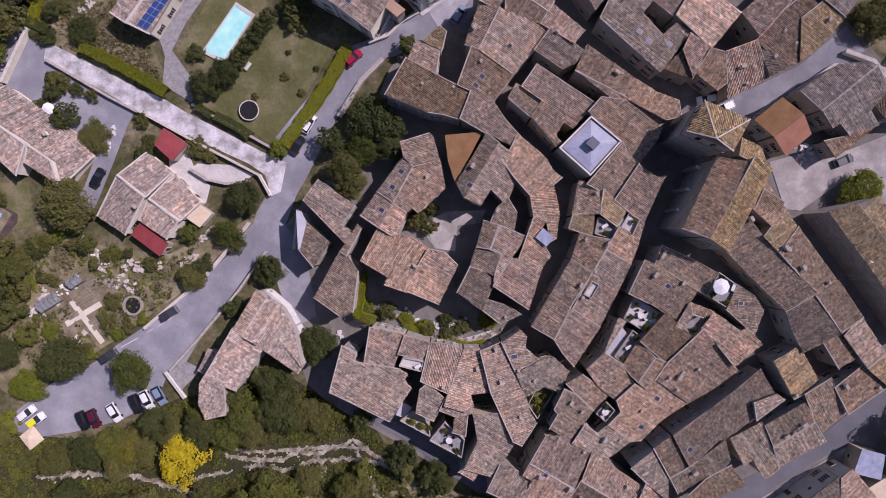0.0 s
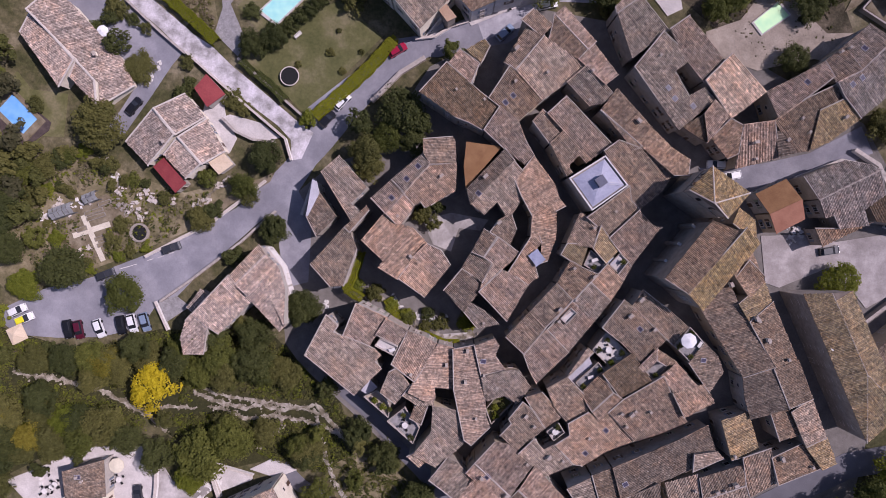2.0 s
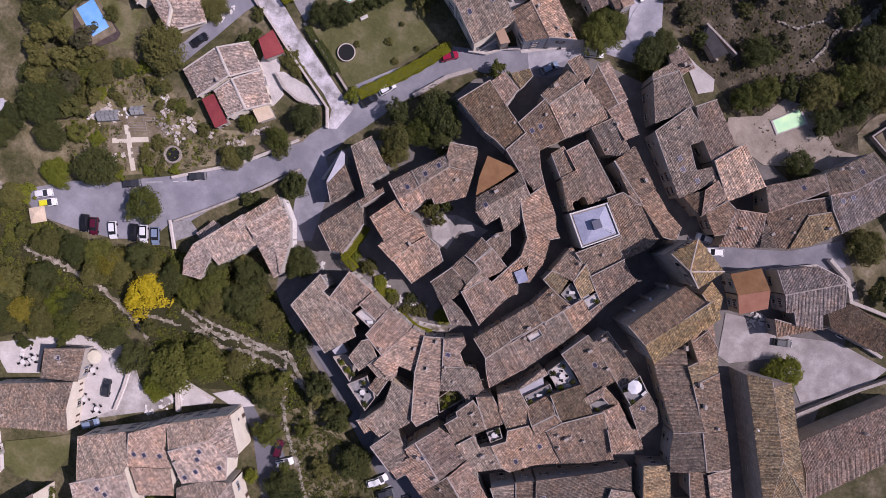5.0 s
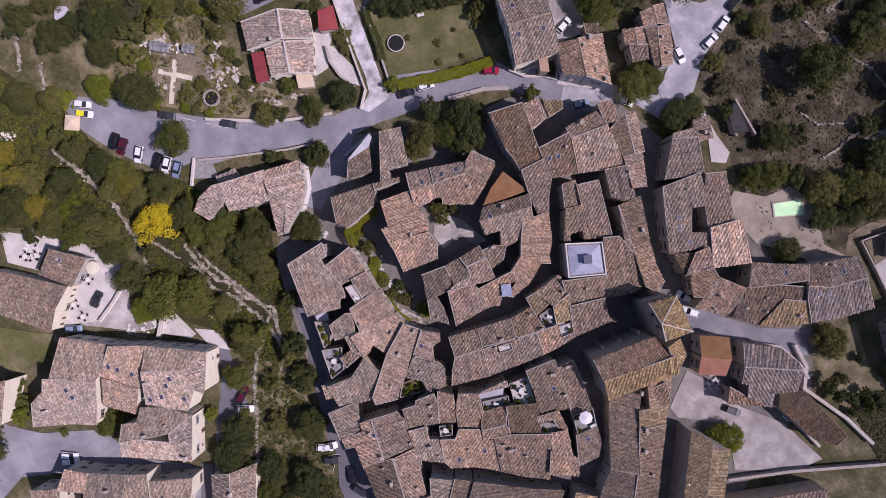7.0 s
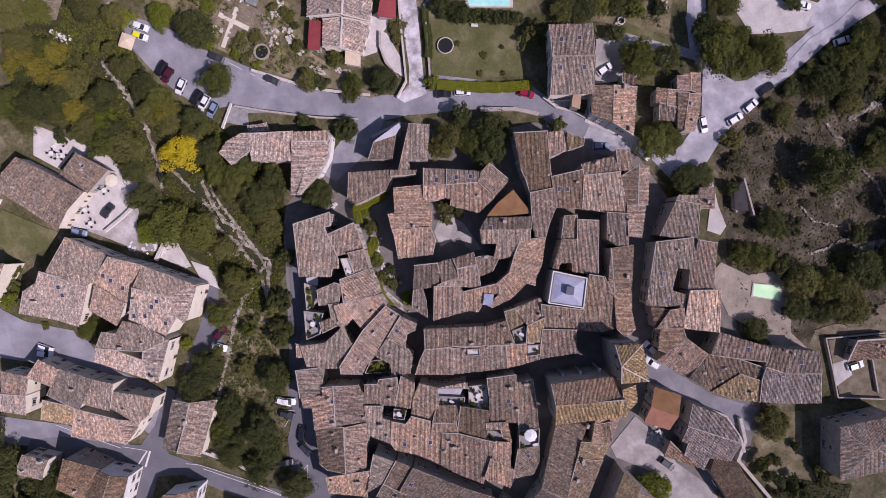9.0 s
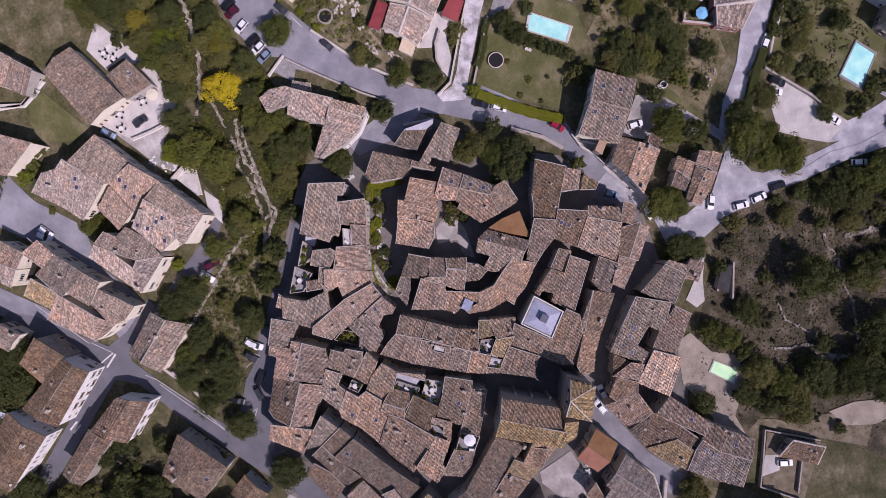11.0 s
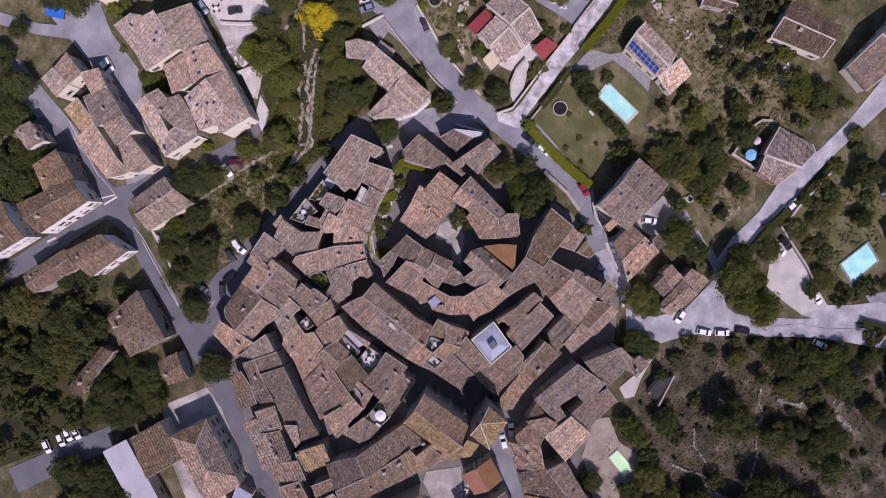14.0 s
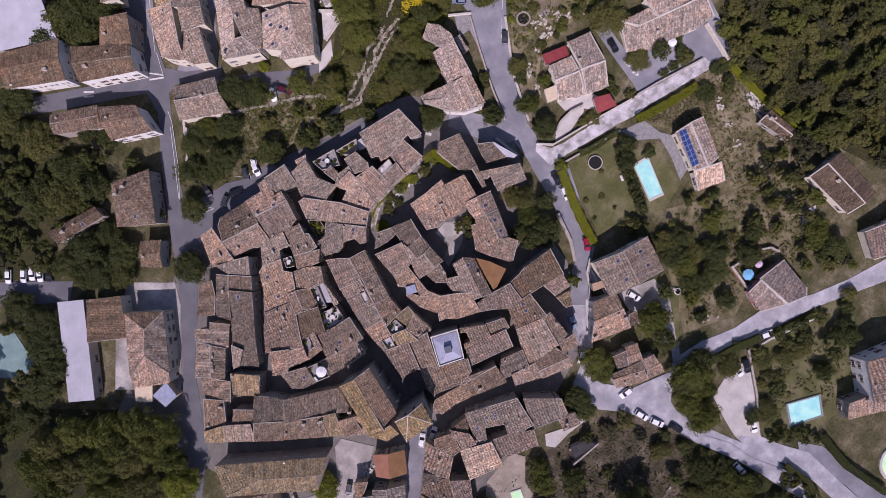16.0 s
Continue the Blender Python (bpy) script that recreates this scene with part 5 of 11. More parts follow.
patch("ravine_street", [(37.2, -68.0), (28.0, -67.6), (20.8, -64.0), (15.8, -59.1), (8.7, -55.6), (-0.7, -49.4), (-9.4, -42.9), (-16.2, -39.2), (-17.0, -35.7), (-7.0, -41.4), (1.9, -47.8), (9.9, -52.8), (27.6, -55.9), (42.3, -61.8)], "tarmac", 0.228, "dark grey tarmac of a street")
patch("round_lawn", [(-48.9, 64.5), (-50.6, 67.5), (-49.7, 70.9), (-46.7, 72.6), (-43.2, 71.2), (-41.7, 68.3), (-43.3, 65.0), (-46.4, 63.9)], "lawn", 0.227, "thin sun-dried lawn in a garden")
patch("villa_patio", [(-61.7, 85.1), (-65.6, 87.4), (-59.5, 89.7), (-58.5, 87.3)], "pale", 0.231, "pale crushed limestone between walls and gardens")
patch("rock_garden", [(-77.0, 43.4), (-81.0, 47.7), (-73.0, 59.0), (-68.7, 63.7), (-63.4, 60.8), (-68.3, 53.0)], "garden", 0.23, "stony dry ground of a rock garden")
patch("court_lane", [(-18.6, 59.8), (-20.9, 61.9), (-17.6, 67.6), (-11.0, 74.5), (-5.7, 78.6), (-4.5, 76.8), (-9.8, 72.5), (-14.8, 66.6), (-16.2, 61.3)], "dusty", 0.239, "dusty pale worn asphalt of a lane")
patch("small_lawn", [(-64.6, -99.9), (-65.6, -91.0), (-57.3, -85.6), (-55.1, -90.2), (-57.4, -98.1)], "lawn", 0.238, "thin sun-dried lawn in a garden")
patch("hedge_bed", [(-25.2, 60.0), (-21.7, 67.9), (-9.8, 75.6), (-6.9, 72.1), (-22.0, 59.6)], "lawn", 0.242, "thin sun-dried lawn in a garden")
patch("car_court", [(-22.4, 59.0), (-19.3, 66.4), (-9.2, 75.2), (-7.1, 73.1), (-8.8, 61.4), (-13.1, 52.2)], "gravel", 0.251, "grey gravel surface between walls and gardens")
patch("walled_yard", [(74.4, 67.0), (81.1, 80.0), (95.3, 71.1), (88.8, 61.5)], "soil", 0.25, "dry brown soil of a walled yard")
patch("yard_gravel", [(80.3, 64.7), (81.2, 68.5), (85.3, 67.3), (85.6, 62.3)], "pale", 0.257, "pale gravel in the corner of a walled yard")
patch("east_court", [(-14.8, 80.9), (-11.0, 84.0), (-4.8, 79.2), (0.8, 79.9), (5.9, 82.5), (8.8, 88.3), (9.1, 96.5), (7.1, 103.7), (7.3, 111.9), (5.7, 119.7), (5.8, 127.6), (9.5, 130.6), (10.8, 119.8), (12.2, 108.9), (12.7, 101.9), (12.0, 90.5), (12.9, 81.5), (13.6, 76.0), (13.5, 71.3), (15.3, 69.4), (17.0, 65.3), (18.0, 60.4), (16.1, 58.7), (12.2, 60.7), (11.8, 65.3), (12.1, 68.4), (-0.4, 76.9), (-5.4, 77.0)], "dusty", 0.283, "dusty pale worn asphalt of a lane")
patch("pit_floor", [(28.2, 71.2), (37.3, 68.8), (34.2, 65.2), (29.2, 67.0)], "scrubfloor", 0.252, "dark dry scrub litter between walls and gardens")
patch("slope_scrub", [(97.3, 37.0), (109.4, 52.0), (123.7, 36.9), (114.7, 30.5), (106.9, 32.7)], "ravinefloor", 0.25, "dark green undergrowth between walls and gardens")
patch("farm_lawn", [(-67.7, -98.8), (-70.2, -93.8), (-59.7, -86.6), (-57.1, -84.5), (-55.0, -90.1), (-57.8, -99.2)], "lawn", 0.27, "thin sun-dried lawn in a garden")
patch("plot_soil", [(-124.0, -51.7), (-116.0, -42.4), (-109.1, -47.5), (-103.1, -54.7), (-110.2, -64.0)], "soil", 0.26, "dry brown garden soil between walls and gardens")
patch("lane_track", [(-53.9, -7.2), (-49.7, -2.5), (-42.5, 3.9), (-40.8, 5.1), (-41.4, 2.8), (-48.5, -3.7), (-52.7, -8.4)], "soil", 0.278, "dry brown garden soil between walls and gardens")

patch("wedge_terrace", [(-36.8, -65.7), (-40.9, -60.2), (-31.1, -60.5), (-30.9, -61.8)], "pale", 0.266, "pale paved terrace between a house and the ravine")
patch("ravine_landing", [(-32.0, -59.6), (-27.6, -56.1), (-21.8, -57.4), (-26.0, -60.1)], "pale", 0.266, "pale paved landing at the edge of the ravine")
patch("sports_court", [(99.3, -104.4), (92.8, -95.2), (97.2, -85.5), (103.3, -85.5), (110.5, -97.7)], "court", 0.262, "pale teal sports court between trees")
patch("street_terrace", [(-7.5, 46.3), (-1.8, 50.9), (4.8, 54.7), (5.7, 52.9), (-0.3, 49.3), (-6.4, 45.1)], "pale", 0.31, "pale paved terrace along a street")
patch("door_landing", [(-17.1, 40.9), (-12.9, 44.9), (-11.9, 43.4), (-15.6, 40.0)], "pale", 0.31, "pale stone landing before a house")
patch("sand_track", [(73.7, 84.3), (73.1, 91.4), (74.9, 100.5), (79.2, 101.8), (80.5, 95.1), (78.6, 87.6)], "sand", 0.29, "beige sandy track between trees")
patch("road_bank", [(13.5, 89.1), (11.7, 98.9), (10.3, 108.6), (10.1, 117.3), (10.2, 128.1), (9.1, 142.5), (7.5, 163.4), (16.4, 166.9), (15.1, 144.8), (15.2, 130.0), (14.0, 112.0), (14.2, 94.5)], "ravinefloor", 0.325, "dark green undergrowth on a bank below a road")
patch("far_scrub", [(13.7, 111.9), (14.9, 129.9), (14.9, 144.7), (16.2, 166.8), (40.4, 176.2), (56.6, 133.6), (38.5, 115.9)], "scrubfloor", 0.255, "dark dry scrub litter on a hillside")
patch("pool_deck", [(-103.7, 4.4), (-100.1, 9.3), (-91.0, 4.7), (-91.1, 2.9), (-96.6, -3.5), (-100.8, -0.5)], "deck", 0.262, "dark stained timber deck round a pool")
patch("parking_terrace", [(-60.6, -29.2), (-59.2, -28.1), (-56.0, -26.1), (-52.6, -27.7), (-57.2, -32.5)], "flags", 0.262, "grey stone flags of a terrace beside the car park")
patch("garden_path", [(-3.3, -21.9), (-2.1, -21.1), (2.1, -21.1), (5.9, -20.0), (9.0, -19.0), (9.2, -20.1), (5.3, -22.1), (1.0, -22.7), (-1.7, -22.7)], "pale", 0.262, "pale limestone path through a small walled garden")
patch("court_lawn", [(4.8, -17.5), (5.5, -15.0), (9.2, -17.4), (8.4, -18.6)], "lawn", 0.268, "small green lawn in a walled court")

# ---- garden and street walls ----
garden_wall("garden_wall", [(-64.2, -19.1), (-57.7, -13.6), (-52.3, -9.2), (-47.0, -3.1), (-42.3, 2.7)], 0.9, 0.5, WHITE, "white lime-washed low wall with a flat coping")
garden_wall("garden_wall", [(-84.1, 36.4), (-71.3, 28.9), (-65.2, 25.7)], 1.0, 0.4, STONE, "grey limestone low wall with a flat coping")
garden_wall("garden_wall", [(-64.9, 25.9), (-54.9, 20.4), (-46.7, 16.1), (-40.0, 12.6), (-37.7, 8.4)], 1.2, 0.4, WHITE, "white lime-washed low wall with a flat coping")
garden_wall("garden_wall", [(-53.7, 27.1), (-46.7, 23.3), (-34.9, 16.8)], 1.0, 0.4, STONE, "grey limestone low wall with a flat coping")
garden_wall("roadside_wall", [(-58.9, -27.9), (-53.5, -22.0), (-44.6, -11.4), (-38.7, -3.2)], 1.1, 0.35, STONE, "grey limestone low wall with a flat coping")
garden_wall("roadside_wall", [(-59.9, -28.3), (-56.0, -33.6)], 1.0, 0.4, WHITE, "white lime-washed low wall with a flat coping")
garden_wall("roadside_wall", [(-23.4, 24.7), (-18.8, 31.9), (-14.6, 36.0)], 1.2, 0.8, STONE, "grey limestone low wall with a flat coping")
garden_wall("terrace_wall", [(-54.2, 13.8), (-50.9, 11.7), (-46.8, 10.8), (-42.1, 11.4)], 1.2, 0.4, STONE, "grey limestone low wall with a flat coping")
garden_wall("gate_wall", [(-32.7, -2.5), (-31.8, 5.4)], 1.8, 0.5, WHITE, "white lime-washed low wall with a flat coping")
garden_wall("garden_wall", [(-93.0, 31.9), (-87.6, 42.7)], 1.6, 0.6, CREAM, "cream rendered low wall with a flat coping")
garden_wall("garden_wall", [(-50.4, -73.9), (-51.0, -68.1), (-52.4, -61.0)], 1.2, 0.5, WHITE, "white lime-washed low wall with a flat coping")
garden_wall("garden_wall", [(-37.0, -66.7), (-39.9, -61.8), (-39.2, -60.8)], 1.5, 0.6, WHITE, "white lime-washed low wall with a flat coping")
garden_wall("yard_wall", [(80.1, 79.4), (73.3, 66.3), (80.9, 63.5), (87.7, 60.8), (94.4, 70.4)], 1.3, 0.24, STONE, "grey limestone yard wall with a flat coping")
garden_wall("yard_wall", [(83.5, 73.6), (92.1, 70.0)], 1.2, 0.24, STONE, "grey limestone yard wall with a flat coping")
garden_wall("terrace_wall", [(-37.0, -65.7), (-41.1, -60.0), (-30.9, -60.5)], 1.0, 0.35, WHITE, "white lime-washed low wall with a flat coping")
garden_wall("garden_wall", [(13.0, -82.2), (18.9, -78.1), (24.9, -75.0)], 1.4, 0.6, WHITE, "white lime-washed low wall with a flat coping")
garden_wall("kerb_wall", [(11.7, -84.2), (20.3, -77.5)], 0.7, 0.6, WHITE, "white lime-washed low wall with a flat coping")
garden_wall("yard_wall", [(-17.3, 39.6), (-13.4, 41.0), (-10.5, 43.8), (-7.3, 45.6), (-10.1, 49.1)], 1.0, 0.4, WHITE, "white lime-washed low wall with a flat coping")
garden_wall("village_wall", [(-37.9, -11.0), (-33.9, -14.4), (-31.1, -19.5)], 4.0, 0.5, WHITE, "white lime-washed low wall with a flat coping")
garden_wall("garden_wall", [(-19.1, 93.3), (-9.1, 102.5), (-3.7, 106.5)], 1.2, 0.5, STONE, "grey limestone low wall with a flat coping")
garden_wall("garden_wall", [(-22.0, 95.4), (-31.3, 100.2), (-38.4, 105.4)], 1.0, 0.4, WHITE, "white lime-washed low wall with a flat coping")
garden_wall("street_wall", [(68.3, 28.7), (76.4, 34.3), (82.9, 34.4), (86.5, 33.4)], 1.6, 0.6, WHITE, "white lime-washed low wall with a flat coping")
garden_wall("gravel_wall", [(89.5, 2.2), (99.0, 13.9), (114.5, 30.7)], 1.6, 0.6, STONE, "grey limestone low wall with a flat coping")
garden_wall("terrace_wall", [(78.9, 37.1), (84.4, 35.1), (87.6, 30.9), (100.3, 32.5), (108.8, 32.3)], 1.5, 0.7, WHITE, "white lime-washed low wall with a flat coping")
garden_wall("terrace_wall", [(89.8, 24.0), (100.0, 23.1)], 1.3, 0.6, WHITE, "white lime-washed low wall with a flat coping")
garden_wall("garden_wall", [(-69.4, -110.0), (-68.0, -99.7), (-72.5, -92.6)], 1.2, 0.5, WHITE, "white lime-washed low wall with a flat coping")
garden_wall("terrace_wall", [(-37.2, 75.9), (-33.7, 84.3)], 1.5, 0.5, ROSE, "rose rendered low wall with a flat coping")
garden_wall("garden_wall", [(-37.3, 76.3), (-44.1, 78.5), (-48.0, 82.6), (-48.2, 85.2)], 1.4, 0.4, STONE, "grey limestone low wall with a flat coping")
garden_wall("retaining_wall", [(27.7, 70.6), (37.0, 67.7)], 1.8, 0.35, STONE, "grey limestone low wall with a flat coping")
garden_wall("farm_wall", [(-70.6, -109.7), (-67.9, -99.8), (-70.8, -95.0)], 1.2, 0.9, WHITE, "white lime-washed low wall with a flat coping")
garden_wall("retaining_wall", [(28.8, 66.6), (33.9, 64.6)], 1.4, 0.35, STONE, "grey limestone low wall with a flat coping")

# ---- houses: corners of the roof (low edge first), height of the eaves, roof, pitch, tile ----
slope_house([(-30.5, -2.5), (-28.9, 2.9), (-24.5, -1.2), (-27.7, -6.2)], -33, 7.2, 10, "d")
slope_house([(-30.4, -2.5), (-30.7, 5.1), (-29.7, 4.9), (-28.7, 2.7), (-30.0, -2.4)], -20, 7.6, 3, "w")
slope_house([(-28.8, 6.9), (-25.9, 10.9), (-19.4, 6.0), (-21.8, 2.1), (-19.7, 0.6), (-21.1, -1.4)], -33, 9.7, 11, "g")
slope_house([(-27.3, -12.0), (-22.2, -2.8), (-20.7, -3.7), (-18.5, -6.8), (-19.4, -14.6), (-22.1, -15.4)], 147, 9.1, 11, "d")
slope_house([(-22.1, -3.0), (-18.7, 2.3), (-17.9, 1.5), (-20.8, -3.8)], 147, 8.1, 9, "d")
slope_house([(-17.9, -4.7), (-14.6, 1.9), (-11.7, 0.2), (-8.4, 0.1), (-4.8, -2.4), (-6.8, -5.8), (-9.0, -10.8), (-13.3, -9.3), (-12.7, -7.8)], 57, 9.5, 9, "o", chimneys=[(-7.4, -5.7)])
slope_house([(-9.1, -10.6), (-6.9, -5.7), (-0.9, -9.2), (-2.9, -13.3)], -33, 8.9, 11, "o")
slope_house([(-6.9, -5.6), (-4.9, -2.4), (-1.7, -3.1), (0.8, -5.6), (-0.9, -9.3)], -33, 8.8, 11, "p")
slope_house([(-18.1, 4.0), (-14.7, 8.7), (-11.5, 6.3), (-14.4, 1.6)], 147, 9.2, 13, "p", skylights=[(-13.8, 5.0)], block=8)
slope_house([(-14.3, 1.6), (-11.7, 6.2), (-9.0, 4.5), (-10.9, 0.1), (-12.0, 0.1)], -33, 9.2, 13, "p", chimneys=[(-11.8, 1.7)], block=8)
slope_house([(-14.8, 8.6), (-9.5, 15.6), (-7.8, 13.4), (-11.6, 6.5)], 147, 9.4, 13, "g", skylights=[(-11.7, 9.4), (-10.0, 12.4)], block=10)
slope_house([(-11.6, 6.4), (-8.0, 12.9), (-2.6, 14.8), (-1.6, 9.4), (-6.9, 4.6), (-8.0, 5.5), (-9.1, 4.5)], -33, 9.3, 13, "o", chimneys=[(-5.0, 11.6)], block=10)
slope_house([(-10.2, 18.0), (-4.7, 19.9), (-3.8, 19.0), (-2.7, 14.7), (-7.8, 13.3), (-9.5, 15.1)], 16, 9.4, 11, "d")
slope_house([(-1.7, 19.6), (5.6, 20.3), (0.4, 10.1), (-1.1, 14.6)], -33, 7.6, 4, "c")
slope_house([(0.5, 10.2), (6.3, 19.9), (8.7, 17.9), (2.0, 7.3)], 147, 8.8, 13, "d", chimneys=[(3.7, 13.5)], skylights=[(3.1, 9.8)], block=14)
slope_house([(2.1, 7.4), (8.6, 17.8), (10.8, 16.3), (9.8, 14.1), (12.2, 12.0), (11.3, 8.5), (10.0, 6.3), (7.2, 9.1), (5.2, 5.8)], -33, 8.8, 12, "g", block=14)
slope_house([(-13.0, 26.7), (-9.0, 33.6), (-1.4, 29.8), (3.1, 27.9), (1.3, 22.4), (-2.1, 23.3), (-4.9, 23.6)], -33, 10.8, 10, "k", chimneys=[(-5.9, 28.9), (0.0, 28.4)])
slope_house([(-9.0, 33.4), (-7.1, 37.2), (-2.6, 35.0), (-3.4, 30.7)], 147, 10.2, 10, "p")
slope_house([(-6.2, 38.8), (-2.8, 41.8), (-1.4, 40.6), (-2.4, 36.7)], 147, 4.5, 8, "y")
slope_house([(2.1, 36.5), (5.0, 44.9), (8.8, 43.1), (4.8, 35.4)], 147, 9.6, 13, "d", chimneys=[(4.0, 39.7)], block=19)
slope_house([(3.5, 45.3), (5.4, 48.1), (10.0, 46.1), (8.4, 43.2)], -33, 9.6, 10, "d", block=19)
slope_house([(0.7, 28.8), (3.4, 36.1), (7.5, 33.7), (11.4, 31.1), (7.5, 25.9), (4.1, 27.4)], -33, 9.7, 11, "b", chimneys=[(5.2, 33.2)], skylights=[(5.4, 30.5), (4.2, 28.8)])
slope_house([(4.7, 35.4), (8.7, 43.2), (14.0, 41.3), (18.1, 39.8), (16.9, 37.1), (11.3, 31.1)], -33, 9.9, 12, "g", chimneys=[(11.1, 36.5)])
slope_house([(9.8, 42.7), (9.9, 45.9), (9.7, 48.1), (17.8, 42.7), (16.6, 40.6), (13.9, 41.2)], -123, 9.1, 12, "b", block=23)
slope_house([(9.8, 48.0), (11.4, 50.4), (19.2, 44.8), (18.0, 42.7)], 57, 9.0, 12, "p", block=23)
slope_house([(16.5, 40.6), (19.1, 44.7), (25.2, 39.5), (23.0, 36.8)], 57, 8.5, 11, "p", chimneys=[(19.8, 38.9)])
slope_house([(1.2, 22.5), (3.3, 27.9), (7.5, 26.1), (10.0, 22.6), (13.0, 19.5), (11.4, 17.6), (6.4, 19.7)], -33, 9.1, 11, "p")
slope_house([(10.3, 26.2), (11.8, 28.9), (17.2, 26.6), (14.8, 22.7)], -33, 9.6, 11, "d")
slope_house([(14.8, 22.8), (17.1, 26.2), (23.8, 21.6), (22.8, 20.6), (21.1, 21.8), (19.6, 19.3), (20.9, 18.2), (19.8, 17.1)], -33, 9.1, 9, "d")
slope_house([(12.8, 28.3), (15.7, 32.5), (27.5, 25.5), (23.6, 21.6)], -33, 10.0, 10, "p")
slope_house([(15.3, 35.5), (18.4, 39.7), (25.3, 35.8), (24.1, 33.6), (21.0, 32.1)], -33, 8.8, 10, "g", chimneys=[(20.7, 33.2)])
slope_house([(23.2, 31.6), (25.7, 37.1), (34.3, 30.9), (32.1, 26.8)], 57, 8.4, 11, "b", chimneys=[(31.3, 31.3)], block=31)
slope_house([(23.3, 31.7), (23.3, 31.7), (33.0, 26.4), (31.6, 25.3)], -123, 8.5, 9, "d", block=31)
slope_house([(32.0, 26.8), (34.2, 30.8), (39.1, 27.8), (43.4, 26.2), (43.7, 22.9), (40.6, 22.2)], 57, 8.3, 11, "b")
slope_house([(25.6, 23.7), (28.1, 26.5), (33.8, 26.0), (35.5, 25.1), (40.9, 22.4), (39.5, 18.6), (35.9, 14.0), (33.4, 15.5), (32.4, 18.1)], -33, 9.1, 10, "d")
slope_house([(25.5, 10.0), (32.5, 18.2), (33.6, 15.4), (35.8, 14.1), (31.1, 7.2)], -33, 8.4, 10, "d", chimneys=[(31.0, 12.5)])
slope_house([(30.9, 7.0), (35.6, 13.9), (39.9, 11.3), (41.2, 12.1), (36.9, 2.3)], -33, 8.1, 12, "p")
slope_house([(22.8, 3.9), (24.2, 10.9), (28.8, 9.2), (28.2, 4.3)], 147, 8.4, 12, "d", chimneys=[(27.5, 8.3)], block=37)
slope_house([(28.1, 4.3), (28.7, 9.0), (33.6, 4.9), (31.7, 1.8)], -33, 8.5, 12, "y", block=37)
slope_house([(22.2, 1.5), (22.9, 4.0), (25.7, 4.6), (27.3, 4.4), (27.0, 0.0), (24.5, 0.7)], -33, 8.0, 10, "y")
slope_house([(15.1, -17.5), (18.8, -11.3), (22.5, -13.8), (19.4, -19.9)], 147, 8.7, 13, "d", block=40)
slope_house([(18.7, -11.4), (22.8, -4.3), (26.6, -6.9), (22.3, -13.8)], 147, 8.7, 13, "d", chimneys=[(24.4, -9.3)], block=41)
slope_house([(22.8, -4.4), (24.5, 0.8), (26.9, 0.0), (30.4, -0.7), (26.6, -7.0)], 147, 8.7, 13, "b", chimneys=[(25.5, -0.6), (29.6, -1.3)], block=42)
slope_house([(19.3, -19.9), (22.8, -13.9), (28.5, -17.7), (23.5, -25.5), (21.1, -22.7)], -33, 8.7, 13, "p", block=40)
slope_house([(22.8, -14.0), (26.4, -7.1), (32.2, -10.1), (28.4, -17.7)], -33, 8.8, 13, "p", chimneys=[(24.7, -11.7)], block=41)
slope_house([(26.7, -7.3), (29.1, -2.6), (34.4, -5.4), (32.2, -10.2)], -33, 8.7, 13, "g", chimneys=[(27.2, -6.8)], block=42)
slope_house([(29.3, -2.5), (31.7, 1.9), (36.0, -1.1), (34.4, -5.5)], -33, 8.6, 13, "o", block=42)
slope_house([(34.4, -0.1), (35.9, 3.2), (36.8, 2.3), (35.9, -1.1)], -33, 7.6, 10, "p")
slope_house([(0.6, -10.9), (3.2, -5.8), (6.2, -6.9), (8.4, -8.5), (5.5, -14.5)], -33, 8.5, 10, "d")
slope_house([(5.5, -14.4), (6.4, -12.3), (10.0, -13.4), (13.5, -15.4), (9.2, -17.3)], -33, 7.0, 9, "g", chimneys=[(10.2, -15.8)])
slope_house([(3.1, -5.9), (4.4, -1.9), (6.9, -2.5), (9.0, -3.3), (7.9, -7.6), (5.0, -6.6)], 147, 8.5, 11, "d", block=50)
slope_house([(4.4, -2.1), (5.8, 3.1), (8.7, 2.2), (7.0, -2.5)], 147, 8.5, 11, "d", block=51)
slope_house([(7.1, -2.6), (9.0, 2.1), (14.2, -0.1), (11.3, -4.1), (9.0, -3.3)], -33, 8.6, 12, "p", block=51)
slope_house([(7.1, 2.7), (8.2, 5.4), (10.5, 7.4), (12.3, 4.5), (11.7, 0.8), (11.6, 0.9)], -33, 8.3, 9, "d", chimneys=[(8.5, 5.0)])
slope_house([(7.6, -9.6), (11.2, -4.1), (14.4, -4.9), (17.3, -6.1), (14.7, -14.4)], -33, 8.4, 12, "p")
slope_house([(7.8, -7.6), (9.2, -3.4), (11.2, -4.0), (7.6, -9.5)], -33, 8.5, 9, "g", block=50)
slope_house([(12.5, -4.6), (15.4, 3.7), (17.1, 4.2), (17.9, 3.0), (16.5, 0.3), (18.9, -4.0), (17.1, -6.1)], -33, 8.2, 10, "o")
slope_house([(15.4, 3.6), (14.7, 7.9), (19.4, 9.9), (20.6, 4.6), (19.9, -0.4), (18.7, -1.1), (17.8, 3.0), (17.1, 4.0)], 4, 8.3, 11, "o")
slope_house([(9.6, 14.1), (12.4, 20.0), (17.8, 15.5), (19.4, 12.8), (21.1, 11.4), (19.3, 9.9), (14.7, 7.8), (11.8, 11.1)], 45, 8.3, 11, "o")
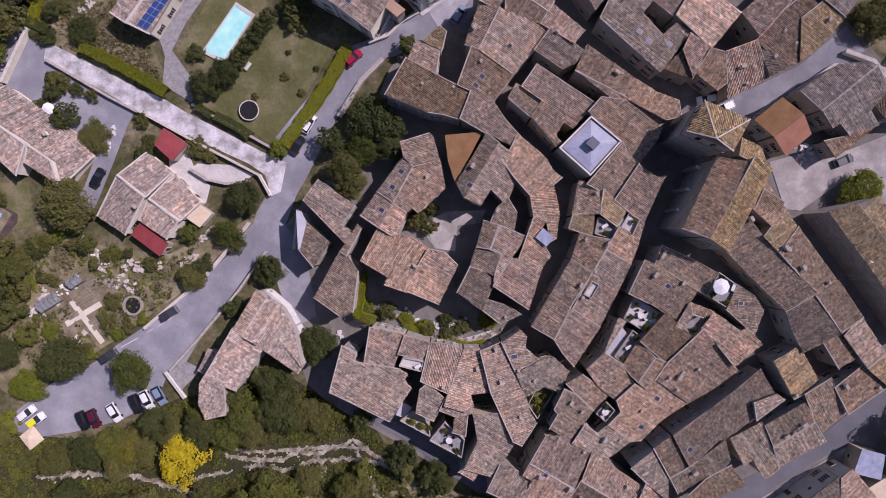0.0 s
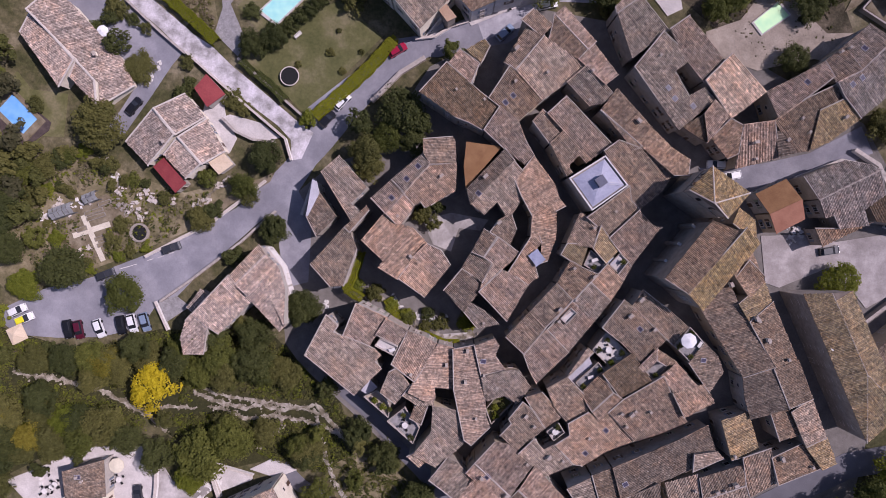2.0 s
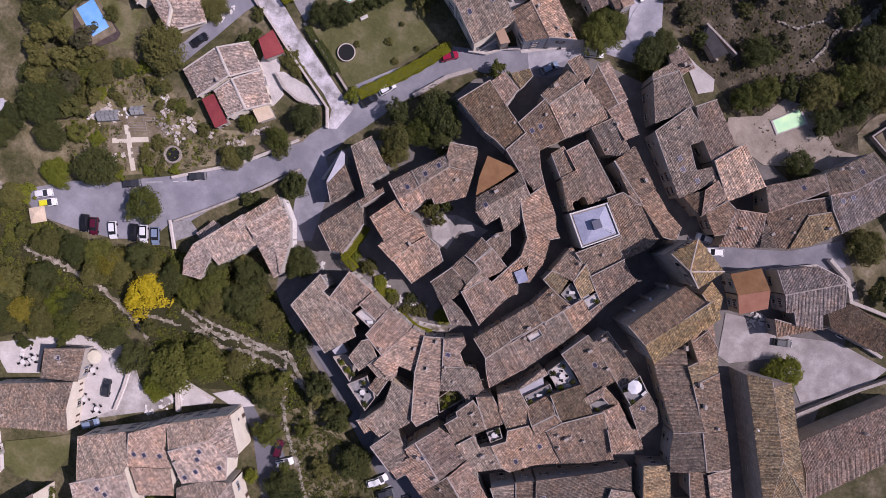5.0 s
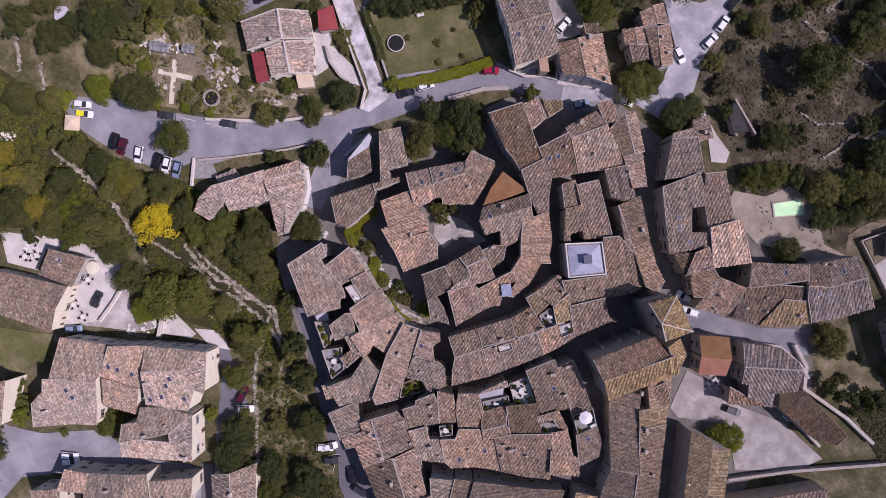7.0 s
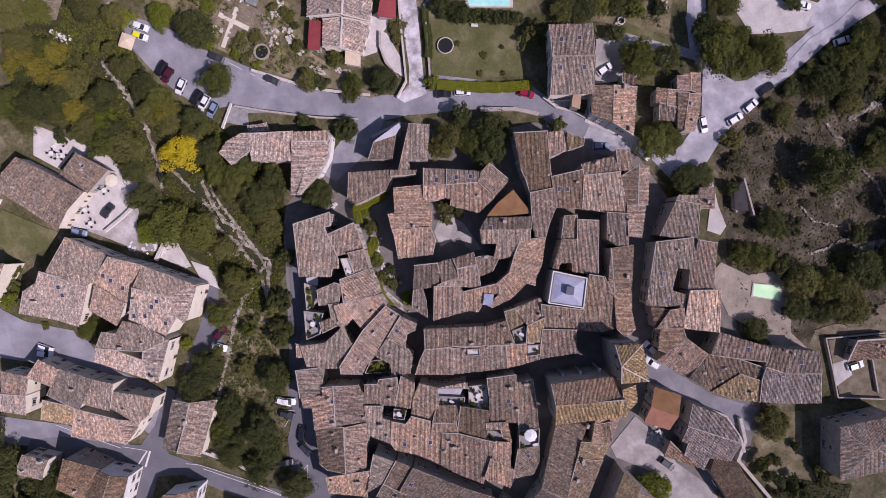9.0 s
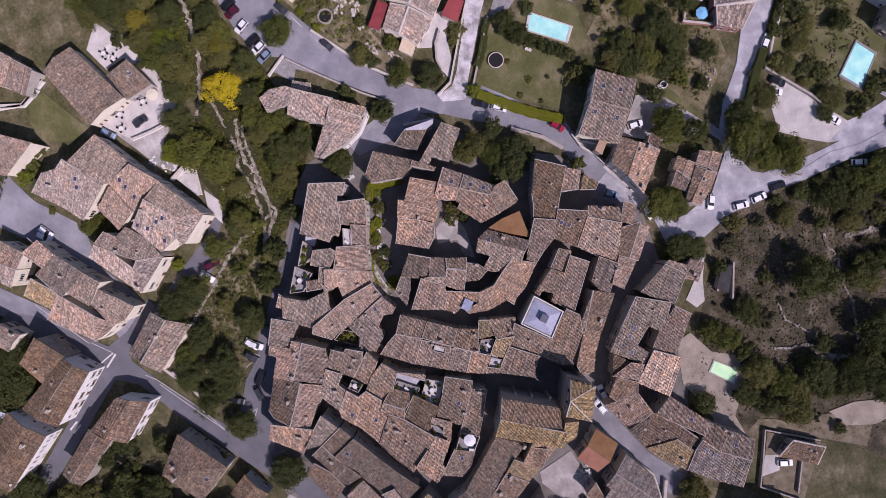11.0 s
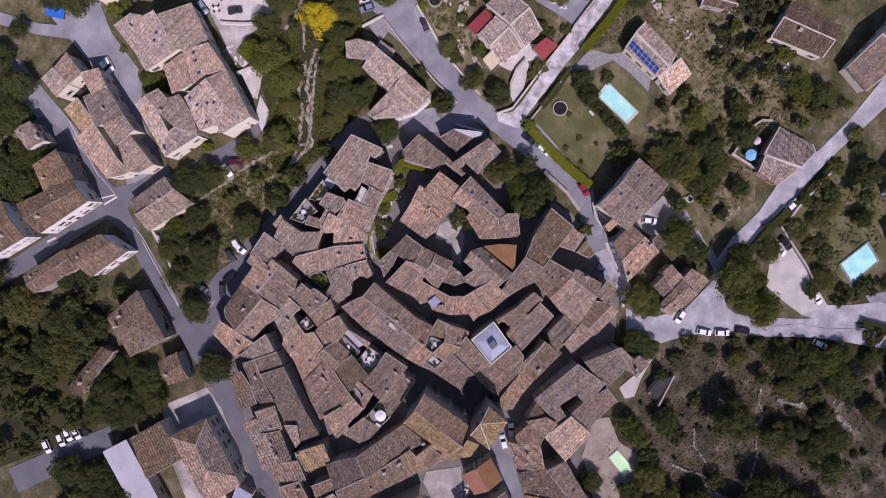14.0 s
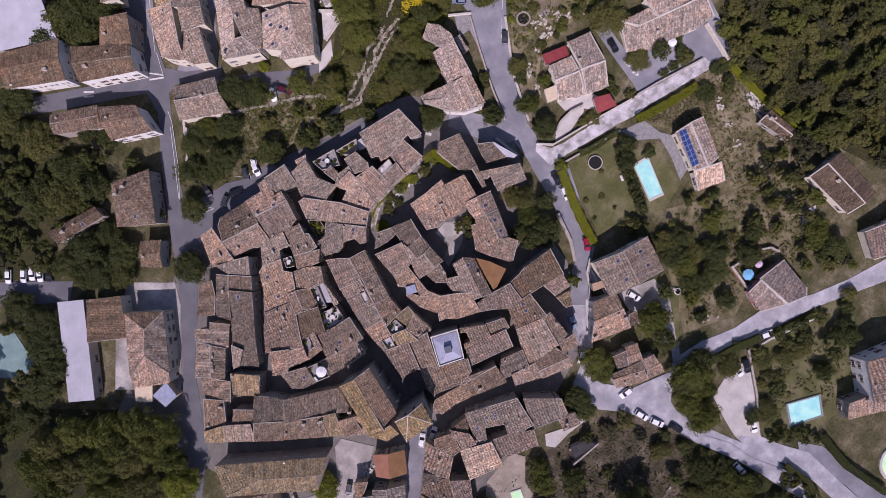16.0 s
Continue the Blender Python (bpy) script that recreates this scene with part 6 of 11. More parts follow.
slope_house([(-23.9, -30.0), (-21.4, -20.9), (-18.6, -22.6), (-19.2, -24.1), (-12.9, -25.2), (-10.4, -25.8), (-8.9, -26.8), (-9.7, -28.4), (-8.2, -29.7), (-12.5, -36.3)], -33, 10.1, 9, "g", chimneys=[(-23.6, -29.8)])
slope_house([(-17.3, -24.5), (-16.1, -17.4), (-9.3, -19.0), (-11.6, -25.5)], -33, 9.8, 11, "p")
slope_house([(-10.8, -22.8), (-9.5, -19.1), (-4.5, -20.6), (-5.4, -24.3)], -33, 9.1, 10, "p")
slope_house([(-6.4, -27.9), (-4.7, -20.7), (-1.0, -21.1), (2.0, -22.0), (0.6, -26.2), (-1.0, -30.3)], 77, 9.5, 9, "p", chimneys=[(-2.0, -28.9)])
slope_house([(-1.1, -30.1), (1.9, -21.9), (5.3, -22.0), (7.3, -30.3), (3.3, -30.6), (3.9, -32.9), (2.2, -34.0), (-1.9, -32.7)], 12, 9.6, 11, "p", chimneys=[(4.6, -25.6)])
slope_house([(5.1, -22.1), (9.3, -20.4), (12.1, -26.4), (14.1, -31.2), (14.8, -34.0), (16.2, -36.3), (13.2, -40.6), (11.5, -39.8), (7.1, -30.1)], 16, 9.0, 10, "p", chimneys=[(8.1, -21.8), (12.9, -34.9), (9.1, -28.0)])
slope_house([(9.2, -20.5), (13.0, -18.1), (14.2, -19.4), (13.9, -21.9), (16.6, -24.0), (11.9, -26.2)], 4, 8.9, 11, "p", chimneys=[(12.5, -25.9)], skylights=[(11.7, -23.2)])
slope_house([(12.0, -26.4), (16.5, -24.0), (19.2, -23.3), (22.5, -26.3), (20.9, -30.8), (17.8, -29.3), (14.0, -31.3)], -33, 8.7, 11, "g", chimneys=[(15.7, -27.9)])
slope_house([(2.0, -45.2), (4.6, -39.8), (3.7, -34.4), (9.1, -34.2), (12.2, -40.0), (7.7, -47.2)], -33, 9.2, 10, "g")
slope_house([(-7.3, -34.1), (-6.5, -29.5), (-5.1, -28.3), (-1.5, -31.6), (-3.9, -35.9)], -33, 9.4, 10, "g")
slope_house([(-2.8, -33.7), (-1.3, -30.7), (3.8, -32.9), (3.8, -34.5), (0.7, -35.2)], -33, 8.9, 9, "g")
slope_house([(-0.3, -38.3), (0.2, -34.9), (2.8, -34.6), (2.3, -38.9)], 147, 8.2, 9, "d")
slope_house([(0.9, -46.2), (2.2, -45.0), (5.1, -46.1), (3.9, -48.1)], -33, 7.6, 8, "g")
slope_house([(6.4, -49.5), (9.0, -44.5), (11.3, -45.0), (15.3, -47.3), (12.7, -52.4)], 57, 8.7, 10, "g")
slope_house([(12.6, -52.4), (15.2, -47.4), (13.4, -46.4), (14.7, -43.6), (23.2, -48.6), (21.2, -53.8), (16.4, -51.4), (15.2, -53.5)], -123, 9.3, 13, "p", chimneys=[(16.7, -46.3), (22.4, -48.5)], skylights=[(17.8, -45.8)], block=73)
slope_house([(14.6, -43.7), (17.8, -38.9), (20.9, -38.7), (25.6, -41.4), (26.6, -42.1), (23.2, -48.7)], 57, 9.4, 13, "p", chimneys=[(25.3, -41.9)], block=73)
slope_house([(21.2, -53.7), (24.5, -47.0), (34.3, -52.9), (31.4, -56.6), (29.1, -57.5)], -123, 9.3, 13, "b", chimneys=[(24.5, -50.3), (28.3, -51.6)], block=75)
slope_house([(24.6, -47.2), (26.9, -41.9), (36.8, -48.6), (34.3, -53.0)], 57, 9.2, 13, "p", chimneys=[(33.5, -48.3)], block=75)
slope_house([(18.5, -37.3), (20.2, -34.4), (19.4, -33.5), (21.4, -29.4), (24.4, -31.0), (27.3, -33.9), (22.7, -40.0)], -33, 8.6, 9, "d", chimneys=[(24.9, -33.9), (22.7, -32.1)])
slope_house([(21.6, -28.4), (24.8, -26.6), (30.5, -30.7), (27.1, -33.9), (24.6, -31.5)], -33, 8.7, 9, "d")
slope_house([(25.5, -25.6), (29.1, -22.4), (33.2, -25.1), (35.2, -28.6), (31.4, -31.8), (27.9, -29.0)], -33, 8.7, 9, "d")
slope_house([(23.0, -40.1), (25.3, -36.6), (27.9, -38.2), (30.0, -36.4), (34.7, -40.1), (29.5, -43.8), (27.0, -42.3)], -33, 8.2, 7, "g", chimneys=[(29.3, -39.4), (32.4, -39.7)])
slope_house([(29.9, -36.6), (32.4, -34.1), (31.4, -31.7), (35.0, -28.5), (37.5, -30.0), (39.3, -28.0), (46.1, -32.9), (40.9, -36.1), (36.8, -40.1), (34.6, -40.1), (31.4, -37.7)], -33, 8.4, 12, "o", chimneys=[(36.5, -33.9)], skylights=[(36.6, -37.2), (39.6, -31.6)])
slope_house([(38.9, -27.8), (41.2, -24.5), (48.4, -17.9), (51.1, -21.3), (56.2, -26.6), (51.1, -30.1), (46.1, -32.8)], -33, 8.0, 12, "o", chimneys=[(43.4, -29.8), (41.7, -27.3), (43.8, -27.1), (44.5, -26.3), (47.6, -25.8)])
slope_house([(32.8, -25.0), (35.9, -20.1), (38.9, -23.5), (35.6, -28.3), (34.2, -26.9)], 147, 8.4, 12, "b", block=83)
slope_house([(35.6, -28.2), (38.8, -23.4), (41.3, -24.4), (37.5, -30.1)], -33, 8.3, 12, "o", block=83)
slope_house([(35.8, -20.2), (40.8, -14.7), (46.7, -19.7), (40.8, -24.3)], -33, 8.6, 11, "k")
slope_house([(28.9, -22.7), (31.8, -15.7), (33.1, -16.4), (29.2, -22.5)], 147, 8.4, 9, "g")
slope_house([(33.5, -11.0), (36.5, -4.5), (40.0, -6.1), (47.5, -10.2), (43.5, -16.5), (37.4, -12.9)], -33, 9.0, 8, "d", chimneys=[(44.1, -9.0), (38.5, -7.4)], skylights=[(41.2, -9.6)])
slope_house([(38.5, -5.4), (39.8, -1.7), (46.3, -4.6), (51.1, -7.1), (48.8, -11.4)], -33, 8.8, 8, "d", chimneys=[(39.8, -3.7)])
slope_house([(42.8, -17.3), (45.5, -12.8), (46.3, -15.2), (44.2, -18.2)], -33, 8.0, 12, "p")
slope_house([(46.3, -15.2), (45.8, -12.7), (50.9, -14.7), (48.3, -15.8)], 57, 7.6, 12, "b")
slope_house([(48.3, -18.0), (50.8, -14.8), (55.7, -18.4), (51.3, -20.9)], 147, 7.5, 10, "p", block=91)
slope_house([(50.9, -21.0), (55.5, -18.4), (57.2, -17.6), (60.3, -21.1), (54.8, -25.5)], -33, 7.6, 10, "o", block=91)
slope_house([(52.6, -14.2), (54.8, -9.3), (58.5, -11.6), (60.5, -14.5), (58.5, -19.3)], 4, 7.6, 9, "d", skylights=[(55.5, -13.0)])
slope_house([(41.5, 1.4), (48.0, 14.4), (53.2, 13.1), (45.7, -0.4)], 147, 16.5, 24, "b", wall=STONE, block=94, name="church", label="stone church with a two-sided roof of lichened tiles")
slope_house([(46.1, -0.4), (53.5, 14.3), (57.7, 12.2), (50.5, -2.9)], -33, 16.5, 24, "n", wall=STONE, block=94)
slope_house([(52.2, 14.8), (53.3, 18.2), (56.9, 16.6), (57.6, 12.2)], 57, 13.2, 20, "n", wall=STONE, block=94)
slope_house([(57.4, 5.0), (59.1, 9.0), (63.4, 6.5), (61.2, 2.1)], -33, 8.6, 10, "b")
slope_house([(21.9, 50.8), (25.8, 55.2), (33.1, 50.3), (27.1, 43.3)], -33, 9.5, 10, "g")
slope_house([(21.9, 50.7), (21.3, 52.3), (23.8, 56.2), (25.9, 55.1)], 147, 9.0, 8, "g")
slope_house([(27.8, 41.5), (31.8, 49.6), (35.5, 47.7), (38.2, 45.1), (36.2, 42.7), (40.2, 38.8), (43.0, 41.2), (45.9, 39.4), (40.0, 31.6), (34.5, 36.1)], -33, 8.8, 8, "g", chimneys=[(32.4, 44.9)], skylights=[(35.6, 39.2), (37.5, 37.5), (41.6, 37.0)])
slope_house([(32.9, 50.3), (36.1, 53.8), (45.7, 47.3), (42.5, 42.1), (37.3, 45.6)], -33, 8.9, 9, "p")
slope_house([(42.5, 42.3), (46.4, 48.7), (55.5, 43.1), (49.8, 36.2)], -33, 7.8, 7, "q")
slope_house([(40.7, 32.7), (44.3, 36.1), (46.9, 31.5), (46.3, 30.5)], -123, 6.8, 11, "k")
slope_house([(44.0, 35.8), (45.4, 38.9), (49.8, 36.4), (46.3, 30.6)], -33, 7.6, 10, "p")
slope_house([(46.8, 31.6), (49.4, 36.1), (52.1, 35.2), (52.8, 29.6), (51.0, 28.2)], -123, 7.6, 11, "b")
slope_house([(52.0, 35.3), (58.0, 37.5), (61.2, 30.7), (53.1, 26.6)], -70, 7.7, 11, "p", chimneys=[(55.4, 32.5), (56.5, 29.4)])
slope_house([(58.0, 37.6), (63.8, 32.2), (60.8, 30.6)], -176, 7.9, 12, "d", block=107)
slope_house([(57.9, 37.5), (62.4, 42.7), (68.5, 47.5), (71.2, 45.7), (66.8, 41.8), (67.1, 33.6), (63.7, 32.3)], -33, 7.7, 11, "b", chimneys=[(61.6, 34.4), (63.4, 39.3), (65.8, 37.1)], block=107)
slope_house([(55.4, 43.2), (60.3, 47.2), (65.2, 51.5), (67.4, 48.6), (62.2, 42.3), (58.6, 38.1)], 147, 7.9, 11, "p", skylights=[(62.6, 46.5)])
slope_house([(65.2, 51.4), (68.3, 55.4), (72.4, 51.0), (68.1, 47.4)], 147, 8.1, 11, "d", chimneys=[(67.7, 53.9)])
slope_house([(68.2, 55.3), (72.3, 60.9), (77.0, 58.2), (72.5, 51.2)], 147, 7.9, 11, "g", chimneys=[(69.3, 55.1)], skylights=[(72.1, 55.6)], block=111)
slope_house([(66.5, 41.7), (70.9, 45.1), (75.7, 42.3), (70.5, 36.3), (66.8, 33.6)], -33, 7.3, 11, "y", chimneys=[(72.1, 41.6)])
slope_house([(68.2, 47.6), (72.5, 51.3), (76.8, 58.1), (83.7, 54.6), (79.9, 48.1), (75.4, 42.2), (70.5, 45.3)], -33, 8.1, 11, "l", skylights=[(71.3, 48.0), (72.9, 49.7)], block=111)
slope_house([(-49.2, -36.3), (-50.5, -33.2), (-50.0, -29.1), (-49.0, -27.5), (-45.0, -29.6), (-44.9, -35.2)], -123, 7.9, 9, "l", chimneys=[(-48.4, -32.1)])
slope_house([(-48.9, -27.6), (-43.2, -17.9), (-37.5, -22.2), (-42.8, -30.5), (-45.9, -29.2)], -33, 8.0, 7, "l")
slope_house([(-43.2, -18.0), (-38.6, -10.4), (-36.6, -12.1), (-41.4, -19.4)], 147, 7.9, 11, "g")
slope_house([(-38.6, -21.6), (-36.1, -17.5), (-29.6, -25.5), (-30.6, -27.0)], -123, 7.9, 9, "l", block=117)
slope_house([(-41.2, -19.6), (-36.7, -12.2), (-33.7, -14.1), (-31.4, -18.0), (-29.7, -25.6), (-36.0, -17.6), (-38.3, -21.2)], 57, 8.2, 8, "l", block=117)
slope_house([(-47.4, -88.4), (-52.7, -80.2), (-42.1, -72.6), (-39.1, -79.6), (-39.1, -81.6)], 147, 9.6, 12, "g", wall=CREAM, block=119)
slope_house([(-42.1, -72.7), (-35.9, -66.9), (-33.2, -73.2), (-30.5, -76.3), (-39.3, -80.1)], -33, 9.5, 11, "p", skylights=[(-39.1, -76.6), (-37.1, -75.8), (-34.0, -74.5)], wall=CREAM, block=119)
slope_house([(-35.9, -67.1), (-24.5, -58.2), (-25.5, -65.1), (-32.4, -71.5)], 147, 10.3, 13, "g", wall=CREAM, block=121)
slope_house([(-32.3, -71.5), (-25.8, -65.4), (-20.8, -66.4), (-18.4, -72.3), (-26.6, -77.3)], -33, 10.3, 13, "l", chimneys=[(-29.8, -73.0)], skylights=[(-26.6, -75.6), (-25.1, -73.3), (-20.9, -70.2), (-26.4, -68.5), (-26.0, -70.4)], wall=CREAM, block=121)
slope_house([(-24.5, -58.3), (-25.6, -65.1), (-20.7, -66.5), (-18.4, -65.8), (-18.6, -64.9)], 57, 10.3, 13, "l", wall=CREAM, block=121)
slope_house([(-48.4, -89.1), (-39.3, -81.0), (-32.4, -90.0), (-37.3, -94.2), (-43.1, -100.4), (-46.9, -95.7), (-46.8, -91.5)], -33, 9.3, 11, "l", chimneys=[(-43.2, -95.0)], skylights=[(-42.8, -87.6), (-40.7, -88.1)], wall=CREAM)
slope_house([(-38.6, -79.7), (-30.7, -76.3), (-27.2, -81.8), (-34.2, -85.1)], -33, 8.6, 11, "p", wall=CREAM)
slope_house([(-27.8, -85.1), (-25.6, -82.2), (-27.3, -79.4), (-22.3, -74.6), (-17.1, -72.1), (-18.0, -78.4), (-22.4, -84.7), (-25.2, -88.1)], 147, 9.0, 13, "g", chimneys=[(-19.9, -77.8), (-21.8, -82.7)], wall=CREAM, block=126)
slope_house([(-25.1, -88.0), (-22.5, -84.6), (-16.1, -80.0), (-9.3, -80.5), (-22.8, -90.8)], -33, 9.0, 13, "l", wall=CREAM, block=126)
slope_house([(-18.1, -78.5), (-17.1, -72.2), (-9.4, -80.4), (-16.1, -80.1)], 57, 9.0, 13, "l", chimneys=[(-11.1, -80.4)], wall=CREAM, block=126)
slope_house([(-30.9, -103.0), (-26.0, -99.7), (-23.3, -103.0), (-28.7, -107.4)], 147, 8.3, 12, "p", wall=CREAM)
slope_house([(-26.1, -99.9), (-19.1, -93.7), (-14.5, -100.2), (-22.2, -105.3)], 147, 8.9, 12, "g", chimneys=[(-19.8, -99.2)], wall=CREAM)
slope_house([(-19.1, -93.8), (-15.6, -90.2), (-10.4, -94.0), (-15.5, -98.8)], 147, 8.6, 9, "g", wall=CREAM)
slope_house([(-14.0, -91.5), (-7.0, -83.6), (-4.2, -86.7), (-3.8, -90.1), (-10.5, -93.9)], 147, 8.4, 11, "g", chimneys=[(-8.7, -91.3)], wall=CREAM)
slope_house([(-21.6, -106.4), (-16.0, -101.1), (-12.1, -104.2), (-17.9, -110.2)], -33, 8.8, 11, "y", wall=CREAM)
slope_house([(-15.5, -100.9), (-7.6, -93.8), (-0.9, -95.7), (-10.2, -106.4)], -33, 8.8, 11, "p", chimneys=[(-12.1, -101.8)], wall=CREAM)
slope_house([(-7.6, -93.9), (-3.9, -89.7), (-2.4, -92.1), (-1.1, -95.7)], 57, 8.4, 11, "p", wall=CREAM)
slope_house([(-33.8, -112.7), (-28.7, -107.3), (-24.8, -109.9), (-28.6, -114.8)], 147, 8.3, 12, "p", wall=CREAM, block=136)
slope_house([(-28.6, -114.7), (-25.0, -110.0), (-21.0, -113.3), (-25.3, -118.1)], -33, 8.4, 12, "l", wall=CREAM, block=136)
slope_house([(-4.2, -81.1), (-1.1, -77.4), (7.8, -87.0), (4.9, -90.5)], -123, 6.2, 13, "g", chimneys=[(2.8, -83.0)], wall=CREAM, block=138)
slope_house([(-1.1, -77.6), (1.9, -72.2), (11.7, -83.1), (7.7, -87.0)], 57, 6.2, 13, "g", chimneys=[(2.4, -81.0)], wall=CREAM, block=138)
slope_house([(32.6, -57.8), (37.1, -47.4), (42.5, -52.2), (36.5, -59.6)], -26, 8.9, 12, "o", chimneys=[(37.7, -52.0), (34.1, -56.9), (36.4, -49.1), (38.0, -51.5)])
slope_house([(37.2, -47.6), (34.0, -44.5), (38.9, -41.3), (41.6, -46.4), (41.4, -51.3)], 27, 9.3, 11, "g")
slope_house([(41.7, -46.7), (38.5, -40.9), (42.5, -38.6), (45.8, -44.6)], 27, 8.6, 9, "b")
slope_house([(43.5, -50.0), (41.8, -46.8), (45.5, -44.5), (50.0, -41.1), (52.3, -39.2), (53.6, -43.4), (52.6, -44.7), (48.7, -46.8)], -58, 8.5, 8, "d", chimneys=[(46.5, -45.5)])
slope_house([(45.4, -44.4), (42.3, -38.4), (49.4, -33.8), (56.3, -29.2), (60.4, -26.1), (63.4, -31.4), (58.6, -32.5), (58.9, -35.6), (52.5, -39.6)], 37, 8.7, 8, "d", skylights=[(45.5, -41.1)])
slope_house([(48.6, -52.7), (45.8, -50.3), (49.1, -47.0), (53.9, -44.4), (57.2, -48.7)], -58, 7.6, 9, "b")
slope_house([(58.6, -35.7), (58.1, -32.2), (62.9, -30.6), (64.5, -31.8)], 18, 7.7, 8, "g")
slope_house([(59.3, -45.8), (58.2, -43.5), (56.5, -44.7), (54.1, -39.6), (60.1, -36.3), (63.0, -45.0), (60.4, -46.9)], 122, 7.8, 8, "g", chimneys=[(60.2, -39.5)])
slope_house([(63.4, -44.9), (61.8, -41.0), (69.7, -35.9), (72.4, -39.9)], -58, 7.8, 10, "g", block=149)
slope_house([(61.9, -40.8), (60.5, -36.8), (68.7, -31.9), (69.7, -36.1)], 122, 7.7, 9, "d", chimneys=[(64.2, -38.5), (65.7, -37.9), (67.5, -36.2)], block=149)
slope_house([(71.5, -38.8), (67.7, -30.5), (72.7, -27.3), (73.7, -29.3), (76.2, -34.5)], -58, 7.8, 9, "d")
slope_house([(65.8, -31.6), (61.9, -24.2), (67.4, -21.4), (71.7, -29.0)], 32, 7.5, 10, "y", chimneys=[(66.0, -30.6)])
slope_house([(76.1, -34.4), (73.5, -29.2), (80.0, -24.9), (83.7, -27.6), (84.7, -29.5)], 32, 7.7, 10, "b", chimneys=[(82.5, -29.3), (75.5, -28.9)])
slope_house([(74.5, -25.7), (71.2, -20.3), (75.5, -19.0), (78.6, -23.5)], 32, 7.2, 8, "b")
slope_house([(84.5, -29.4), (80.1, -25.7), (84.2, -22.7), (87.5, -27.7)], 32, 7.2, 10, "y")
slope_house([(79.9, -25.6), (75.2, -19.2), (79.3, -15.5), (84.2, -22.9)], 32, 7.5, 12, "g")
slope_house([(74.1, -18.5), (69.1, -11.4), (74.4, -8.6), (79.2, -15.6)], 32, 8.7, 15, "b", block=157)
slope_house([(69.5, -11.3), (62.0, -3.2), (66.5, 1.9), (74.3, -8.7)], 32, 8.9, 15, "b", chimneys=[(63.1, -2.2), (66.5, -6.0), (66.8, -5.9), (63.7, -2.5), (71.9, -8.9)], block=158)
slope_house([(62.0, -3.1), (59.0, -0.1), (64.0, 5.6), (66.4, 1.8)], 32, 8.9, 15, "y", block=158)
slope_house([(61.2, 1.5), (56.2, 5.9), (59.6, 11.3), (63.9, 5.5)], 32, 8.7, 14, "b")
slope_house([(67.9, -22.7), (65.7, -18.9), (64.1, -14.5), (69.2, -11.3), (74.2, -18.4)], -148, 8.6, 12, "d", block=157)
slope_house([(64.1, -14.6), (56.2, -6.5), (52.9, -3.0), (56.4, 3.9), (59.2, 0.1), (62.1, -3.2), (69.3, -10.9)], -148, 8.8, 12, "d", chimneys=[(56.7, 3.3)], block=158)
slope_house([(-72.7, 4.2), (-67.4, 12.1), (-61.7, 7.9), (-66.7, 0.3)], -141, 5.2, 13, "l", chimneys=[(-63.6, 5.9)], wall=CREAM, villa=True, block=163)
slope_house([(-67.1, 12.2), (-62.0, 16.9), (-56.9, 13.0), (-61.6, 7.9)], 39, 5.2, 13, "l", wall=CREAM, villa=True, block=163)
slope_house([(-63.8, 3.3), (-61.2, 7.4), (-55.0, 3.1), (-57.9, -0.6)], -141, 5.0, 13, "l", wall=CREAM, villa=True, block=165)
slope_house([(-60.9, 7.5), (-56.5, 12.7), (-51.2, 6.9), (-54.9, 3.1)], 39, 5.0, 13, "l", wall=CREAM, villa=True, block=165)
slope_house([(-65.9, 0.3), (-63.9, 2.7), (-57.9, -1.5), (-59.9, -4.1)], -141, 3.1, 6, "r")
slope_house([(-60.6, 18.5), (-58.9, 22.1), (-54.1, 18.8), (-57.1, 15.2)], 39, 3.1, 6, "r")
slope_house([(-54.5, 3.8), (-51.6, 6.5), (-49.2, 4.7), (-51.8, 1.8)], -51, 2.7, 5, "e")
slope_house([(67.0, 28.2), (74.4, 33.3), (79.4, 33.3), (81.2, 32.7), (70.6, 24.0)], 129, 7.4, 13, "l", block=170)
slope_house([(70.5, 24.1), (81.0, 32.6), (84.0, 28.3), (80.7, 24.3), (82.8, 21.6), (77.0, 19.5), (74.7, 21.8), (73.2, 20.8)], -51, 7.4, 13, "l", block=170)
slope_house([(72.3, 18.6), (77.8, 19.8), (84.4, 22.8), (82.7, 21.6), (75.0, 15.3)], -51, 5.2, 7, "b")
slope_house([(81.3, 25.9), (85.0, 29.5), (100.2, 28.7), (100.2, 25.5), (95.5, 22.9), (84.3, 22.8)], -88, 6.0, 8, "k")
slope_house([(-88.5, 12.3), (-99.8, 21.9), (-97.7, 26.5), (-85.7, 18.4)], -148, 5.2, 13, "l", wall=CREAM, villa=True, block=174)
slope_house([(-85.7, 18.4), (-97.7, 26.5), (-94.6, 32.0), (-90.2, 30.3), (-80.9, 23.7), (-77.6, 21.3), (-73.9, 16.4), (-79.2, 10.3), (-80.7, 15.2)], 32, 5.2, 13, "l", chimneys=[(-82.6, 20.8)], wall=CREAM, villa=True, block=174)
slope_house([(-80.7, 15.2), (-79.3, 10.3), (-86.8, 14.9), (-85.7, 18.4)], -148, 5.0, 13, "l", wall=CREAM, villa=True, block=174)
slope_house([(-60.7, 40.4), (-64.8, 42.3), (-57.1, 53.0), (-54.1, 50.6)], -37, 5.4, 13, "l", chimneys=[(-58.4, 49.2)], wall=CREAM, villa=True, block=178)
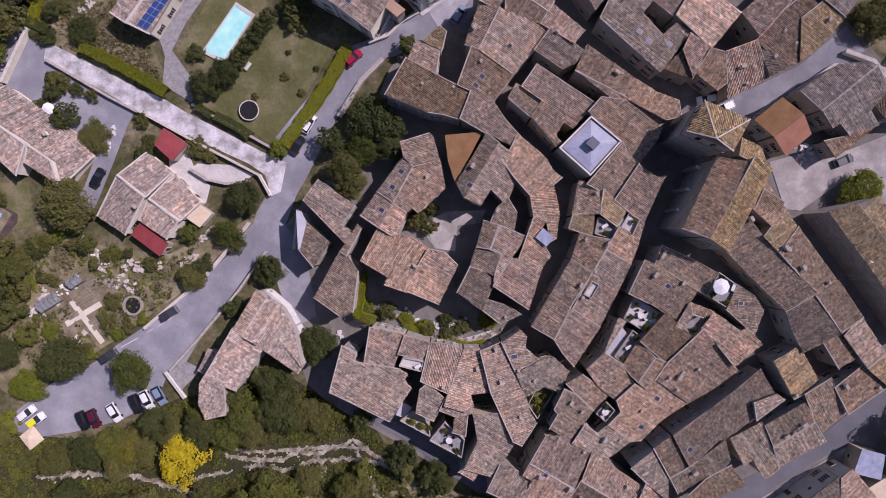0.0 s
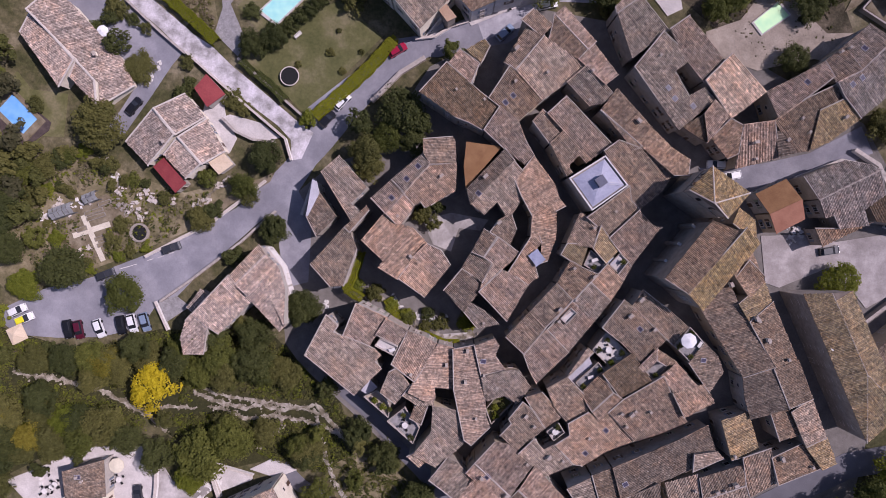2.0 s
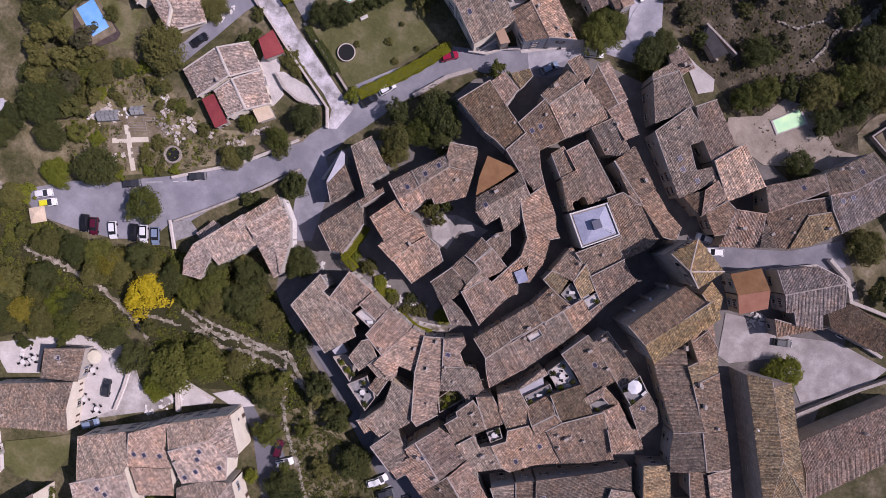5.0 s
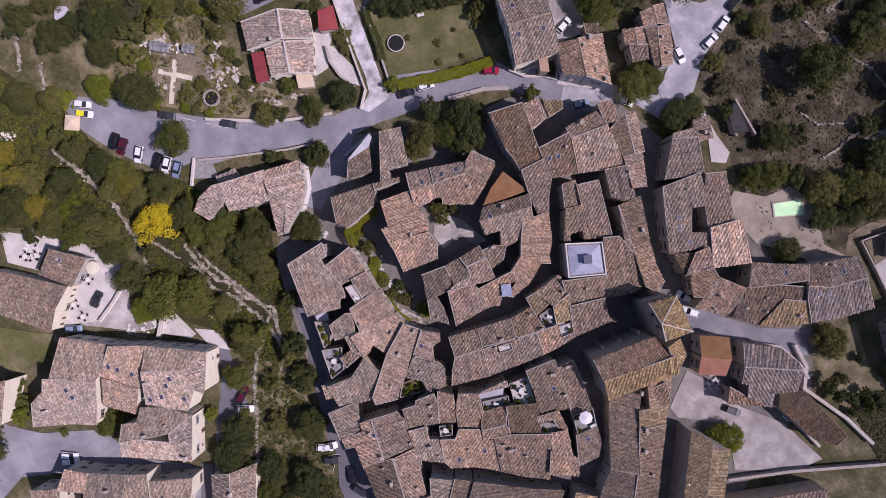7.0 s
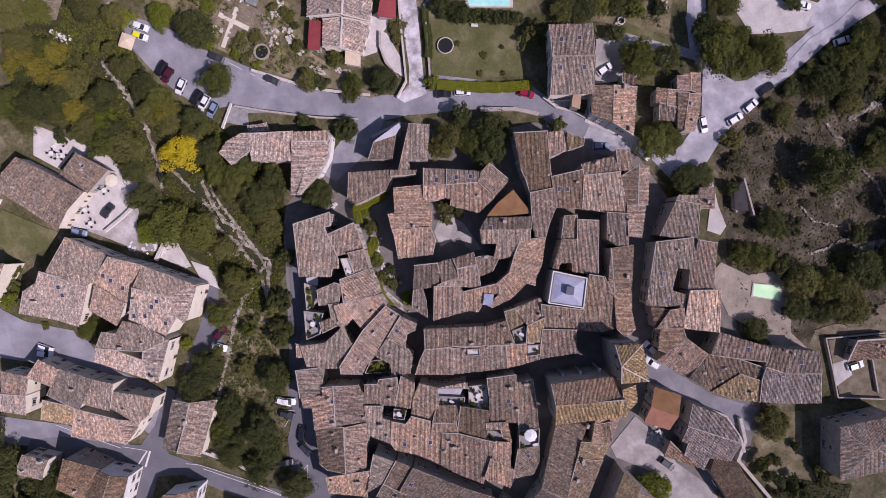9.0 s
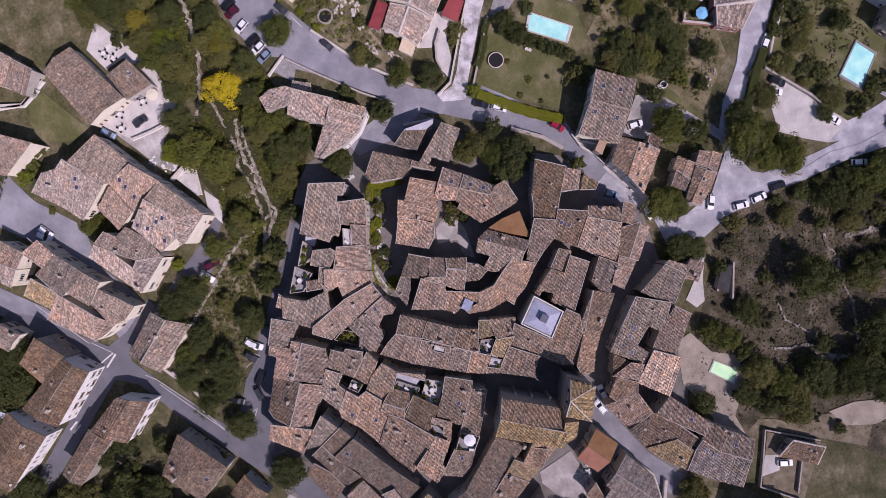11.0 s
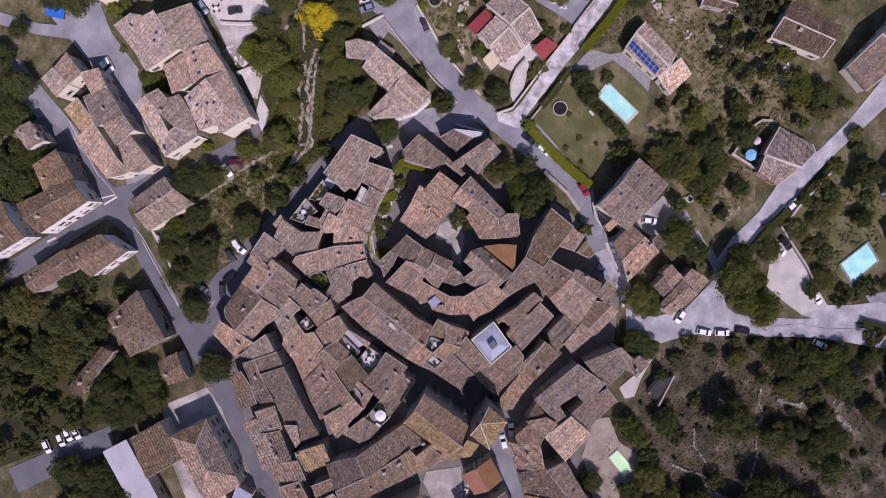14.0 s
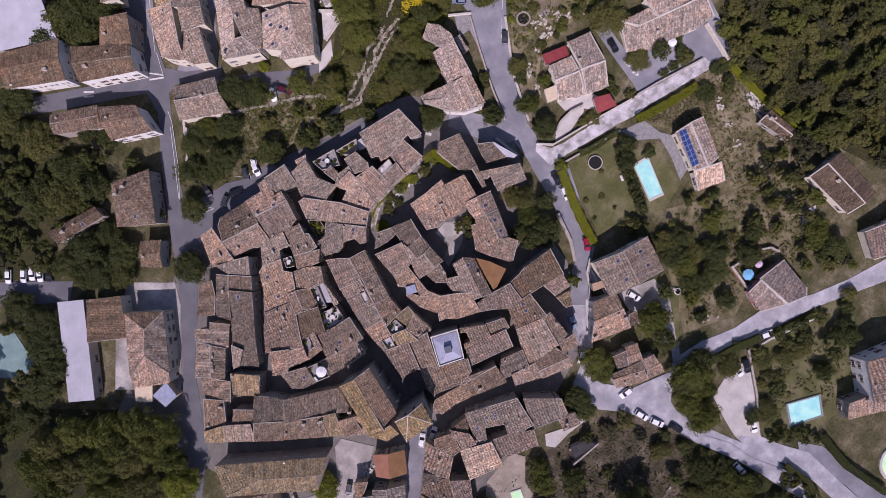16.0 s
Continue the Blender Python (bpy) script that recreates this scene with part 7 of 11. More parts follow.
slope_house([(-65.0, 42.3), (-68.6, 44.7), (-61.2, 54.5), (-57.2, 53.2)], 143, 5.4, 13, "l", wall=CREAM, villa=True, block=178)
slope_house([(-54.0, 50.9), (-60.3, 55.9), (-56.6, 59.9), (-50.3, 55.2)], 32, 4.6, 10, "q", wall=CREAM, villa=True)
slope_house([(-37.9, 83.1), (-46.5, 87.0), (-43.0, 96.5), (-40.9, 97.5), (-36.0, 93.6)], 175, 5.0, 13, "l", wall=ROSE, villa=True, block=181)
slope_house([(-37.7, 83.5), (-35.7, 93.5), (-30.2, 89.0), (-33.0, 82.9)], -5, 5.0, 13, "l", wall=ROSE, villa=True, block=181)
slope_house([(76.1, -86.5), (71.3, -80.2), (94.7, -62.0), (99.5, -68.3)], -58, 5.2, 2, "w")
slope_house([(70.7, -79.2), (64.2, -71.1), (73.5, -63.0), (81.3, -72.6)], -58, 6.2, 4, "k", wall=CREAM)
slope_house([(67.5, -67.3), (60.9, -57.7), (68.0, -59.1)], -148, 8.5, 15, "k", wall=CREAM, block=188)
slope_house([(61.0, -57.7), (75.3, -46.8), (74.3, -55.4), (68.0, -59.2)], 122, 8.5, 15, "g", wall=CREAM, block=188)
slope_house([(67.6, -67.2), (67.9, -59.4), (74.3, -55.3), (82.1, -55.9), (82.5, -55.9)], -58, 8.5, 15, "p", wall=CREAM, block=188)
slope_house([(74.4, -55.1), (75.3, -47.0), (78.1, -45.5), (85.4, -54.0), (82.4, -55.8)], 32, 8.4, 15, "p", wall=CREAM, block=188)
slope_house([(85.3, -54.1), (81.8, -50.0), (86.2, -47.4), (88.8, -51.6)], 32, 5.0, 3, "e")
slope_house([(84.8, -48.4), (79.1, -46.9), (81.0, -42.2), (85.8, -43.4)], 32, 5.0, 6, "u")
slope_house([(-30.7, 48.7), (-25.1, 57.7), (-17.9, 53.3), (-23.4, 44.6)], 147, 9.5, 15, "g", skylights=[(-25.8, 48.9), (-23.7, 52.8)], wall=CREAM, block=193)
slope_house([(-23.4, 44.8), (-18.0, 53.4), (-10.6, 48.8), (-16.2, 39.8)], -33, 9.5, 15, "g", skylights=[(-20.2, 45.0), (-17.1, 49.8)], wall=CREAM, block=193)
slope_house([(-12.5, 49.8), (-9.6, 53.8), (-2.2, 48.5), (-6.6, 45.7)], -123, 8.1, 13, "b", wall=WHITE, block=195)
slope_house([(-9.7, 53.7), (-6.3, 58.7), (3.3, 51.5), (-2.3, 48.6)], 57, 8.1, 13, "o", chimneys=[(-7.8, 55.7), (-7.6, 53.4), (-1.6, 51.4), (1.4, 51.4)], wall=WHITE, block=195)
slope_house([(-11.3, 58.2), (-9.0, 60.3), (-6.4, 58.4), (-9.2, 56.7)], 147, 5.7, 9, "b")
slope_house([(-13.3, 44.7), (-12.1, 46.4), (-9.4, 44.3), (-11.1, 42.9)], -33, 6.2, 4, "f")
slope_house([(-3.4, 68.9), (-1.9, 71.8), (1.7, 69.5), (0.1, 66.9)], -123, 5.9, 13, "p", block=199)
slope_house([(-2.0, 71.7), (-0.6, 74.0), (3.8, 71.4), (1.6, 69.4)], 57, 5.9, 13, "o", block=199)
slope_house([(-3.6, 63.2), (-1.6, 65.2), (1.6, 62.8), (-0.6, 61.0)], -123, 5.8, 13, "b", block=201)
slope_house([(-1.7, 65.1), (-0.2, 67.2), (3.3, 64.8), (1.5, 62.7)], 57, 5.8, 13, "o", block=201)
slope_house([(0.4, 66.6), (1.9, 68.8), (9.0, 62.7), (7.6, 61.9)], -123, 6.3, 13, "b", block=203)
slope_house([(2.0, 68.6), (3.7, 71.5), (7.4, 68.4), (10.7, 64.9), (9.0, 62.7)], 57, 6.3, 13, "o", chimneys=[(4.5, 67.6), (8.0, 65.9)], block=203)
slope_house([(-0.0, 61.6), (3.4, 64.7), (6.4, 63.1), (3.4, 59.5)], -33, 5.6, 10, "p")
slope_house([(-52.2, -27.4), (-50.2, -23.0), (-48.3, -23.7), (-50.4, -28.2)], 141, 3.2, 9, "l")
# added lid, no building: the pit's darkness is in its near-black colour
slope_house([(28.8, 66.5), (28.0, 70.0), (35.2, 66.9), (32.9, 64.0)], 57, 2.6, 4, "a")
house([(31.9, 2.2), (33.0, 1.6), (33.9, 2.9), (32.8, 3.5)], 6.8, "mono", 3.0, "w")
house([(26.7, 55.2), (22.9, 58.8), (24.8, 61.5), (29.3, 58.6)], 5.3, "mono", 12.0, "p")
house([(58.4, 22.6), (63.8, 27.0), (67.4, 23.5), (61.7, 19.1)], 6.0, "mono", 12.0, "c")
house([(69.5, 19.8), (64.5, 15.6), (61.8, 19.1), (67.5, 23.5)], 6.0, "mono", 12.0, "t")
house([(-47.8, -124.4), (-47.8, -119.1), (-44.0, -118.8), (-44.3, -124.3)], 1.0, "mono", 3.0, "v")
house([(-106.9, -26.1), (-103.7, -23.4), (-106.5, -21.5), (-108.8, -23.2)], 2.6, "mono", 5.0, "w")
house([(70.7, 4.7), (90.1, -21.5), (95.7, -13.6), (80.0, 7.5)], 9.5, "half-hip", 17, "y")
house([(89.8, -3.2), (105.1, 16.2), (112.8, 7.5), (98.0, -14.1)], 6, "gable", 16, "p")
house([(101.1, 47.6), (106.4, 61.8), (94.9, 67.8), (90.1, 54.6)], 8.5, "hip", 16, "g", wall=STONE)
house([(-76.4, 59.4), (-75.9, 68.8), (-79.6, 69.8), (-80.9, 60.4)], 3.2, "gable", 17, "k", True)
house([(-70.3, 79.7), (-66.9, 94.6), (-76.3, 98.3), (-80.8, 83.3)], 4, "gable", 15, "k", True)
house([(-65.1, 101.6), (-59.8, 108.0), (-77.0, 121.6), (-84.2, 114.0)], 4, "gable", 15, "p", True)
house([(-33.2, 119.3), (-24.2, 127.5), (-35.3, 137.5), (-43.5, 126.7)], 8.5, "gable", 16, "p", wall=WHITE)
house([(-16.7, 125.9), (-25.3, 134.2), (-30.2, 130.0), (-20.7, 122.9)], 5.1, "mono", 12.8, "p")
house([(29.6, -23.6), (31.1, -24.9), (34.2, -19.3), (32.8, -17.3)], 5.5, "mono", 2.0, "w")
house([(-11.6, -35.7), (-9.9, -36.4), (-8.3, -34.2), (-10.2, -33.0)], 5.0, "mono", 3.0, "w")
house([(17.9, -2.0), (19.4, -0.2), (17.2, 1.6), (15.7, -0.2)], 8.3, "mono", 4.0, "u")
house([(80.4, 67.2), (85.3, 76.3), (80.9, 79.0), (76.8, 71.5)], 2.8, "mono", 12.0, "b", True)
house([(17.5, -112.0), (6.0, -99.6), (0.5, -105.2), (10.3, -119.4)], 8, "gable", 17, "k", wall=WHITE)
house([(6.2, -112.2), (0.4, -104.7), (-6.6, -109.6), (-1.2, -115.3)], 7.7, "mono", 13.6, "k")
house([(30.4, -129.5), (19.0, -116.0), (9.9, -123.9), (22.5, -136.1)], 7.5, "gable", 17, "k", wall=WHITE)
house([(25.5, -140.6), (10.3, -124.8), (2.4, -134.8), (8.7, -152.0)], 7.0, "mono", 2.0, "w")
house([(34.3, -111.4), (25.0, -100.1), (20.4, -104.9), (30.0, -115.2)], 7, "gable", 17, "b")
house([(27.0, -96.2), (18.1, -87.1), (14.5, -95.4), (20.9, -104.5)], 7, "gable", 17, "b", wall=WHITE)
house([(47.1, -81.5), (40.4, -72.5), (28.3, -82.5), (37.4, -89.6)], 7.5, "hip", 18, "b")
house([(53.9, -70.7), (51.0, -65.1), (44.2, -69.8), (47.9, -74.8)], 5, "gable", 17, "k")
house([(61.6, -95.5), (47.4, -88.3), (46.4, -91.8), (60.4, -99.8)], 4.2, "gable", 17, "k")
house([(-9.8, -124.1), (-5.1, -119.4), (-8.5, -115.4), (-13.3, -120.3)], 6.5, "gable", 17, "g", wall=CREAM)
house([(-72.7, -89.1), (-55.9, -81.5), (-60.2, -70.7), (-77.0, -80.4)], 5.5, "gable", 16, "d", wall=CREAM)
house([(-59.8, -70.7), (-61.9, -63.0), (-69.2, -66.7), (-66.9, -73.1)], 4.3, "mono", 12.0, "d")
house([(-76.6, -107.5), (-72.3, -100.8), (-78.1, -95.3), (-86.3, -103.5)], 4.7, "mono", 12.0, "p")
house([(-72.3, -100.1), (-68.6, -96.3), (-74.2, -91.5), (-78.4, -95.9)], 4.5, "mono", 12.0, "p")
house([(-54.8, -113.6), (-49.6, -106.8), (-55.3, -96.3), (-62.6, -108.4)], 5.7, "mono", 12.0, "p", wall=CREAM)


def roofed_tower(quad, eave, apex, rise):
    """The church tower: stone shaft with bell openings, string courses and a lopsided tiled pyramid."""
    root = tagged(new("church_tower"), "square stone church tower with a tiled pyramid roof", "tower")
    mx, my = (sum(p[k] for p in quad) / 4 for k in (0, 1))
    root.location = (mx, my, 0)
    loc = [(x - mx, y - my) for x, y in quad]
    bm = bmesh.new()
    low = [bm.verts.new((x * 0.93, y * 0.93, -0.3)) for x, y in loc]
    high = [bm.verts.new((x * 0.93, y * 0.93, eave)) for x, y in loc]
    for i in range(4):
        bm.faces.new((low[i], low[(i + 1) % 4], high[(i + 1) % 4], high[i]))
    bm.faces.new(high)
    part("shaft", bm, STONE, root)
    top = (apex[0] - mx, apex[1] - my, eave + rise)
    rng = random.Random(2)
    acc, rows = ([], [], [], []), ([], [], [], [])
    ridge = bmesh.new()
    for i in range(4):
        a, b = (*loc[i], eave), (*loc[(i + 1) % 4], eave)
        slab(a, b, top, top, acc)
        tile_rows(a, b, top, top, rng, rows, True)
        ridge_line(ridge, a, top, 0.3)
    deck = child("roof", mesh_of("roof", acc[0], acc[1], [UNDER]), root)
    tagged(child("tiling", mesh_of("tiling", rows[0], rows[1], [TILES["n"]], None, rows[2]), deck), kind="stuff")
    part("ridge_tiles", ridge, MORTAR, root)
    for z in (eave - 4.2, eave - 0.5):
        bm = bmesh.new()
        ring = [[bm.verts.new((x * k, y * k, z + dz)) for x, y in loc] for k, dz in ((0.9, 0), (0.97, 0), (0.97, 0.25), (0.9, 0.25))]
        for r0, r1 in zip(ring, ring[1:]):
            for i in range(4):
                bm.faces.new((r0[i], r0[(i + 1) % 4], r1[(i + 1) % 4], r1[i]))
        part("string_course", bm, STONE, root)
    for i in range(4):
        p, q = Vector((*loc[i], 0)) * 0.93, Vector((*loc[(i + 1) % 4], 0)) * 0.93
        d = (q - p).normalized()
        out = Vector((d.y, -d.x, 0))
        if out.dot(p + q) < 0:
            out = -out
        for s in (0.32, 0.68):
            bm = bmesh.new()
            box(bm, p + (q - p) * s + Vector((0, 0, eave - 2.2)) + out * 0.02, (0.8, 0.12, 1.9), math.atan2(d.y, d.x), 0.05)
            part("bell_opening", bm, GLASS, root, "dark louvred bell opening")

roofed_tower([(41.4, 18.7), (49.7, 15.1), (52.6, 20.7), (44.6, 24.1)], 16.5, (45.4, 16.9), 3.0)
PLOTS.append(([(41.4, 18.7), (49.7, 15.1), (52.6, 20.7), (44.6, 24.1)], 16.5))


def pavilion(quad, eave):
    """A square building with a white parapet, a low white pyramid roof and a block on its top."""
    root = tagged(new("square_building"), "square stone building with a white sheet pyramid roof and pale parapet", "building")
    mx, my = (sum(p[k] for p in quad) / 4 for k in (0, 1))
    root.location = (mx, my, 0)
    loc = [Vector((x - mx, y - my, 0)) for x, y in quad]
    bm = bmesh.new()
    low, high = [bm.verts.new(p + Vector((0, 0, -0.3))) for p in loc], [bm.verts.new(p + Vector((0, 0, eave))) for p in loc]
    for i in range(4):
        bm.faces.new((low[i], low[(i + 1) % 4], high[(i + 1) % 4], high[i]))
    bm.faces.new(high)
    part("wall", bm, STONE, root)
    for i in range(4):
        p, q = loc[i], loc[(i + 1) % 4]
        d = q - p
        bm = bmesh.new()
        box(bm, (p + q) / 2 * 0.965 + Vector((0, 0, eave + 0.2 + i * 0.004)), (d.length * 0.985, 0.28, 0.5), math.atan2(d.y, d.x), 0.04)
        part("parapet", bm, WHITE, root)
    bm = bmesh.new()
    base = [bm.verts.new(p * 0.86 + Vector((0, 0, eave + 0.12))) for p in loc]
    foot = [bm.verts.new(p * 0.86 + Vector((0, 0, eave - 0.1))) for p in loc]
    tip = bm.verts.new((0, 0, eave + 1.0))
    for i in range(4):
        bm.faces.new((base[i], base[(i + 1) % 4], tip))
        bm.faces.new((foot[i], foot[(i + 1) % 4], base[(i + 1) % 4], base[i]))
    roof = part("roof", bm, PALE_SHEET, root, "white lacquered sheet roof")
    bm = bmesh.new()
    d = loc[1] - loc[0]
    box(bm, (0.1, 0.15, eave + 1.1), (1.9, 1.8, 1.5), math.atan2(d.y, d.x), 0.05)
    part("roof_block", bm, ROOF_BLOCK, root, "dark glazed lantern block")
    bm = bmesh.new()
    box(bm, (0.1, 0.15, eave + 1.9), (2.0, 1.9, 0.12), math.atan2(d.y, d.x), 0.03)
    part("block_lid", bm, ROOF_BLOCK, root)
    bm = bmesh.new()
    for k in (-0.2, 0.2):
        e = loc[2] * 0.82
        box(bm, (e * 0.55 + Vector((-e.y, e.x, 0)).normalized() * k) + Vector((0, 0, eave + 0.62)), (e.length * 0.75, 0.06, 0.06), math.atan2(e.y, e.x))
    part("ladder", bm, STEEL, root)


PALE_SHEET = surface("pale_lacquered_sheet", [(0.3, (0.30, 0.31, 0.41)), (0.7, (0.38, 0.39, 0.50))], 0.4, 3, 0.5)
ROOF_BLOCK = plain("lantern_glazing", (0.12, 0.12, 0.16), 0.3)

pavilion([(19.9, 16.7), (25.9, 11.4), (31.8, 18.0), (26.0, 22.8)], 9.5)
PLOTS.append(([(19.9, 16.7), (25.9, 11.4), (31.8, 18.0), (26.0, 22.8)], 9.5))


def buttress(x, y, turn, height):
    root = tagged(new("buttress"), "stepped stone buttress against the church wall", "buttress", "church buttresses")
    root.matrix_basis = Matrix.Translation((x, y, 0)) @ Matrix.Rotation(turn, 4, "Z")
    bm = bmesh.new()
    box(bm, (0, 0, height / 2 - 0.15), (0.7, 1.1, height + 0.3), 0, 0.05, taper=0.82)
    part("masonry", bm, STONE, root)
    bm = bmesh.new()
    box(bm, (0, 0, height + 0.06), (0.6, 0.95, 0.14), 0, 0.04)
    part("cap_stone", bm, WHITE, root)


buttress(47.1, 13.2, 1.13, 7.5)
buttress(45.2, 9.0, 1.13, 7.5)
buttress(43.4, 5.0, 1.13, 7.5)


def pool(quad, water, label, copes="pale", rim=1.11):
    """A swimming pool: a coping of slabs round a sunken sheet of water."""
    root = tagged(new("swimming_pool"), label, "pool")
    mx, my = (sum(p[k] for p in quad) / len(quad) for k in (0, 1))
    root.location = (mx, my, 0.2)
    loc = [Vector((x - mx, y - my, 0)) for x, y in quad]
    bm = bmesh.new()
    bm.faces.new([bm.verts.new(p + Vector((0, 0, 0.16))) for p in loc])
    part("water", bm, water, root)
    n = len(loc)
    bm = bmesh.new()
    rings = [[bm.verts.new(p * k + Vector((0, 0, z))) for p in loc] for k, z in ((0.985, 0.05), (0.985, 0.26), (rim, 0.26), (rim + 0.02, -0.3))]
    for r0, r1 in zip(rings, rings[1:]):
        for i in range(n):
            bm.faces.new((r0[i], r0[(i + 1) % n], r1[(i + 1) % n], r1[i]))
    part("coping", bm, GROUND_MATS[copes], root)


def water(name, a, b):
    m, nodes, links, s = shader(name, 0.06)
    r = ramp(nodes, [(0.3, a), (0.7, b)])
    links.new(noise_at(nodes, links, 0.35, 2), r.inputs[0])
    links.new(r.outputs[0], s.inputs["Base Color"])
    bump(nodes, links, s, noise_at(nodes, links, 3.0, 2), 0.15, 0.03)
    return m


TURQUOISE, AZURE, MINT = water("turquoise_water", (0.26, 0.62, 0.62), (0.46, 0.78, 0.68)), water("azure_water", (0.14, 0.38, 0.76), (0.24, 0.50, 0.84)), water("mint_water", (0.44, 0.74, 0.44), (0.62, 0.84, 0.48))

pool([(-51.4, 38.3), (-44.9, 47.5), (-41.4, 45.2), (-47.3, 36.3)], TURQUOISE, "turquoise rectangular swimming pool with pale coping in a lawn")
pool([(-102.9, 4.8), (-100.5, 8.9), (-93.9, 4.7), (-96.3, 0.8)], AZURE, "bright blue rectangular swimming pool with a brown deck behind a villa", "soil", 1.4)
pool([(54.4, 56.9), (52.0, 58.9), (56.1, 64.2), (59.0, 62.0)], MINT, "small mint green swimming pool on a gravel terrace")
pool([(-11.6, 112.0), (-18.7, 118.3), (-14.2, 122.1), (-6.9, 116.3)], TURQUOISE, "turquoise swimming pool beside a villa garden", "flags")
pool([(-14.1 + 5.4 * math.cos(k * 0.3142), 149.4 + 5.4 * math.sin(k * 0.3142)) for k in range(20)], MINT, "round mint green swimming pool with a pale rim")


def torus(bm, r, t, z, seg=28, side=6):
    rings = []
    for i in range(seg):
        a = i * 6.2832 / seg
        rings.append([bm.verts.new(((r + t * math.cos(b * 6.2832 / side)) * math.cos(a), (r + t * math.cos(b * 6.2832 / side)) * math.sin(a), z + t * math.sin(b * 6.2832 / side))) for b in range(side)])
    for i in range(seg):
        r0, r1 = rings[i], rings[(i + 1) % seg]
        for b in range(side):
            bm.faces.new((r0[b], r0[(b + 1) % side], r1[(b + 1) % side], r1[b]))


def trampoline(x, y, r):
    root = tagged(new("trampoline"), "round black trampoline with a pale padded rim on the lawn", "trampoline")
    root.location = (x, y, 0.03)
    bm = bmesh.new()
    torus(bm, r, 0.13, 0.7)
    part("rim", bm, MORTAR, root, "pale padded rim")
    bm = bmesh.new()
    bmesh.ops.create_circle(bm, cap_ends=True, segments=28, radius=r - 0.08, matrix=Matrix.Translation((0, 0, 0.68)))
    part("mat", bm, RUBBER, root, "black jumping mat")
    for k in range(6):
        bm = bmesh.new()
        box(bm, (r * math.cos(k * 1.047), r * math.sin(k * 1.047), 0.33), (0.06, 0.06, 0.7))
        part("leg", bm, STEEL, root)


def stone_ring(x, y, r, height, mat, label, fill):
    root = tagged(new("stone_well"), label, "well")
    root.location = (x, y, 0.02)
    bm = bmesh.new()
    n = 24
    rings = [[bm.verts.new((k * math.cos(i * 6.2832 / n), k * math.sin(i * 6.2832 / n), z)) for i in range(n)] for k, z in ((r, -0.1), (r, height), (r * 0.8, height), (r * 0.8, 0.05))]
    for r0, r1 in zip(rings, rings[1:]):
        for i in range(n):
            bm.faces.new((r0[i], r0[(i + 1) % n], r1[(i + 1) % n], r1[i]))
    part("kerb", bm, mat, root)
    bm = bmesh.new()
    bmesh.ops.create_circle(bm, cap_ends=True, segments=n, radius=r * 0.82, matrix=Matrix.Translation((0, 0, 0.08)))
    part("bottom", bm, fill, root)


def parasol(x, y, z, r, colour, label):
    root = tagged(new("parasol"), label, "parasol")
    root.location = (x, y, z)
    cloth = plain("canvas_" + label.split()[0], colour, 0.8)
    bm = bmesh.new()
    tip = bm.verts.new((0, 0, 2.7))
    edge = [bm.verts.new((r * math.cos(k * 0.7854), r * math.sin(k * 0.7854), 2.15)) for k in range(8)]
    hem = [bm.verts.new((r * math.cos(k * 0.7854), r * math.sin(k * 0.7854), 1.98)) for k in range(8)]
    for k in range(8):
        bm.faces.new((edge[k], edge[(k + 1) % 8], tip))
        bm.faces.new((hem[k], hem[(k + 1) % 8], edge[(k + 1) % 8], edge[k]))
    part("canopy", bm, cloth, root)
    bm = bmesh.new()
    box(bm, (0, 0, 1.3), (0.06, 0.06, 2.7))
    part("pole", bm, STEEL, root)
    bm = bmesh.new()
    box(bm, (0, 0, 0.05), (0.5, 0.5, 0.1), 0, 0.03)
    part("base", bm, MORTAR, root)


def strip(name, p, q, width, z, mat, label, category="marking", kind="structure"):
    """A thin painted or laid strip on the ground."""
    bm = bmesh.new()
    box(bm, ((p[0] + q[0]) / 2, (p[1] + q[1]) / 2, z), (math.dist(p, q), width, 0.03), math.atan2(q[1] - p[1], q[0] - p[0]))
    me = bpy.data.meshes.new(name)
    bm.to_mesh(me)
    bm.free()
    me.materials.append(mat)
    return tagged(new(name, me), label, category, kind=kind)


def solar_panel(p, along, across, rows, columns, z, rise):
    """Blue panels in a frame each, laid on the slope of a roof."""
    cells = plain("solar_cells", (0.03, 0.06, 0.20), 0.2)
    a, c = Vector((*along, 0)) / rows, Vector((*across, rise)) / columns
    for i in range(rows):
        for j in range(columns):
            root = tagged(new("solar_panel"), "blue photovoltaic panel in an aluminium frame on a roof", "solar panel", "solar panels on the roof")
            root.location = Vector((*p, z)) + a * (i + 0.5) + c * (j + 0.5)
            for name, k, lift, mat in (("frame", 0.49, 0.0, STEEL), ("cell_sheet", 0.45, 0.03, cells)):
                bm = bmesh.new()
                top = [bm.verts.new(a * s * k + c * t * k + Vector((0, 0, 0.12 + lift))) for s, t in ((-1, -1), (1, -1), (1, 1), (-1, 1))]
                low = [bm.verts.new(v.co - Vector((0, 0, 0.05 + lift))) for v in top]
                bm.faces.new(top)
                for q in range(4):
                    bm.faces.new((top[q], low[q], low[(q + 1) % 4], top[(q + 1) % 4]))
                part(name, bm, mat, root)


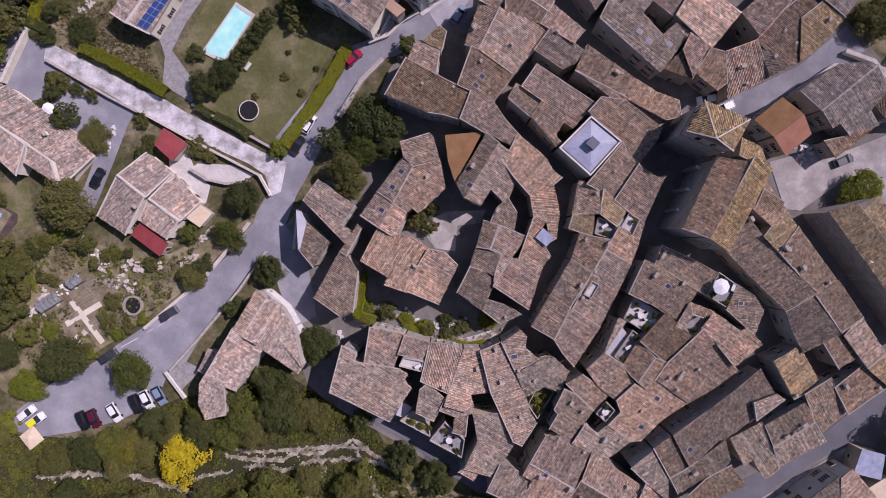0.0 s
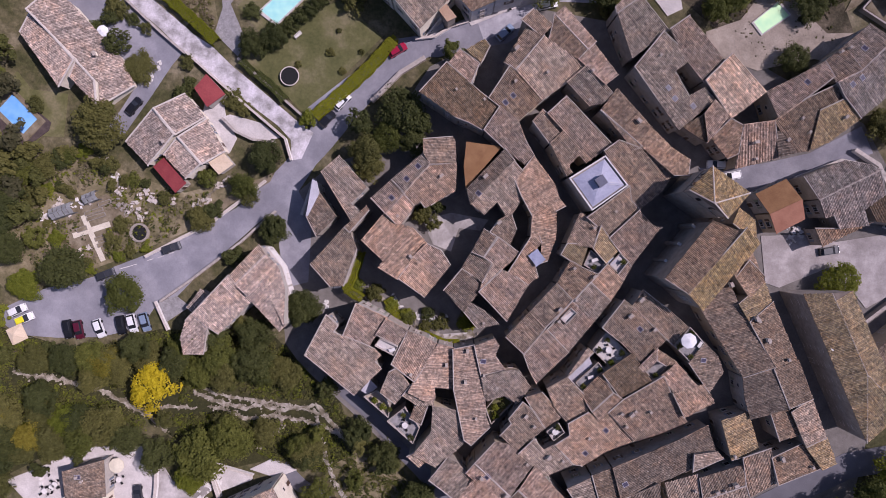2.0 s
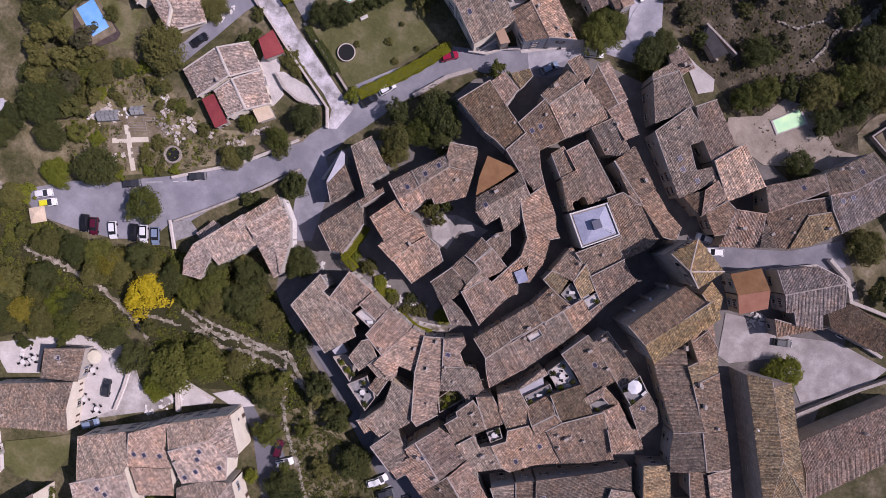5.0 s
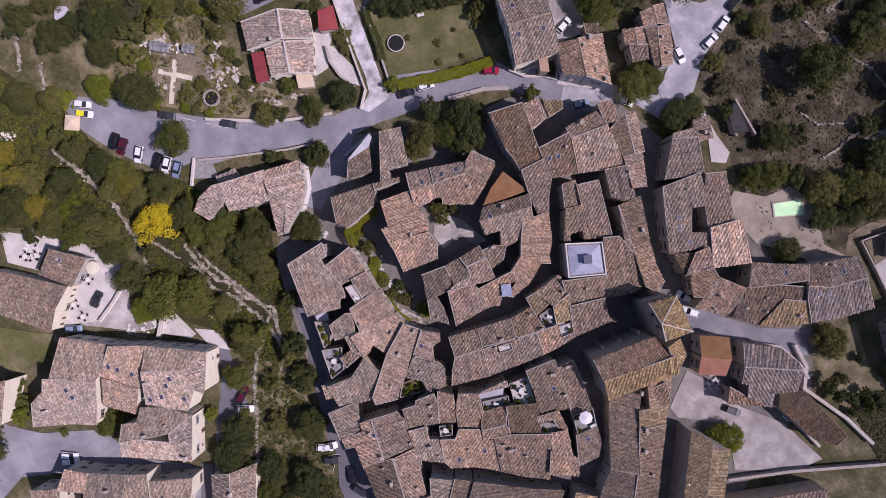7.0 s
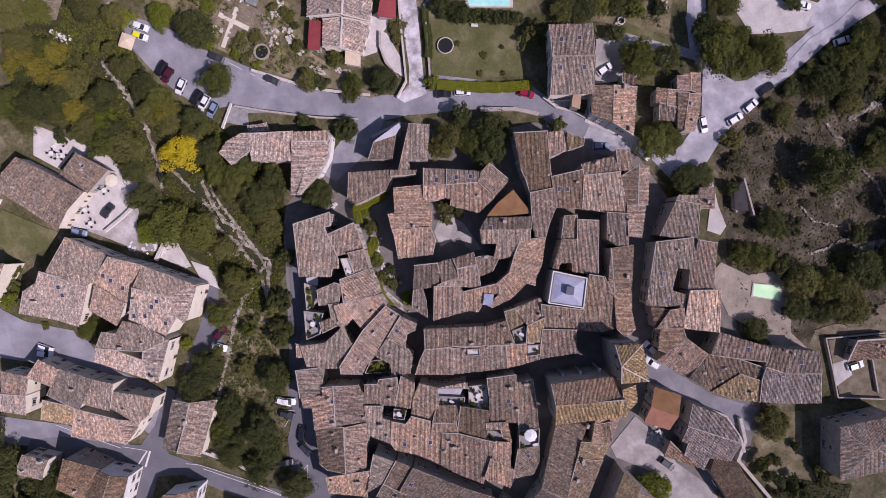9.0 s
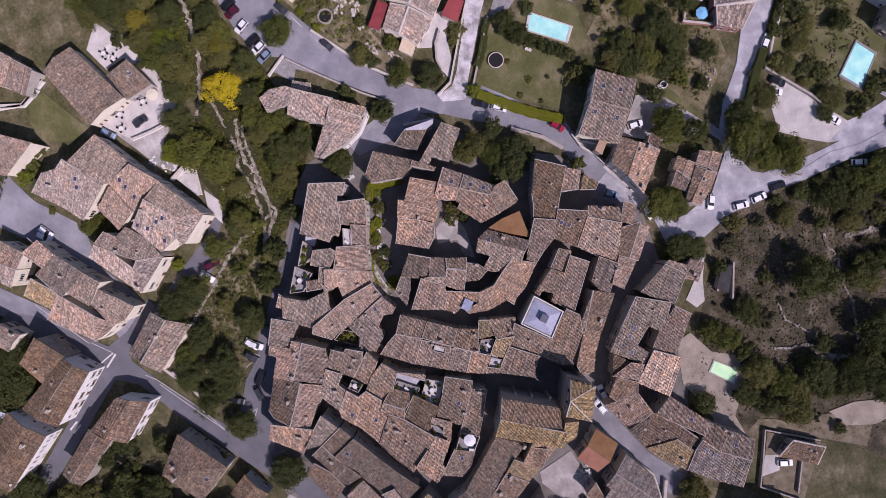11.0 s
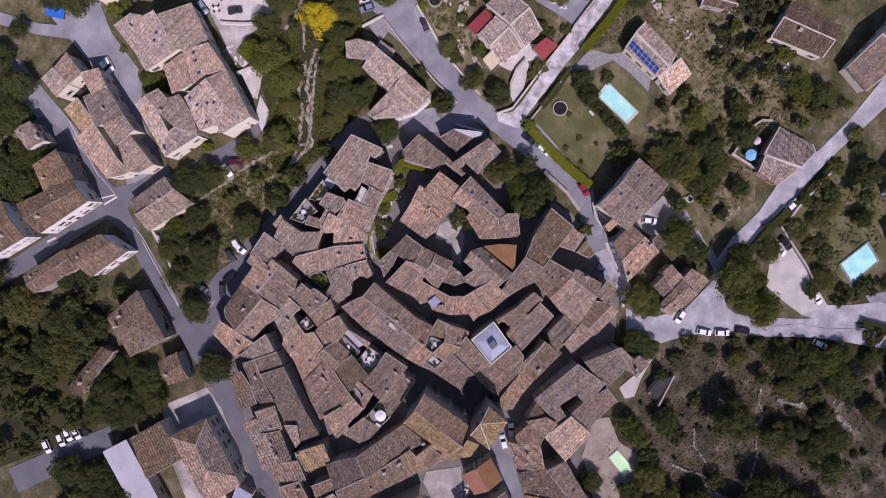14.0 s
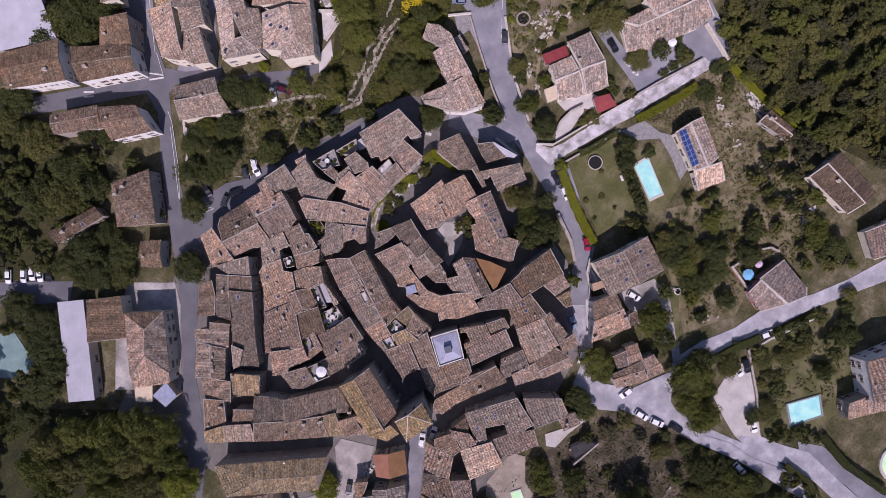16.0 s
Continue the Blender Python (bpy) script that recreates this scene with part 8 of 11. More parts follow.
trampoline(-42.1, 25.9, 2.0)
stone_ring(-66.8, -14.4, 2.1, 0.6, STONE, "round stone pit with a rough kerb in a vegetable garden", RUBBER)
stone_ring(-22.8, 66.7, 1.0, 0.7, WHITE, "small round white well kerb in rough grass", RUBBER)
parasol(50.9, -9.6, 7.2, 1.6, (0.75, 0.74, 0.76), "white octagonal parasol on a roof terrace")
parasol(-82.9, 26.1, 0.1, 1.3, (0.75, 0.74, 0.76), "white parasol beside a drive")
parasol(-37.6, 80.9, 0.0, 1.7, (0.20, 0.48, 0.72), "blue parasol on a garden terrace")
parasol(-41.8, 81.7, 0.0, 1.2, (0.62, 0.45, 0.60), "lilac parasol on a garden terrace")
solar_panel((-61.1, 41.0), (6.5, 8.7), (-1.8, 0.9), 7, 2, 4.62, 0.45)
strip("garden_path", (-81.0, -18.4), (-73.6, -14.0), 1.2, 0.26, CREAM, "pale stone path crossing a kitchen garden", "path")
strip("garden_path", (-79.8, -13.5), (-73.3, -22.2), 1.2, 0.272, CREAM, "pale stone path crossing a kitchen garden", "path")
strip("road_marking", (6.6, -99.5), (3.7, -96.1), 0.5, 0.27, WHITE, "worn white line painted on the asphalt")
strip("road_marking", (15.2, -86.9), (32.1, -73.6), 0.14, 0.27, WHITE, "worn white line painted on the asphalt")
strip("road_marking", (20.1, -114.4), (18.4, -111.9), 0.5, 0.27, WHITE, "worn white line painted on the asphalt")
strip("road_marking", (21.3, -113.7), (19.5, -111.2), 0.5, 0.27, WHITE, "worn white line painted on the asphalt")
strip("road_marking", (-1.2, -101.7), (3.4, -96.5), 0.14, 0.27, WHITE, "worn white line painted on the asphalt")
strip("road_marking", (11.6, -90.0), (13.6, -87.4), 0.14, 0.27, WHITE, "worn white line painted on the asphalt")
strip("road_marking", (13.6, -87.4), (24.2, -78.6), 0.14, 0.27, WHITE, "worn white line painted on the asphalt")
strip("road_marking", (24.2, -78.6), (32.2, -73.3), 0.14, 0.27, WHITE, "worn white line painted on the asphalt")
strip("road_marking", (5.3, -101.4), (3.2, -96.6), 0.4, 0.27, WHITE, "worn white line painted on the asphalt")
strip("road_marking", (-15.5, -113.3), (-1.1, -102.2), 0.14, 0.27, WHITE, "worn white line painted on the asphalt")
strip("road_marking", (13.5, -60.9), (15.5, -58.3), 0.12, 0.27, WHITE, "worn white line painted on the asphalt")
strip("road_marking", (17.6, -62.9), (15.5, -59.1), 0.12, 0.27, WHITE, "worn white line painted on the asphalt")
strip("road_marking", (30.2, -67.0), (29.1, -63.2), 0.15, 0.27, WHITE, "worn white line painted on the asphalt")
strip("road_marking", (29.1, -63.2), (32.6, -65.5), 0.15, 0.27, WHITE, "worn white line painted on the asphalt")
strip("road_marking", (-63.9, -20.0), (-62.7, -19.3), 0.1, 0.27, WHITE, "worn white line painted on the asphalt")
strip("road_marking", (-61.7, -18.8), (-60.5, -18.1), 0.1, 0.27, WHITE, "worn white line painted on the asphalt")
strip("road_marking", (-59.6, -17.5), (-58.6, -16.9), 0.1, 0.27, WHITE, "worn white line painted on the asphalt")
strip("road_marking", (-69.5, -23.2), (-65.9, -21.2), 0.14, 0.27, WHITE, "worn white line painted on the asphalt")
strip("road_marking", (-22.4, 95.8), (-37.0, 105.0), 0.3, 0.27, WHITE, "worn white line painted on the asphalt")


TIMBER = surface("grey_weathered_timber", [(0.3, (0.22, 0.19, 0.16)), (0.7, (0.38, 0.34, 0.30))], 2, 8)


def garden_bed(p, q, width):
    root = tagged(new("garden_bed"), "raised vegetable bed of grey boards filled with soil", "garden bed", "vegetable beds")
    root.matrix_basis = Matrix.Translation(((p[0] + q[0]) / 2, (p[1] + q[1]) / 2, 0.05)) @ Matrix.Rotation(math.atan2(q[1] - p[1], q[0] - p[0]), 4, "Z")
    n = math.dist(p, q)
    for c, z in (((0, width / 2), (n, 0.12)), ((0, -width / 2), (n, 0.12)), ((n / 2, 0), (0.11, width)), ((-n / 2, 0), (0.11, width))):
        bm = bmesh.new()
        box(bm, (c[0], c[1], 0.2 + (0.004 if c[0] else 0)), (z[0], z[1], 0.45), 0, 0.01)
        part("board", bm, TIMBER, root)
    bm = bmesh.new()
    box(bm, (0, 0, 0.14), (n - 0.1, width - 0.1, 0.3))
    part("soil", bm, GROUND_MATS["soil"], root)


def rubble(x, y, r, count, seed, mat, label):
    """A heap of broken stones and boards."""
    rng = random.Random(seed)
    root = tagged(new("rubble_heap"), label, "rubble")
    root.location = (x, y, 0.0)
    for k in range(count):
        a, d = rng.uniform(0, 6.28), r * math.sqrt(rng.random())
        bm = bmesh.new()
        w = rng.uniform(0.35, 1.1)
        box(bm, (d * math.cos(a), d * math.sin(a), 0.18 + (r - d) * 0.12), (w, w * rng.uniform(0.3, 0.9), rng.uniform(0.25, 0.5)), rng.uniform(0, 3), 0.05, taper=0.85)
        part("stone", bm, mat, root)


def garden_table(x, y, turn, z=0.08):
    root = tagged(new("garden_table"), "white round garden table on a pale terrace", "table", "garden tables")
    root.location = (x, y, z)
    bm = bmesh.new()
    bmesh.ops.create_cone(bm, cap_ends=True, segments=16, radius1=0.65, radius2=0.65, depth=0.05, matrix=Matrix.Translation((0, 0, 0.74)))
    part("tabletop", bm, WHITE, root)
    bm = bmesh.new()
    box(bm, (0, 0, 0.36), (0.1, 0.1, 0.72))
    part("leg", bm, STEEL, root)
    bm = bmesh.new()
    box(bm, (0, 0, 0.03), (0.5, 0.5, 0.06), 0, 0.02)
    part("foot", bm, STEEL, root)
    for k in range(4):
        a = turn + k * 1.5708
        chair = tagged(new("garden_chair"), "dark slatted garden chair beside a table", "chair", "garden chairs")
        chair.matrix_basis = Matrix.Translation((x + 1.05 * math.cos(a), y + 1.05 * math.sin(a), z)) @ Matrix.Rotation(a, 4, "Z")
        bm = bmesh.new()
        box(bm, (0, 0, 0.45), (0.46, 0.46, 0.05), 0, 0.01)
        part("seat", bm, RUBBER, chair)
        bm = bmesh.new()
        box(bm, (0.22, 0, 0.7), (0.05, 0.46, 0.5), 0, 0.01)
        part("backrest", bm, RUBBER, chair)
        for u in (-0.19, 0.19):
            for v in (-0.19, 0.19):
                bm = bmesh.new()
                box(bm, (u, v, 0.22), (0.04, 0.04, 0.44))
                part("leg", bm, STEEL, chair)


def outdoor_stair(top, foot, width, height, steps):
    """A straight flight of white steps between two low side walls, with a landing."""
    root = tagged(new("outdoor_stair"), "white outdoor stair with low side walls beside a house", "stair")
    root.matrix_basis = Matrix.Translation((*foot, 0)) @ Matrix.Rotation(math.atan2(top[1] - foot[1], top[0] - foot[0]), 4, "Z")
    run = math.dist(top, foot)
    for k in range(steps):
        h = height * (k + 1) / steps
        bm = bmesh.new()
        box(bm, (run * (k + 0.5) / steps, 0, h / 2 - 0.05), (run / steps * 0.8, width, h + 0.1), 0, 0.015)
        part("step", bm, WHITE, root)
    for s in (-1, 1):
        bm = bmesh.new()
        low = [bm.verts.new((x, s * width / 2 + d, z)) for d in (0, s * 0.22) for x, z in ((0, -0.1), (run, -0.1), (run, height + 0.7), (0, 0.7))]
        for f in ((0, 1, 2, 3), (4, 5, 6, 7), (0, 1, 5, 4), (1, 2, 6, 5), (2, 3, 7, 6), (3, 0, 4, 7)):
            bm.faces.new([low[i] for i in f])
        part("side_wall", bm, WHITE, root)
    bm = bmesh.new()
    box(bm, (run + 1.2, 0, height / 2), (2.4, width + 0.6, height), 0, 0.03)
    part("landing", bm, CREAM, root)


garden_bed((-78.7, -14.2), (-75.1, -12.1), 0.8)
garden_bed((-79.4, -13.2), (-75.9, -11.1), 0.8)
garden_bed((-76.0, -18.1), (-72.6, -16.1), 0.8)
garden_bed((-75.2, -19.3), (-71.7, -17.2), 0.8)
garden_bed((-80.3, -17.1), (-78.4, -15.9), 0.9)
garden_bed((-76.9, -10.5), (-74.5, -9.1), 0.8)
garden_bed((-70.7, -11.5), (-69.5, -9.6), 0.7)
rubble(-79.5, -9.6, 1.6, 10, 1, MORTAR, "heap of pale broken stones in a kitchen garden")
rubble(-84.3, -12.9, 2.2, 14, 2, MORTAR, "pile of pale boards and stones in a kitchen garden")
rubble(-86.7, -14.9, 2.2, 12, 3, MORTAR, "heap of pale broken stones in a kitchen garden")
rubble(-72.0, -9.6, 2.0, 12, 4, TIMBER, "stack of grey boards beside vegetable beds")
rubble(-69.3, -9.6, 1.6, 10, 5, MORTAR, "pile of pale boards and stones in a kitchen garden")
rubble(-67.3, -10.5, 1.3, 8, 6, MORTAR, "heap of pale broken stones in a kitchen garden")
rubble(-72.9, -6.1, 1.6, 9, 7, MORTAR, "rough pale stone steps in a garden slope")
rubble(-74.4, -3.9, 1.0, 6, 8, WHITE, "rough pale stone steps in a garden slope")
rubble(-53.8, -4.3, 1.0, 6, 9, MORTAR, "loose pale stones beside a garden track")
rubble(-52.0, -0.2, 1.2, 8, 10, MORTAR, "loose pale stones beside a garden track")
rubble(-55.9, -6.0, 0.9, 6, 11, MORTAR, "loose pale stones beside a garden track")
rubble(-81.7, -11.7, 1.4, 9, 12, WHITE, "pile of pale boards and stones in a kitchen garden")
rubble(-87.7, -16.3, 1.3, 8, 13, WHITE, "heap of pale broken stones in a kitchen garden")
rubble(-68.1, -5.8, 1.5, 9, 14, MORTAR, "rough pale stone steps in a garden slope")
rubble(-65.7, -6.3, 1.3, 8, 15, MORTAR, "rough pale stone steps in a garden slope")
rubble(-61.0, -6.0, 0.9, 6, 16, MORTAR, "rough pale stone steps in a garden slope")
rubble(-77.9, -0.7, 0.9, 6, 17, MORTAR, "heap of pale broken stones in a kitchen garden")
rubble(-77.8, -20.9, 1.6, 9, 18, MORTAR, "heap of pale broken stones in a kitchen garden")
rubble(-93.0, -15.8, 1.3, 7, 19, MORTAR, "heap of pale broken stones in a kitchen garden")
rubble(-9.7, -15.6, 0.8, 6, 60, WHITE, "pale rocks and pots in a small walled garden")
rubble(-7.9, -16.8, 0.7, 5, 61, WHITE, "pale rocks and pots in a small walled garden")
rubble(-3.8, -18.7, 1.0, 7, 62, WHITE, "pale rocks and pots in a small walled garden")
rubble(-0.9, -19.1, 1.0, 7, 63, WHITE, "pale rocks and pots in a small walled garden")
rubble(2.2, -17.7, 0.8, 5, 64, WHITE, "pale rocks and pots in a small walled garden")
rubble(-18.1, -14.8, 0.7, 5, 65, WHITE, "pale rocks and pots in a small walled garden")
rubble(-0.3, -18.3, 0.8, 5, 66, WHITE, "pale rocks and pots in a small walled garden")
rubble(-22.4, -16.1, 0.7, 5, 67, WHITE, "pale rocks and pots in a small walled garden")
rubble(-23.2, -20.1, 0.9, 6, 68, WHITE, "pale rocks and pots in a small walled garden")


FILM = plain("greenhouse_film", (0.50, 0.50, 0.50), 0.35)


def greenhouse(x, y, turn, length, width):
    root = tagged(new("greenhouse"), "small pale glazed greenhouse in a kitchen garden", "greenhouse")
    root.matrix_basis = Matrix.Translation((x, y, 0.05)) @ Matrix.Rotation(turn, 4, "Z")
    n = max(3, int(length / 0.9))
    for s in (-1, 1):
        for k in range(n):
            bm = bmesh.new()
            x0, x1 = -length / 2 + length * (k + 0.05) / n, -length / 2 + length * (k + 0.95) / n
            for p in (((x0, s * width / 2, 0.1), (x1, s * width / 2, 0.1), (x1, s * width / 2, 1.5), (x0, s * width / 2, 1.5)), ((x0, s * width / 2, 1.52), (x1, s * width / 2, 1.52), (x1, s * 0.04, 2.2), (x0, s * 0.04, 2.2))):
                bm.faces.new([bm.verts.new(v) for v in p])
            bmesh.ops.solidify(bm, geom=list(bm.faces), thickness=0.02)
            part("pane", bm, FILM, root)
        for k in range(n + 1):
            bm = bmesh.new()
            box(bm, (-length / 2 + length * k / n, s * width / 2, 0.78), (0.06, 0.06, 1.56))
            part("post", bm, STEEL, root)
    bm = bmesh.new()
    box(bm, (0, 0, 2.22), (length, 0.08, 0.06))
    part("ridge_bar", bm, STEEL, root)


greenhouse(-83.9, -13.5, 0.55, 5.2, 2.4)
greenhouse(-78.4, -9.2, 0.58, 3.2, 2.0)
garden_bed((-118.8, -48.2), (-115.1, -44.5), 1.1)
garden_bed((-116.7, -50.0), (-113.1, -46.3), 1.1)
garden_bed((-114.7, -51.8), (-111.1, -48.1), 1.1)
garden_bed((-112.7, -53.6), (-109.1, -49.8), 1.1)
garden_bed((-110.7, -55.4), (-107.0, -51.6), 1.1)
garden_bed((-108.6, -57.2), (-105.0, -53.4), 1.1)
rubble(70.7, 17.8, 1.4, 8, 90, WHITE, "pale crates and stones in a gravel yard")
rubble(70.8, 15.6, 1.0, 6, 91, WHITE, "pale crates and stones in a gravel yard")
rubble(72.6, 17.7, 1.0, 6, 92, WHITE, "pale crates and stones in a gravel yard")
rubble(89.6, 27.7, 1.2, 7, 93, WHITE, "pale crates and stones in a gravel yard")
rubble(94.6, 27.9, 1.0, 6, 94, WHITE, "pale crates and stones in a gravel yard")
rubble(-71.5, 21.5, 1.6, 12, 120, WHITE, "pale stones edging a planted bed beside a drive")
rubble(-72.2, 18.8, 1.2, 8, 121, WHITE, "pale stones edging a planted bed beside a drive")
rubble(-75.2, 48.5, 1.5, 8, 110, MORTAR, "pale boulders in a dry rock garden")
rubble(-72.3, 53.2, 1.4, 8, 111, MORTAR, "pale boulders in a dry rock garden")
rubble(-68.3, 57.7, 1.6, 9, 112, MORTAR, "pale boulders in a dry rock garden")
rubble(-76.7, 46.2, 1.0, 6, 113, MORTAR, "pale boulders in a dry rock garden")
rubble(-80.6, 58.7, 1.0, 5, 114, MORTAR, "pale boulders in a dry rock garden")
rubble(-98.4, -56.9, 1.8, 9, 80, WHITE, "heap of pale building stones in rough grass")
rubble(-100.4, -57.5, 1.3, 6, 81, WHITE, "heap of pale building stones in rough grass")
rubble(-97.5, -55.0, 1.2, 6, 82, WHITE, "heap of pale building stones in rough grass")
garden_table(-57.9, -75.2, 0.3, 0.25)
garden_table(-59.4, -68.2, 0.8, 0.25)
garden_table(-54.2, -75.9, 1.1, 0.25)
garden_table(-73.5, -73.4, 0.2, 0.25)
parasol(-59.9, -64.6, 0.2, 1.7, (0.66, 0.60, 0.48), "cream square parasol on a pale terrace")
outdoor_stair((-13.5, 44.9), (-16.1, 41.2), 1.5, 2.6, 14)
trail([(-47.7, -45.8), (-41.7, -46.8), (-35.8, -46.7), (-32.2, -44.8), (-28.7, -45.4), (-23.9, -43.8), (-20.9, -42.4), (-16.8, -45.7), (-12.1, -48.5), (-9.5, -49.6)], 0.8, GROUND_MATS["track"], 0.220, 0, "pale rocky footpath through rough growth")
trail([(-28.7, -45.4), (-26.9, -48.6), (-30.1, -52.8), (-31.1, -55.1)], 0.7, GROUND_MATS["track"], 0.226, 1, "pale rocky footpath through rough growth")
trail([(-54.7, -51.0), (-51.7, -50.1), (-46.0, -49.1)], 0.6, GROUND_MATS["track"], 0.232, 2, "pale rocky footpath through rough growth")
trail([(-46.0, -44.3), (-42.9, -45.0), (-39.5, -45.1), (-35.2, -44.7), (-30.7, -44.2), (-26.4, -44.0), (-21.8, -43.9), (-17.1, -44.3)], 0.6, GROUND_MATS["track"], 0.238, 3, "pale rocky footpath through rough growth")
trail([(-43.7, -48.0), (-39.2, -48.1), (-35.2, -49.0), (-32.0, -47.8), (-28.5, -46.7), (-23.0, -46.4), (-17.3, -46.7), (-12.6, -48.2)], 0.75, GROUND_MATS["track"], 0.244, 4, "pale rocky footpath through rough growth")
trail([(-87.6, -50.6), (-83.4, -50.5), (-77.4, -49.8), (-70.5, -50.1), (-66.3, -50.4), (-57.9, -52.6), (-50.9, -55.7)], 1.0, GROUND_MATS["track"], 0.280, 10, "pale rocky footpath through rough growth")
trail([(-37.6, 76.9), (-35.5, 74.0), (-31.5, 75.6)], 0.6, GROUND_MATS["track"], 0.286, 11, "pale rocky footpath through rough growth")
trail([(-113.1, -35.9), (-108.6, -39.3), (-106.1, -42.4)], 0.7, GROUND_MATS["track"], 0.292, 12, "pale rocky footpath through rough growth")
trail([(-104.0, -36.9), (-100.3, -39.6), (-96.9, -41.7)], 0.7, GROUND_MATS["track"], 0.298, 13, "pale rocky footpath through rough growth")
trail([(-74.7, -2.7), (-73.9, -4.6), (-73.2, -6.3), (-71.6, -7.2)], 0.6, GROUND_MATS["track"], 0.304, 14, "pale rocky footpath through rough growth")
trail([(-50.6, 2.0), (-52.6, -1.3), (-54.2, -3.9), (-56.2, -5.1)], 0.5, GROUND_MATS["track"], 0.310, 15, "pale rocky footpath through rough growth")
trail([(-3.8, -20.3), (-0.3, -21.3), (3.2, -21.9), (7.6, -20.3), (10.0, -19.1)], 1.1, GROUND_MATS["track"], 0.316, 16, "pale rocky footpath through rough growth")
trail([(-13.2, -16.1), (-9.7, -17.3), (-6.0, -19.4), (-3.6, -20.3)], 0.7, GROUND_MATS["track"], 0.322, 17, "pale rocky footpath through rough growth")
trail([(-20.1, -44.6), (-18.0, -50.3), (-13.4, -57.5), (-7.5, -63.6), (0.4, -71.7), (8.2, -81.8)], 0.8, GROUND_MATS["track"], 0.328, 18, "pale rocky footpath through rough growth")
trail([(27.5, 96.1), (30.7, 95.9), (34.2, 98.1), (41.8, 97.3), (46.9, 98.5), (57.8, 96.9)], 0.5, GROUND_MATS["track"], 0.310, 20, "pale rocky footpath through rough growth")
trail([(29.7, 101.2), (30.0, 106.7), (30.3, 112.1)], 1.0, GROUND_MATS["track"], 0.316, 21, "pale rocky footpath through rough growth")
trail([(25.5, 118.4), (29.3, 116.2), (32.5, 119.2), (34.5, 122.5)], 0.8, GROUND_MATS["track"], 0.322, 22, "pale rocky footpath through rough growth")
trail([(53.5, 75.1), (54.7, 82.7), (56.6, 88.7)], 0.7, GROUND_MATS["track"], 0.328, 23, "pale rocky footpath through rough growth")
trail([(58.7, 85.1), (60.4, 90.6), (62.6, 100.1)], 1.5, GROUND_MATS["track"], 0.334, 24, "pale rocky footpath through rough growth")
trail([(42.0, 79.4), (46.8, 80.2), (52.3, 85.8)], 0.4, GROUND_MATS["track"], 0.340, 25, "pale rocky footpath through rough growth")
trail([(11.7, 124.1), (14.8, 127.4), (19.0, 130.7), (20.8, 130.3), (24.6, 135.0), (28.9, 141.4)], 0.7, GROUND_MATS["track"], 0.350, 30, "pale rocky footpath through rough growth")
trail([(29.8, 117.5), (32.3, 121.0), (35.3, 124.4)], 0.7, GROUND_MATS["track"], 0.356, 31, "pale rocky footpath through rough growth")
trail([(23.5, 123.2), (29.8, 117.5)], 0.7, GROUND_MATS["track"], 0.362, 32, "pale rocky footpath through rough growth")
trail([(29.9, 102.6), (30.6, 111.0)], 0.7, GROUND_MATS["track"], 0.368, 33, "pale rocky footpath through rough growth")
rubble(-77.3, -72.8, 1.5, 7, 20, WHITE, "heap of pale building stones in a yard")
rubble(-52.8, -61.5, 1.2, 6, 21, WHITE, "heap of pale building stones in a yard")
rubble(-39.0, -64.4, 1.6, 9, 22, WHITE, "heap of pale building stones in a yard")
rubble(-40.4, -65.3, 1.2, 6, 23, WHITE, "heap of pale building stones in a yard")
rubble(-40.8, -67.3, 1.3, 8, 24, WHITE, "heap of pale building stones in a yard")
rubble(-43.5, -70.9, 1.3, 7, 25, WHITE, "heap of pale building stones in a yard")
rubble(-29.1, 61.5, 1.5, 8, 40, MORTAR, "loose pale stones and boards in rough grass")
rubble(-21.2, 63.1, 2.0, 10, 41, MORTAR, "loose pale stones and boards in rough grass")
rubble(-22.9, 65.5, 1.5, 8, 42, MORTAR, "loose pale stones and boards in rough grass")
rubble(-20.1, 78.5, 1.5, 8, 43, MORTAR, "loose pale stones and boards in rough grass")
rubble(-21.8, 80.3, 1.3, 6, 44, MORTAR, "loose pale stones and boards in rough grass")
rubble(28.4, 69.5, 0.8, 4, 45, MORTAR, "loose pale stones and boards in rough grass")
for serial, plot in enumerate(HOUSES):
    raise_house(serial, *plot)
for serial, plot in enumerate(SLOPES):
    raise_slope(serial, *plot)


def garden_tent(x, y, turn, size):
    """A square canvas pavilion: pyramid roof with a valance on four poles."""
    root = tagged(new("garden_tent"), "cream canvas pavilion tent beside the car park", "tent")
    root.matrix_basis = Matrix.Translation((x, y, 0)) @ Matrix.Rotation(turn, 4, "Z")
    h = size / 2
    corners = [(-h, -h), (h, -h), (h, h), (-h, h)]
    bm = bmesh.new()
    tip = bm.verts.new((0, 0, 3.2))
    edge = [bm.verts.new((a, b, 2.25)) for a, b in corners]
    hem = [bm.verts.new((a, b, 1.95)) for a, b in corners]
    for k in range(4):
        bm.faces.new((edge[k], edge[(k + 1) % 4], tip))
        bm.faces.new((hem[k], hem[(k + 1) % 4], edge[(k + 1) % 4], edge[k]))
    part("canopy", bm, SHEETS["e"], root)
    for a, b in corners:
        bm = bmesh.new()
        box(bm, (a * 0.96, b * 0.96, 1.1), (0.07, 0.07, 2.3))
        part("pole", bm, STEEL, root)


